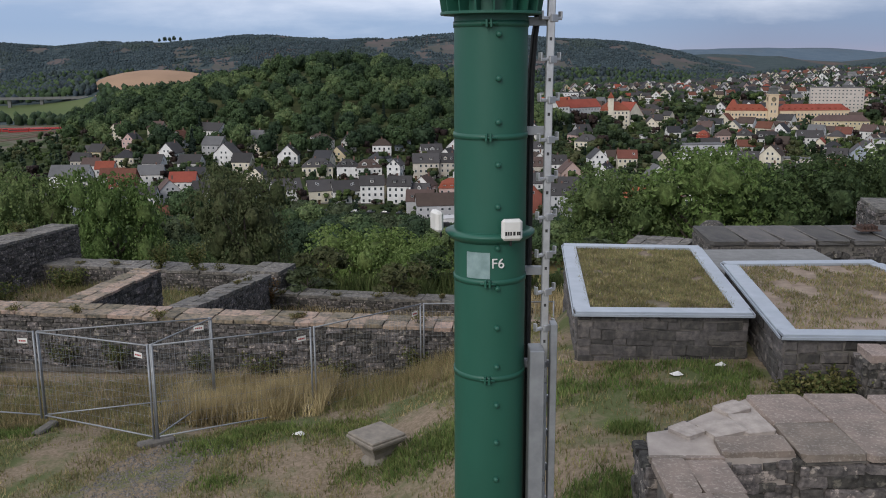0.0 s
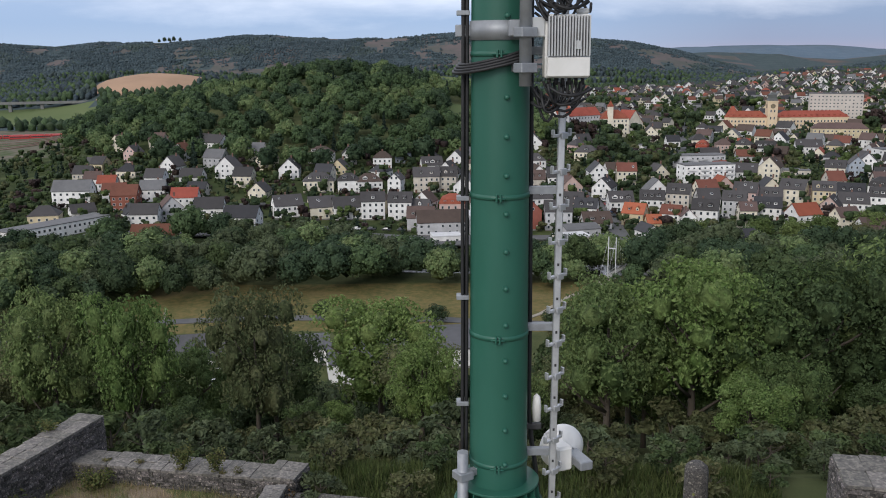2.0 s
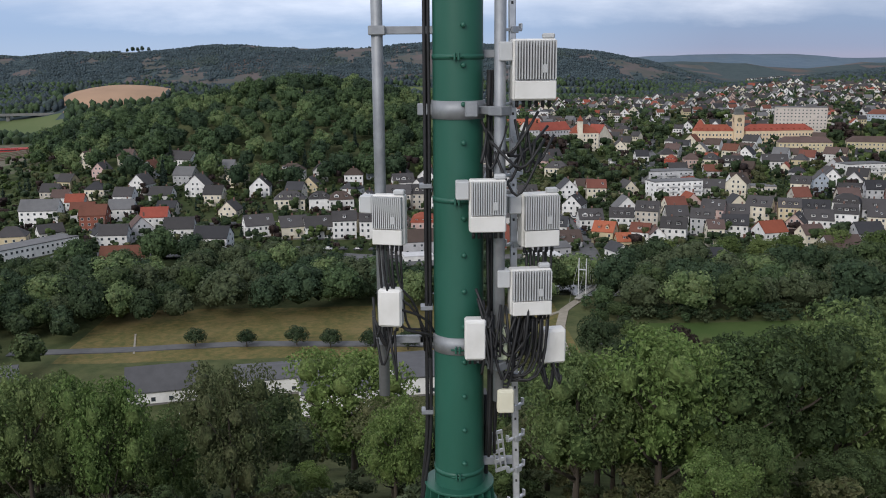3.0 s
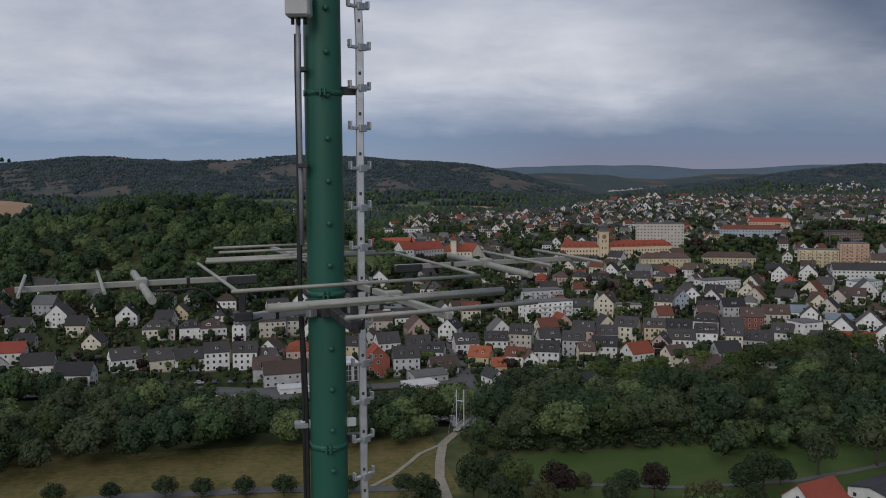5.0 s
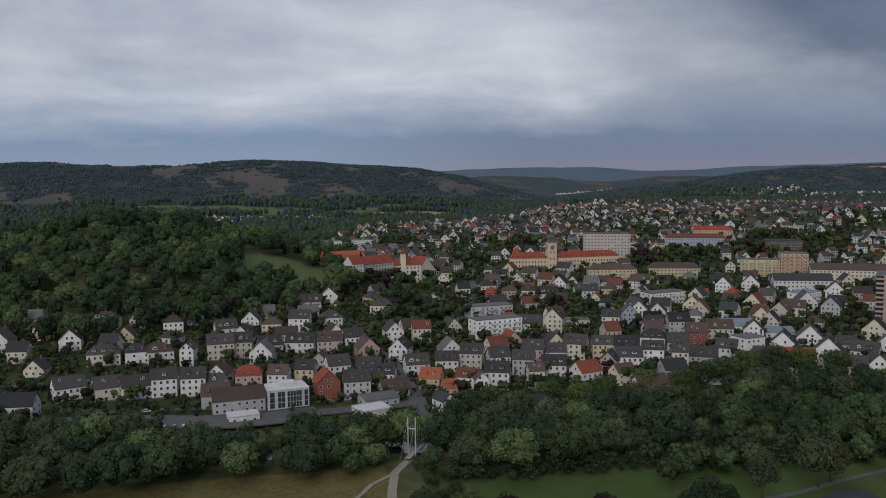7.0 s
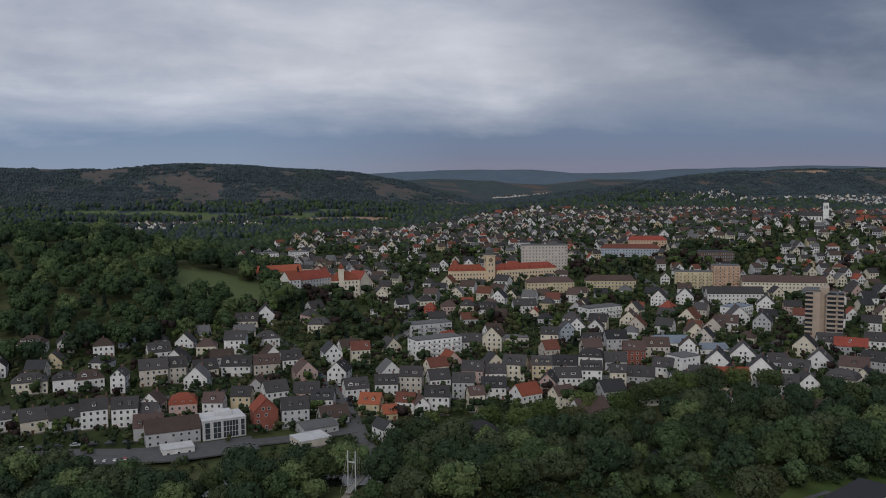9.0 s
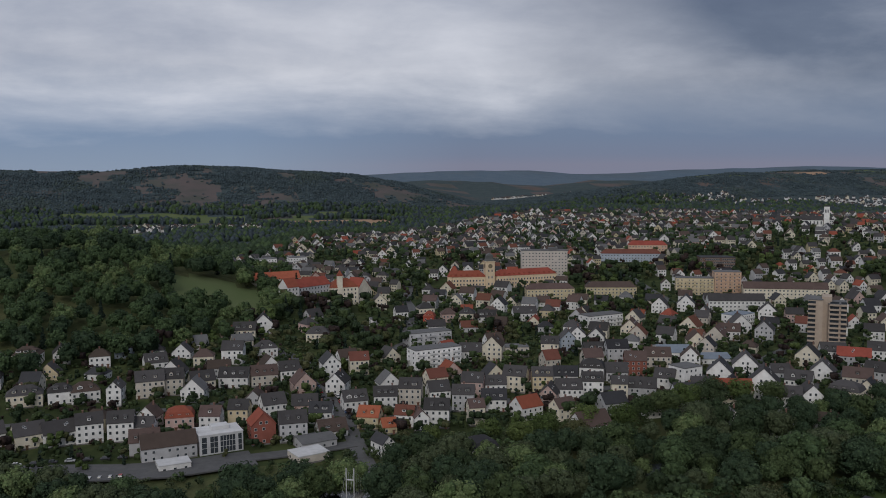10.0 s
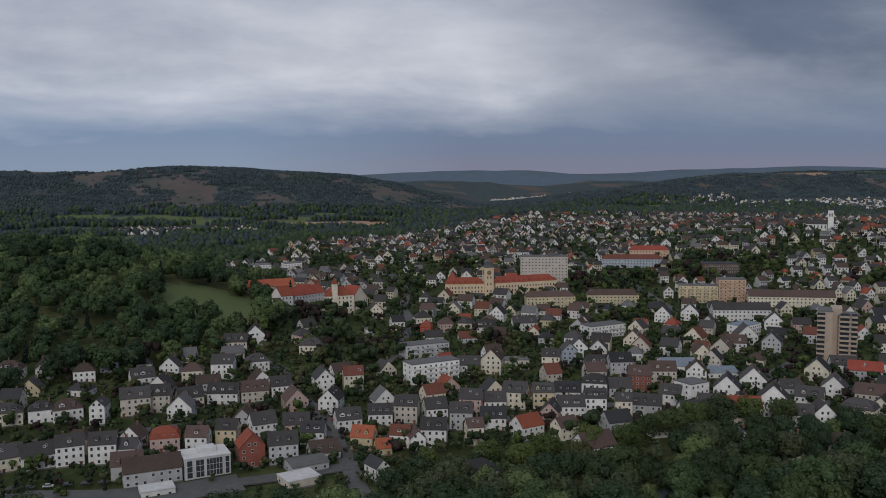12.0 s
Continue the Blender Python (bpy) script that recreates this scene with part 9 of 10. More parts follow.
# villages beyond the wooded hill
for cx, cy, rx, ry, n in ((-10, 1740, 75, 55, 75), (95, 1730, 80, 22, 40), (1160, 2640, 170, 70, 110), (1500, 1790, 330, 130, 330), (1260, 1960, 130, 60, 80)):
    for k in range(n):
        x, y = cx + rng.uniform(-1, 1) * rx, cy + rng.uniform(-1, 1) * ry
        w, d = rng.uniform(5.5, 8.5), rng.uniform(5, 6.5)
        shell(FAR_W, FAR_R, w, d, rng.choice((2.6, 4.6)), rng.choice("eg"), at=pose(x, y, ground_z(x, y) + 0.2, 0, 0, rng.uniform(-40, 40)), wall_slot=rng.choice((0, 0, 0, 1)), roof_slot=rng.choice((0, 1, 3)))
        TAKEN.append((x, y, 8))
tagged(made("far_house_walls", FAR_W, [WALLS[k] for k in WALL_LIST] + [pane_glass]), "pale walls of the many far town houses", "houses", kind="stuff")
tagged(made("far_house_roofs", FAR_R, [ROOFS[k] for k in ROOF_LIST]), "dark and red roofs of the many far town houses", "roofs", kind="stuff")


# ---- viaduct and rail yard on the left ----
def viaduct():
    t = thing("viaduct", "long grey concrete road viaduct on tall piers", "viaduct", (0, 0, 0))
    conc = mat("viaduct_concrete", (0.2, 0.2, 0.195), (0.16, 0.16, 0.155), scale=0.2, rough=0.9, stain=(0.2, 0.19, 0.18), stain_scale=0.05)
    a, b = Vector((-720, 1185, -48)), Vector((-485, 1243, -47.5))
    d = b - a
    M = pose(*((a + b) / 2), 0, 0, math.degrees(math.atan2(d.y, d.x)))
    L = d.length
    q = Build()
    q.box(M @ Vector((0, 0, 0)), (L, 11, 2.4), m=M.to_3x3())
    q.box(M @ Vector((0, -5.4, 1.8)), (L, 0.3, 1.2), m=M.to_3x3())
    made("deck", q, conc, t)
    for k in range(6):
        q = Build()
        P = M @ Vector((-L / 2 + L * (k + 0.5) / 6, 0, 0))
        q.box((P.x, P.y, P.z - 13.5), (4.0, 6.0, 26), m=M.to_3x3())
        made("pier", q, conc, t)


viaduct()


def train(a, b, label, colour):
    a, b = Vector(a), Vector(b)
    d = b - a
    r = math.degrees(math.atan2(d.y, d.x))
    t = thing("train", label, "train", tuple(a), r)
    n = int(d.length / 20)
    for k in range(n):
        q = Build()
        q.box((10 + 20 * k, 0, 2.5), (19.2, 2.9, 3.6), 0.25)
        q.slot = 1
        q.box((10 + 20 * k, -1.44, 3.0), (17.5, 0.1, 0.9))
        made("carriage", q, [mat("train_" + colour, (0.42, 0.04, 0.035), scale=1, rough=0.45), pane_glass], t)


train((-470, 912, -68), (-378, 938, -68), "parked red commuter train in the rail yard", "red")
train((-440, 908, -68), (-378, 925, -68), "second red commuter train in the rail yard", "red")
for k in range(5):
    ribbon("railway_track", [(-470, 878 - 30 * k), (-400, 900 - 30 * k), (-330, 918 - 30 * k)], 4.2, mat("track_ballast", (0.16, 0.105, 0.078), (0.12, 0.09, 0.075), scale=0.5, rough=0.95), "brown ballast railway track in the yard", 0.3, category="railway")

# ---- trees ----
LEAVES = [
    leaf_mat("leaf_dark", (0.035, 0.057, 0.028), (0.049, 0.074, 0.037), (0.060, 0.087, 0.044), 0.2),
    leaf_mat("leaf_mid", (0.051, 0.078, 0.033), (0.070, 0.102, 0.044), (0.086, 0.118, 0.051), 0.2),
    leaf_mat("leaf_bright", (0.077, 0.114, 0.037), (0.100, 0.144, 0.048), (0.122, 0.164, 0.059), 0.2),
    leaf_mat("leaf_olive", (0.072, 0.087, 0.037), (0.095, 0.109, 0.048), (0.122, 0.125, 0.063), 0.2),
    leaf_mat("leaf_willow", (0.067, 0.090, 0.046), (0.085, 0.109, 0.058), (0.101, 0.124, 0.067), 0.15),
    leaf_mat("leaf_fir", (0.021, 0.037, 0.028), (0.030, 0.048, 0.036), (0.039, 0.059, 0.041), 0.2),
    leaf_mat("leaf_copper", (0.042, 0.031, 0.030), (0.053, 0.037, 0.034), (0.065, 0.046, 0.040), 0.2),
    # ridge trees: lightened and blued, haze painted into the leaf colour
    leaf_mat("leaf_hazy_ridge", (0.056, 0.078, 0.092), (0.061, 0.084, 0.098), (0.067, 0.090, 0.103), 0.1, 0.06),
    leaf_mat("leaf_slope", (0.071, 0.113, 0.041), (0.100, 0.152, 0.054), (0.142, 0.190, 0.074), 0.25, 2.2),
    leaf_mat("leaf_slope_bright", (0.100, 0.164, 0.046), (0.134, 0.203, 0.063), (0.174, 0.236, 0.083), 0.2, 2.2),
    leaf_mat("leaf_slope_olive", (0.080, 0.102, 0.044), (0.111, 0.135, 0.061), (0.150, 0.160, 0.080), 0.2, 2.2),
    # ridge beeches, with the same painted haze in the green
    leaf_mat("leaf_hazy_beech", (0.060, 0.085, 0.083), (0.066, 0.091, 0.088), (0.072, 0.096, 0.091), 0.1, 0.06),
    leaf_mat("leaf_hill", (0.059, 0.095, 0.045), (0.079, 0.125, 0.057), (0.100, 0.148, 0.066), 0.2),
    leaf_mat("leaf_hill_bright", (0.113, 0.170, 0.070), (0.144, 0.208, 0.085), (0.176, 0.220, 0.097), 0.2),
    leaf_mat("leaf_hill_dark", (0.038, 0.065, 0.036), (0.051, 0.082, 0.045), (0.064, 0.097, 0.052), 0.2),
]
bark = mat("bark", (0.09, 0.075, 0.06), (0.06, 0.05, 0.04), scale=3, rough=0.95, bump=0.4)


def crown(n, seed, blobs=11, squat=1.0, low=0.28, spread=1.0, rough=0.55, big=1.0):
    """Leaf centres and outward directions of a crown one unit high and about one wide, lumpy with gaps."""
    rng = np.random.default_rng(seed)
    c, r = [], []
    for k in range(blobs):
        h = low + 0.14 + (0.82 - low - 0.1) * ((k + rng.uniform(0, 0.9)) / blobs)
        reach = 0.36 * spread * math.sin(math.pi * min(1, (1.04 - h) / (1.04 - low)) ** 0.75) ** 0.7
        a = k * 2.4 + rng.uniform(-0.5, 0.5)
        q = reach * rng.uniform(0.45, 0.95)
        c.append((q * math.cos(a), q * math.sin(a), h))
        r.append(rng.uniform(0.12, 0.2) * spread * big)
    c.append((0, 0, 0.8))
    r.append(0.17)
    c, r = np.array(c), np.array(r)
    pick = rng.choice(len(c), n, p=r ** 2 / np.sum(r ** 2))
    v = rng.normal(size=(n, 3))
    v /= np.linalg.norm(v, axis=1, keepdims=True)
    v[:, 2] = np.where(v[:, 2] < -0.35, -v[:, 2], v[:, 2])
    rr = r[pick] * rng.uniform(0.72, 1.08, n)
    p = c[pick] + v * rr[:, None] * [1, 1, squat]
    nr = v + rough * rng.normal(size=(n, 3)) + [0, 0, 0.25]
    return p, nr, c, r


def dome(n, seed, lumps=11, rough=0.35, low=0.1):
    """Leaf centres and outward directions of a rounded crown one unit high, built of lumps over a dome."""
    rng = np.random.default_rng(seed)
    k = np.arange(lumps) + 0.5
    up = 1 - 1.35 * k / lumps
    a = k * 2.4 + rng.uniform(-0.5, 0.5, lumps)
    d = np.stack([np.sqrt(1 - up ** 2) * np.cos(a), np.sqrt(1 - up ** 2) * np.sin(a), up], 1)
    mid, half = (1 + low) / 2, np.array([0.39, 0.39, (1 - low) / 2])
    c = d * half * rng.uniform(0.52, 0.8, (lumps, 1)) + [0, 0, mid - 0.03]
    r = rng.uniform(0.13, 0.2, lumps)
    pick = rng.choice(lumps, 5 * n, p=r ** 2 / np.sum(r ** 2))
    v = rng.normal(size=(5 * n, 3))
    v /= np.linalg.norm(v, axis=1, keepdims=True)
    p = c[pick] + v * (r[pick] * rng.uniform(0.86, 1.06, 5 * n))[:, None]
    deep = (np.linalg.norm(p[:, None] - c[None], axis=2) / r[None]).min(1) < 0.8
    deep |= ((p - [0, 0, mid - 0.03]) * v).sum(1) < -0.02
    ok = np.flatnonzero(~deep)
    ok = ok[:n] if len(ok) >= n else rng.choice(ok, n)
    p, v = p[ok], v[ok]
    out = (p - [0, 0, mid]) / half
    nr = 0.75 * v + 0.5 * out + rough * rng.normal(size=p.shape) + [0, 0, 0.1]
    return p, nr, np.concatenate([c, [[0, 0, mid - 0.04]]]), np.append(r * 0.92, 0.36)


def fir(n, seed, wide=0.2):
    """Leaf centres and directions of a conifer one unit high."""
    rng = np.random.default_rng(seed)
    h = 0.08 + 0.92 * (1 - np.sqrt(rng.random(n)))
    a = rng.uniform(0, 2 * math.pi, n)
    tier = 0.75 + 0.25 * np.sin(h * 55 + 3 * np.sin(a * 2))
    r = wide * (1.02 - h) * tier * rng.uniform(0.6, 1.05, n)
    p = np.stack([r * np.cos(a), r * np.sin(a), h], 1)
    nr = np.stack([np.cos(a), np.sin(a), np.full(n, 0.6)], 1) + 0.4 * rng.normal(size=(n, 3))
    k = np.linspace(0.1, 0.85, 5)
    return p, nr, np.stack([0 * k, 0 * k, k], 1), wide * (1.02 - k) * 0.62


def round_cage():
    """A small rounded cage of 24 faces, the heart of each leaf clump."""
    pts, faces = {}, []
    for ax in range(3):
        for sg in (-1, 1):
            for i in range(2):
                for j in range(2):
                    q = []
                    for di, dj in ((0, 0), (1, 0), (1, 1), (0, 1)):
                        v = [0.0, 0.0, 0.0]
                        v[ax], v[(ax + 1) % 3], v[(ax + 2) % 3] = sg, i + di - 1, j + dj - 1
                        q.append(pts.setdefault(tuple(v), len(pts)))
                    faces.append(q if sg > 0 else q[::-1])
    v = np.array(list(pts), float)
    return v / np.linalg.norm(v, axis=1, keepdims=True), np.array(faces)


CAGE_V, CAGE_F = round_cage()


BOX_V = np.array([(x, y, z) for z in (-1, 1) for x, y in ((-1, -1), (1, -1), (1, 1), (-1, 1))]) * 0.68
BOX_F = np.array([(3, 2, 1, 0), (4, 5, 6, 7), (0, 1, 5, 4), (1, 2, 6, 5), (2, 3, 7, 6), (3, 0, 4, 7)])


def hearts(c, r, k=0.84, seed=0, coarse=False):
    """Uneven hearts for the clumps at c with radii r: vertices and faces."""
    rng = np.random.default_rng(seed)
    if coarse:
        v = BOX_V[None] * (r * k)[:, None, None] * rng.uniform(0.75, 1.2, (len(c), 8, 1)) + c[:, None]
        return v.reshape(-1, 3), (BOX_F[None] + (np.arange(len(c)) * 8)[:, None, None]).reshape(-1, 4)
    v = CAGE_V[None] * (r * k)[:, None, None] * rng.uniform(0.62, 1.15, (len(c), len(CAGE_V), 1)) + c[:, None]
    f = CAGE_F[None] + (np.arange(len(c)) * len(CAGE_V))[:, None, None]
    return v.reshape(-1, 3), f.reshape(-1, 4)


def leafy(name, leaf_v, body_v, body_f, index=None):
    """One mesh of loose leaves (four vertices each) and smooth clump hearts."""
    nl = len(leaf_v) // 4
    v = np.concatenate([leaf_v, body_v])
    f = np.concatenate([np.arange(nl * 4).reshape(-1, 4), body_f + nl * 4])
    me = bpy.data.meshes.new(name)
    me.vertices.add(len(v))
    me.loops.add(f.size)
    me.polygons.add(len(f))
    me.vertices.foreach_set("co", v.ravel())
    me.loops.foreach_set("vertex_index", f.ravel())
    me.polygons.foreach_set("loop_start", np.arange(0, f.size, 4))
    me.polygons.foreach_set("use_smooth", np.arange(len(f)) >= nl)
    if index is not None:
        me.polygons.foreach_set("material_index", index)
    me.update(calc_edges=True)
    return me


def leaf_corners(centres, normals, sizes, rng, aspect=1.0):
    nrm = normals / np.maximum(np.linalg.norm(normals, axis=1, keepdims=True), 1e-6)
    u = np.cross(nrm, rng.normal(size=nrm.shape))
    u /= np.maximum(np.linalg.norm(u, axis=1, keepdims=True), 1e-6)
    w = np.cross(nrm, u) * aspect
    s = (sizes / 2)[:, None]
    bend = nrm * s * 0.35
    return np.stack([centres - u * s - bend, centres - w * s, centres + u * s - bend, centres + w * s], 1).reshape(-1, 3)


def trunk_build(seed, h=1.0, blobs=7):
    """A tapered trunk with limbs, one unit high."""
    rng = random.Random(seed)
    q = Build()
    bend = [(0, 0, -0.06), (rng.uniform(-0.015, 0.015), rng.uniform(-0.015, 0.015), 0.22), (rng.uniform(-0.03, 0.03), rng.uniform(-0.03, 0.03), 0.5), (0, 0, 0.82)]
    q.tube(bend, [0.028, 0.02, 0.013, 0.004], 8)
    for k in range(blobs):
        z = rng.uniform(0.22, 0.6)
        a = k * 2.4 + rng.uniform(-0.4, 0.4)
        ln = rng.uniform(0.2, 0.34)
        q.tube([(0, 0, z), (0.5 * ln * math.cos(a), 0.5 * ln * math.sin(a), z + 0.09), (ln * math.cos(a), ln * math.sin(a), z + 0.22)], [0.011, 0.007, 0.002], 5)
    return q.mesh("trunk")


TRUNKS = [trunk_build(k) for k in range(6)]
for me in TRUNKS:
    me.materials.append(bark)


def crown_mesh(kind, n, leaf, seed, li):
    """A crown mesh one unit high; leaf is the leaf size over the tree's height."""
    p, nr, c, r = fir(n, seed) if kind == "fir" else dome(n, seed, 18, 0.45, 0.16) if 900 < n < 3000 else crown(n, seed, 20 if n > 3000 else 12 if n > 900 else 7, 0.9, 0.02 if n < 900 else 0.2 if kind == "wide" else 0.26, 1.15 if kind == "wide" else 1.0, 0.8, 0.86)
    rng = np.random.default_rng(seed + 1)
    bv, bf = hearts(c, r, 0.5 if n > 3000 else 0.6, seed)
    me = leafy("crown", leaf_corners(p, nr, rng.uniform(0.6, 1.4, n) * leaf, rng, 0.6), bv, bf)
    me.materials.append(LEAVES[li])
    return me


TREE_WORD = ["dark green broadleaf", "green broadleaf", "bright green broadleaf", "olive green thinning broadleaf", "grey-green willow", "dark conifer", "dark copper beech", "dark", "green broadleaf", "bright green broadleaf", "olive green thinning broadleaf"]
NEAR_CROWNS = [(crown_mesh("wide" if k % 3 == 0 else "tall", 6400, 0.026, 40 + k, li), li) for k, li in enumerate((8, 8, 9, 10, 1, 9, 8))]
MID_CROWNS = [(crown_mesh("wide" if k % 2 else "tall", 1250, 0.058, 60 + k, li), li) for k, li in enumerate((1, 2, 0, 3, 4, 1, 0))]
SHRUB_CROWNS = [(crown_mesh("wide", 420, 0.1, 90 + k, li), li) for k, li in enumerate((4, 1, 3, 4))]
COPPER_CROWN = (crown_mesh("wide", 1250, 0.06, 85, 6), 6)
FIR_CROWN = (crown_mesh("fir", 1800, 0.06, 80, 5), 5)


def tree(x, y, h, wide, pool, rng, group, z=None, what=""):
    me, li = rng.choice(pool) if isinstance(pool, list) else pool
    z = ground_z(x, y) if z is None else z
    bush = "shrub" in what
    t = thing("shrub" if bush else "tree", what or "%s tree %s" % (TREE_WORD[li], "on the castle slope" if y < 200 else "on the valley floor"), "shrub" if bush else "tree", (x, y, z - 0.2), rng.uniform(0, 360), group)
    M = Matrix.Diagonal((h * wide, h * wide, h, 1))
    made("trunk", TRUNKS[rng.randrange(6)], bark, t, m=M)
    made("crown", me, LEAVES[li], t, m=M)


rng = random.Random(3)
spots = []


def clear(x, y, gap):
    if all((x - a) ** 2 + (y - b) ** 2 > gap * gap for a, b in spots):
        spots.append((x, y))
        return True
    return False


# the trees that stand out below the castle
for x, y, top, wide, k in ((-9, 104, -12.7, 1.0, 2), (-15.5, 61, -0.4, 0.6, 3), (-23.5, 72, -8.6, 0.8, 1), (-31, 75, -9, 0.8, 3), (-2.5, 73, -8.6, 0.8, 2), (-25, 60, -0.3, 0.62, 2), (-32, 62, -0.5, 0.65, 1), (13.5, 66, -0.9, 0.85, 1), (21, 66, 0.9, 0.9, 2), (27, 68, -0.8, 0.95, 1), (33, 70, 0.0, 0.9, 4), (41, 74, -0.4, 0.9, 0), (18, 78, -6, 0.9, 2), (-3, 92, -16, 0.95, 3)):
    z = ground_z(x, y)
    spots.append((x, y))
    tree(x, y, top - z, wide, NEAR_CROWNS[k], rng, "trees below the castle", z)
# the wood on the slope
for _ in range(900):
    y = rng.uniform(44, 92)
    x = rng.uniform(-0.62, 0.62) * (y + 8)
    if clear(x, y, 6.4 + 0.02 * y):
        h = min(rng.uniform(12, 19), -ground_z(x, y) - (2.5 if abs(x) > 14 else 8.0) - 0.08 * y + rng.uniform(-2, 2))
        if -0.36 < x / (y + 7) < -0.25 or -0.19 < x / (y + 7) < -0.13:
            h = min(h, 17.0 - 0.4 * (y + 7) - ground_z(x, y))
        if h > 3.5:
            tree(x, y, h, rng.uniform(0.8, 1.05) if h > 9 else 1.1, NEAR_CROWNS, rng, "trees below the castle")
for _ in range(1500):
    y = rng.uniform(90, 208)
    x = rng.uniform(-0.6, 0.6) * (y + 8)
    if not (185 < y and -85 < x < 22) and clear(x, y, 7.4 + 0.02 * y):
        h = rng.uniform(12, 19)
        if -80 < x < 14:
            h = min(h, 18.5 - 0.385 * (y + 7) - ground_z(x, y))
        if h < 4:
            continue
        tree(x, y, h, rng.uniform(0.85, 1.05), MID_CROWNS, rng, "trees on the castle slope")
# shrubs and young trees close behind the outer wall
for _ in range(700):
    y = 29.8 + 58 * rng.random() ** 1.6
    x = rng.uniform(-0.6, 0.6) * (y + 8)
    if (y > 36 or x > -6.5) and clear(x, y, 2.6 if y < 48 else 3.9):
        h = min(rng.uniform(2.2, 5.5), -ground_z(x, y) - (4.2 if y > 36 else 0.9) + rng.uniform(-0.6, 0.6))
        if h > 1:
            tree(x, y, h, 1.25, SHRUB_CROWNS[rng.randrange(4)], rng, "shrubs behind the outer wall", None, "grey-green shrub below the castle wall")
# a few tall trees stand alone in the saddle of the ridge
for k, (u, h) in enumerate(((-0.307, 13), (-0.301, 17), (-0.296, 15), (-0.291, 18), (-0.284, 14))):
    tree(2436 * u, 2436, h, 0.75, MID_CROWNS[2 + 4 * (k % 2)], rng, "lone trees on the ridge", None, "tall dark tree standing alone on the ridge crest")
# lawn side and roadside trees
LAWN_TREES = [(145, 246, 13, 1.1, 2), (138, 243, 11, 1.2, 2), (152, 248, 9, 1.2, 2), (169, 254, 17, 0.8, 0), (193, 258, 18, 1.0, 0), (200, 261, 17, 1.0, 0), (53, 250, 16, 0.8, 0), (66, 248, 14, 1.0, 0), (78, 246, 13, 1.0, 3), (88, 251, 7, 1, 0), (100, 246, 9, 1.1, 0), (108, 244, 12, 0.9, 3)]
PATH_TREES = [(125, 240, 7, 1.1, 0), (38, 249, 11, 1.1, 0), (33, 244, 9, 1.1, 0), (60, 240, 12, 1, 0), (72, 238, 10, 1, 0), (92, 236, 10, 1, 0), (116, 232, 9, 1, 0), (62, 268, 8, 1.0, 0), (69, 278, 7, 1.1, 0), (64, 290, 6, 1.2, 0), (71, 296, 7, 1.3, 0), (132, 228, 9, 1, 0)]
for x, y, h, wide, fi in LAWN_TREES + PATH_TREES:
    tree(x, y, h, wide, (MID_CROWNS, FIR_CROWN, MID_CROWNS[2], COPPER_CROWN)[fi], rng, "trees beside the lawn")
for x, y, h in ((-72, 274, 6.5), (-55, 272, 6), (-39, 272, 7), (-28, 270, 6.5), (-15, 269, 6.5), (-3, 267, 7), (17, 266, 6), (34, 262, 7)):
    tree(x, y, h, 1.3, MID_CROWNS[2], rng, "clipped round trees by the road", None, "clipped round dark green tree by the road")


# round street trees between the river wood and the houses
for x, y, h, k in ((140, 384, 12, 1), (152, 374, 13, 1), (166, 379, 14, 1), (178, 372, 12, 3), (188, 382, 15, 1), (206, 380, 14, 1), (219, 385, 15, 5), (232, 384, 17, 0), (246, 388, 17, 1), (261, 388, 18, 2), (276, 386, 16, 1), (292, 382, 15, 0), (112, 384, 11, 1), (100, 386, 9, 3)):
    tree(x, y, h, 1.15, MID_CROWNS[k], rng, "street trees by the river", None, "round green street tree above the river wood")


def wood(name, pts, hs, wides, kinds, n, leaf, seed, label, variants=10, blobs=6, heart=0.86, coarse=False):
    """Many trees as one object: lumpy crowns of leaf clumps set at pts."""
    rg = np.random.default_rng(seed)
    temps = [dome(n, seed + 7 * k, blobs) if n > 200 else crown(n, seed + 7 * k, blobs, 0.9, 0.12, 1.0, 0.4, 1.25) for k in range(variants)]
    firs = [fir(n, seed + 300 + k, 0.22) for k in range(3)]
    LV, BV, BF, IL, IB, at = [], [], [], [], [], 0
    for (x, y, z), h, wd, k in zip(pts, hs, wides, kinds):
        p, nr, c, r = firs[rg.integers(3)] if k == 5 else temps[rg.integers(variants)]
        a = rg.uniform(0, 6.28)
        R = np.array([[math.cos(a), -math.sin(a), 0], [math.sin(a), math.cos(a), 0], [0, 0, 1]])
        base = np.array([x, y, z - 0.3])
        LV.append(leaf_corners((p * [wd, wd, 1]) @ R.T * h + base, nr @ R.T, rg.uniform(0.6, 1.35, n) * leaf * h, rg))
        v, f = hearts(c * [wd, wd, 1], r * (1 + wd) / 2, heart, rg.integers(1 << 30), coarse)
        BV.append(v @ R.T * h + base)
        BF.append(f + at)
        at += len(v)
        IL.append(np.full(n, k, np.int32))
        IB.append(np.full(len(f), k, np.int32))
    me = leafy(name, np.concatenate(LV), np.concatenate(BV), np.concatenate(BF), np.concatenate(IL + IB))
    for m in LEAVES:
        me.materials.append(m)
    return tagged(new(name, me), label, "trees", kind="stuff")


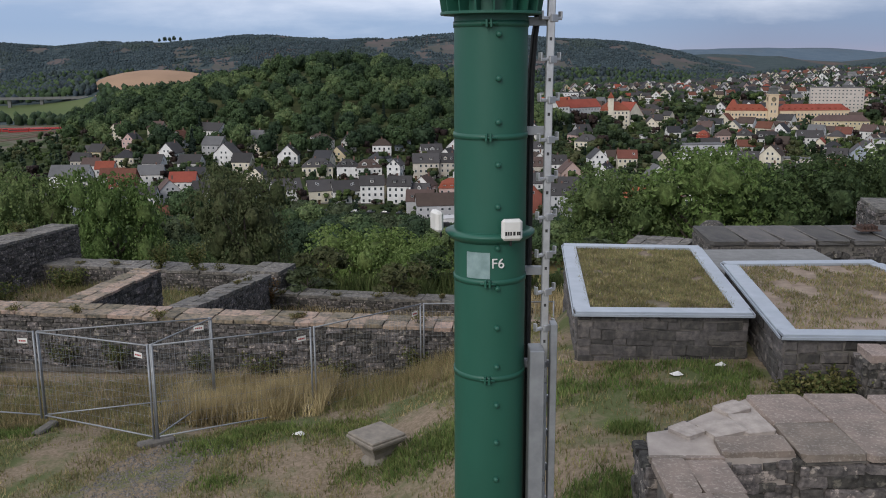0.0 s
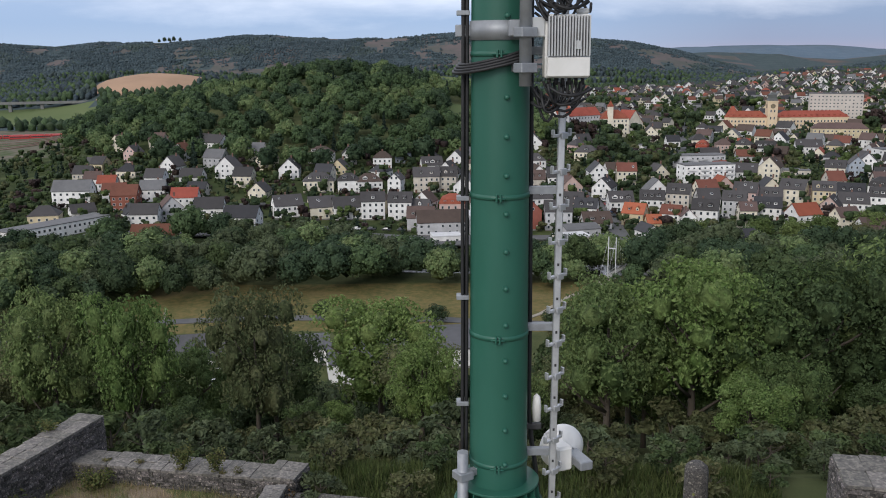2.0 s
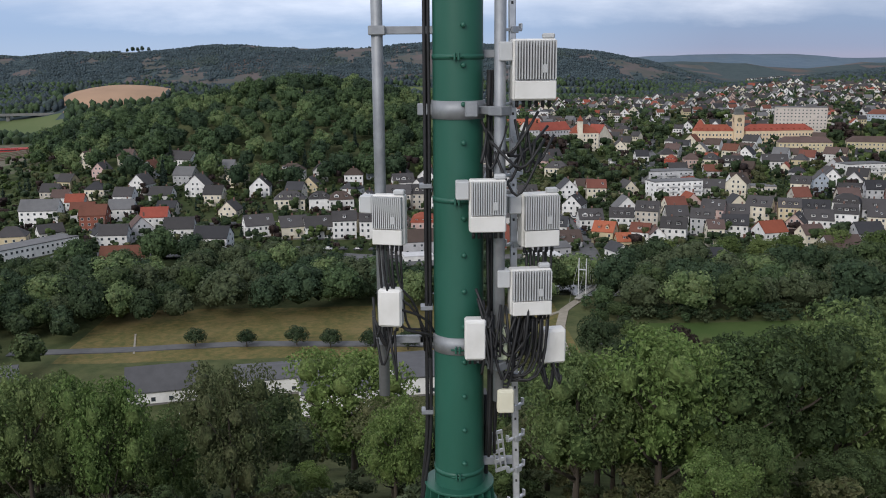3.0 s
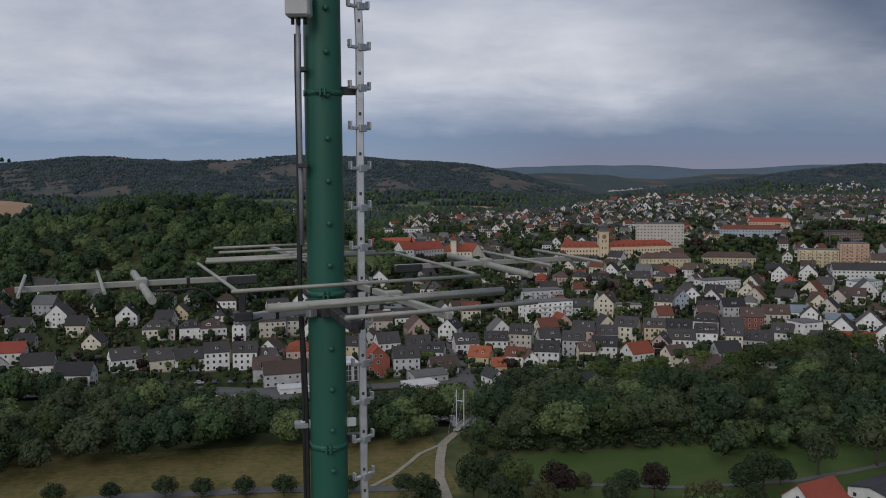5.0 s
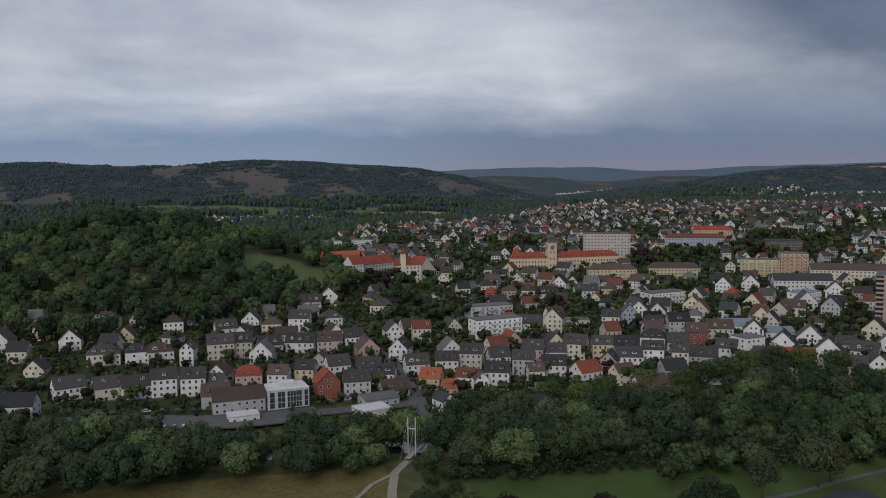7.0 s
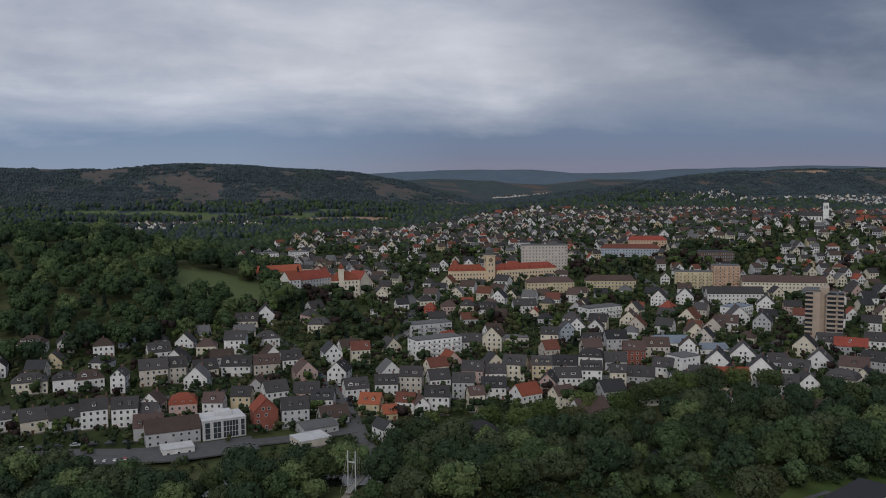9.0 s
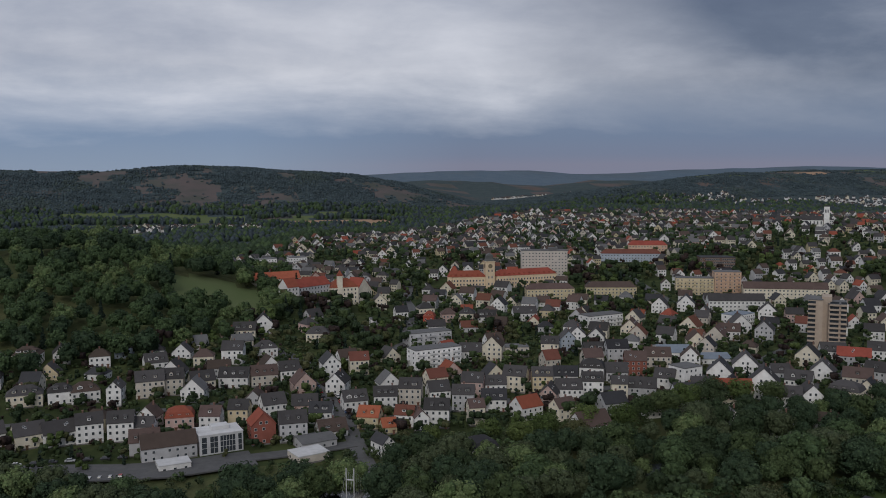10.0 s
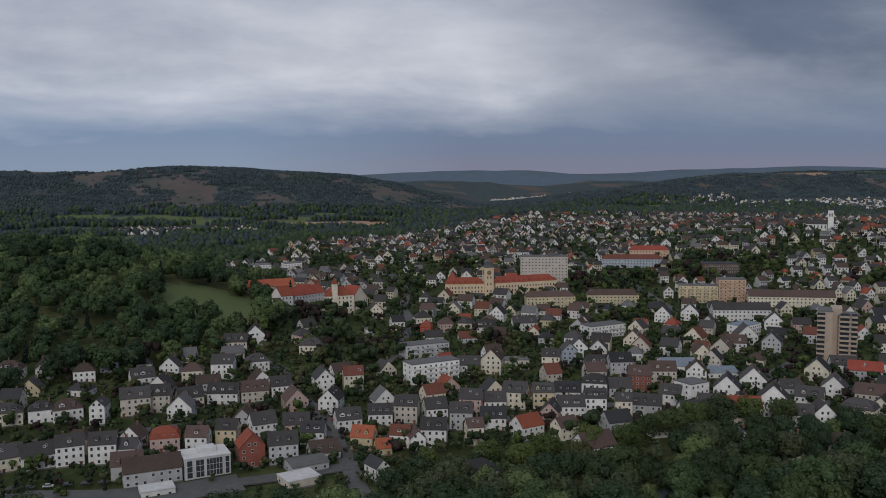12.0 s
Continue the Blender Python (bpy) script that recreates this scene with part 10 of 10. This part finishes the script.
def thin(pts, gap, seed):
    """Keeps points that stand at least gap apart."""
    rg = np.random.default_rng(seed)
    pts = pts[rg.permutation(len(pts))]
    cells, keep = {}, []
    for k, (x, y) in enumerate(pts):
        i, j = int(x // gap), int(y // gap)
        if all(math.hypot(x - a, y - b) >= gap for di in (-1, 0, 1) for dj in (-1, 0, 1) for a, b in cells.get((i + di, j + dj), ())):
            cells.setdefault((i, j), []).append((x, y))
            keep.append(k)
    return pts[keep]


def off_built(pts, gap, road=4.0):
    """Drops points that fall on houses or roads."""
    t = np.array([(a, b, r) for a, b, r in TAKEN])
    keep = np.ones(len(pts), bool)
    for a, b, r in t:
        keep &= (pts[:, 0] - a) ** 2 + (pts[:, 1] - b) ** 2 > (r * 0.85 + gap) ** 2
    for a, b in ROADS:
        keep &= (pts[:, 0] - a) ** 2 + (pts[:, 1] - b) ** 2 > (road + gap * 0.5) ** 2
    return pts[keep]


def with_z(p):
    return np.column_stack([p, height(p[:, 0], p[:, 1])])


rg = np.random.default_rng(17)
# woods along the river
p = np.column_stack([rg.uniform(-330, 420, 9000), rg.uniform(286, 402, 9000)])
u = p[:, 0]
lo = np.where(u < 52, np.interp(u, [-330, -125, -97, -65, -38, 0, 52], [285, 290, 297, 304, 310, 312, 308]), np.where(u < 78, 300 + (78 - u) * 0.9, np.where(u < 260, 296, 285)))
hi = np.interp(u, [-330, -75, -60, -22, -2, 31, 53, 75, 92, 136, 200, 215, 420], [385, 388, 384, 358, 344, 352, 347, 356, 366, 354, 358, 370, 370])
p = p[(p[:, 1] > lo) & (p[:, 1] < hi)]
p = off_built(thin(p, 9.6, 1), 2.0, 1.5)
p = with_z(p)
m = len(p)
k = rg.choice([0, 14, 12, 14, 4, 4, 13, 1], m)
h = 9 + 11.5 * rg.random(m) ** 0.8 * np.where(p[:, 1] > 345, 0.85, 1.0)
wood("riverside_wood", p, h, rg.uniform(0.95, 1.35, m), k, 900, 0.052, 5, "dense mixed green trees along the river", 12, 16, 0.8)
# low growth between the river and the quay
p = np.column_stack([rg.uniform(-75, 220, 1500), rg.uniform(340, 386, 1500)])
hi = np.interp(p[:, 0], [-75, -60, -22, -2, 31, 53, 75, 92, 136, 200, 220], [388, 384, 358, 344, 352, 347, 356, 366, 354, 358, 370])
p = p[(p[:, 1] > hi) & (p[:, 1] < np.where(p[:, 0] < 40, 376, 392))]
p = with_z(off_built(thin(p, 5.0, 21), 0.5, 3.0))
m = len(p)
wood("bank_bushes", p, rg.uniform(2.5, 6.0, m) * np.where(p[:, 0] > 95, 1.6, 1.0), rg.uniform(1.1, 1.6, m), rg.choice([0, 1, 4, 12], m), 150, 0.12, 22, "bushes and young trees on the river bank", 10, 6, 0.5, True)
# bushes at the edge of the lawn
p = np.column_stack([rg.uniform(62, 300, 900), rg.uniform(0, 12, 900)])
p[:, 1] += np.interp(p[:, 0], [62, 93, 137, 177, 224, 300], [300, 291, 289, 280, 277, 272])
p = with_z(off_built(thin(p, 3.6, 12), 1, 1.5))
m = len(p)
wood("edge_bushes", p, rg.uniform(2.5, 6.5, m), rg.uniform(1.2, 1.7, m), rg.choice([4, 0, 14, 12], m), 150, 0.12, 15, "grey-green bushes along the lawn's edge", 10, 6, 0.5, True)
# far side of the lawn, valley floor on both sides
p = np.column_stack([np.concatenate([rg.uniform(130, 330, 1500), rg.uniform(-330, -116, 1500)]), rg.uniform(205, 300, 3000)])
p = off_built(thin(p, 9, 2), 3)
p = with_z(p[(p[:, 0] < 0) | (p[:, 1] > 270) & (rg.random(len(p)) < 0.5)])
m = len(p)
wood("valley_wood", p, rg.uniform(9, 15, m), rg.uniform(0.9, 1.2, m), rg.choice([0, 1, 12, 14], m), 260, 0.08, 6, "green trees on the valley floor", 10, 10, 0.8, True)
# the wooded hill
p = np.column_stack([rg.uniform(-420, 140, 16000), rg.uniform(520, 1060, 16000)])
g = np.array([GREEN(a, b) for a, b in p])
bump2 = ((p[:, 0] + 300) / 120) ** 2 + ((p[:, 1] - 880) / 180) ** 2
front = p[:, 1] < 860 + 0.1 * np.abs(p[:, 0])
clearing = (((p[:, 0] - 36) / 37) ** 2 + ((p[:, 1] - 700) / 46) ** 2 > 1) & ~((waves(p[:, 0], p[:, 1], 150, 41) > 0.75) & (p[:, 1] < 700))
p = p[(p[:, 0] > -0.415 * (p[:, 1] + 7)) & ((g < 0.8) | (bump2 < 1)) & clearing & ((front) | (p[:, 0] < -230) | (g > 0.4))]
p = off_built(thin(p, 11.4, 3), 3)
g = np.array([GREEN(a, b) for a, b in p])
p = with_z(p)
m = len(p)
patch = waves(p[:, 0], p[:, 1], 130, 44) + rg.normal(0, 0.6, m)
k = np.where(patch > 0.45, 13, np.where(patch > -0.5, 12, 14))
k = np.where(rg.random(m) < 0.05, 5, k)
wood("hill_wood", p, rg.uniform(10, 20, m), rg.uniform(0.95, 1.3, m), k, 270, 0.082, 7, "dense green broadleaf wood covering the hill", 12, 9, 0.8, True)
# trees and bushes between the houses
p = np.column_stack([rg.uniform(-330, 900, 30000), rg.uniform(392, 1150, 30000)])
az = np.degrees(np.arctan2(p[:, 0], p[:, 1]))
rho = np.hypot(p[:, 0], p[:, 1])
p = p[(az > -34) & (az < 47) & (rg.random(len(p)) < np.where(rho < 800, 0.75, 0.55))]
p = p[np.array([GREEN(a, b) > 0.7 or a > 60 and b > 740 for a, b in p])]
p = p[((p[:, 0] - 36) / 37) ** 2 + ((p[:, 1] - 700) / 46) ** 2 > 1]
p = off_built(thin(p, 6.2, 4), -1.2, 3.0)
w = np.array([wooded(a, b) for a, b in p])
p = with_z(p)
m = len(p)
k = np.where(rg.random(m) < 0.12, 5, rg.choice([0, 0, 0, 1, 1, 2, 3, 6], m))
h = np.where(w, rg.uniform(9, 15, m), rg.uniform(3.0, 10.0, m))
wood("town_trees", p, h, np.where(k == 5, 1.0, rg.uniform(1.0, 1.5, m)), k, 22, 0.22, 8, "garden trees, hedges and conifers between the houses", 10, 2, 1.0, True)
# hedges and low fruit trees in the nearer gardens
p = np.column_stack([rg.uniform(-260, 420, 16000), rg.uniform(404, 640, 16000)])
p = p[np.array([GREEN(a, b) > 0.75 for a, b in p])]
p = with_z(off_built(thin(p, 5.2, 14), -1.6, 2.5))
m = len(p)
wood("garden_bushes", p, rg.uniform(1.8, 5.5, m), rg.uniform(1.2, 1.9, m), rg.choice([0, 0, 0, 1, 1, 3, 6], m), 14, 0.26, 16, "hedges and low fruit trees in the gardens", 8, 2, 1.0, True)
def canopy(name, p, hs, widths, kinds, seed, label):
    """A far wood as one object: each tree an uneven five-sided crown with a pointed or a rounded top."""
    rg = np.random.default_rng(seed)
    n, side = len(p), 5
    a = rg.uniform(0, 6.28, (n, 1)) + np.arange(side)[None] * 2 * math.pi / side
    firs = (kinds == 5)[:, None]
    v = np.empty((n, 2 * side + 1, 3))
    for j, (zz, rr) in enumerate(((0.08, 0.85), (0.6, 0.95))):
        r = widths[:, None] / 2 * np.where(firs, (0.9, 0.5)[j], rr) * rg.uniform(0.75, 1.2, (n, side))
        v[:, j * side:(j + 1) * side, 0] = p[:, :1] + r * np.cos(a + 0.6 * j)
        v[:, j * side:(j + 1) * side, 1] = p[:, 1:2] + r * np.sin(a + 0.6 * j)
        v[:, j * side:(j + 1) * side, 2] = p[:, 2:] + hs[:, None] * (zz + rg.uniform(-0.07, 0.07, (n, side)))
    v[:, -1] = p + np.stack([rg.normal(0, 0.08, n) * widths, rg.normal(0, 0.08, n) * widths, hs * np.where(firs[:, 0], 1.15, 0.95)], 1)
    quad = np.array([(k, (k + 1) % side, side + (k + 1) % side, side + k) for k in range(side)])
    tri = np.array([(side + k, side + (k + 1) % side, 2 * side) for k in range(side)])
    base = (np.arange(n) * (2 * side + 1))[:, None, None]
    q, t = (quad[None] + base).reshape(-1), (tri[None] + base).reshape(-1)
    me = bpy.data.meshes.new(name)
    me.vertices.add(v.size // 3)
    me.loops.add(len(q) + len(t))
    me.polygons.add(2 * side * n)
    me.vertices.foreach_set("co", v.ravel())
    me.loops.foreach_set("vertex_index", np.concatenate([q, t]))
    me.polygons.foreach_set("loop_start", np.concatenate([np.arange(0, len(q), 4), len(q) + np.arange(0, len(t), 3)]))
    me.polygons.foreach_set("material_index", np.concatenate([np.repeat(kinds, side), np.repeat(kinds, side)]).astype(np.int32))
    me.polygons.foreach_set("use_smooth", np.ones(2 * side * n, bool))
    me.update(calc_edges=True)
    for m in LEAVES:
        me.materials.append(m)
    return tagged(new(name, me), label, "trees", kind="stuff")


# tree belts behind the town and between its farther houses
p = np.column_stack([rg.uniform(-900, 1500, 60000), rg.uniform(850, 2050, 60000)])
az, rho = np.degrees(np.arctan2(p[:, 0], p[:, 1])), np.hypot(p[:, 0], p[:, 1])
use = land_use(p[:, 0], p[:, 1], 0)
among = (use == 4) & (rho > 1000)
keep = (az > -33) & (az < 46) & (rho > 980) & (rho < 2350) & (among & (rg.random(len(p)) < 0.95) | (use == 5) & (waves(p[:, 0], p[:, 1], 240, 51) > -0.6))
p = with_z(off_built(thin(p[keep], 7.2, 5), 0.4, 3.0))
m = len(p)
rho = np.hypot(p[:, 0], p[:, 1])
low = (land_use(p[:, 0], p[:, 1], 0) == 4)
# belts beyond 1330 m partly use the ridge leaves with haze in their colour
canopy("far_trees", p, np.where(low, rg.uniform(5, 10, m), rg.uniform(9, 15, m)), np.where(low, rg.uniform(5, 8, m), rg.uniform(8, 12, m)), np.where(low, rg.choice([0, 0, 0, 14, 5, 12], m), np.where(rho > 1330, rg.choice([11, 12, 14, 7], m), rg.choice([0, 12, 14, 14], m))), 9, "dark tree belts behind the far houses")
# woods on the far ridges
p = np.column_stack([rg.uniform(-1450, 2500, 220000), rg.uniform(1950, 2480, 220000)])
u = p[:, 0] / p[:, 1]
use = land_use(p[:, 0], p[:, 1], 0)
p = p[(u > -0.6) & (u < 0.98) & ((use == 5) | (use == 8) & (rg.random(len(p)) < 0.003))]
p = with_z(off_built(thin(p, 5.2, 6), 3)) - [0, 0, 2.5]
m = len(p)
patch = waves(p[:, 0], p[:, 1], 260, 61) + rg.normal(0, 0.3, m)
# both leaf colours used here include painted haze
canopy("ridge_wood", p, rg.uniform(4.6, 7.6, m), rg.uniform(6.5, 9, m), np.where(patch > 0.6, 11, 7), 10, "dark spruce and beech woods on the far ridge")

# ---- wall stones, last ----
set_stones()
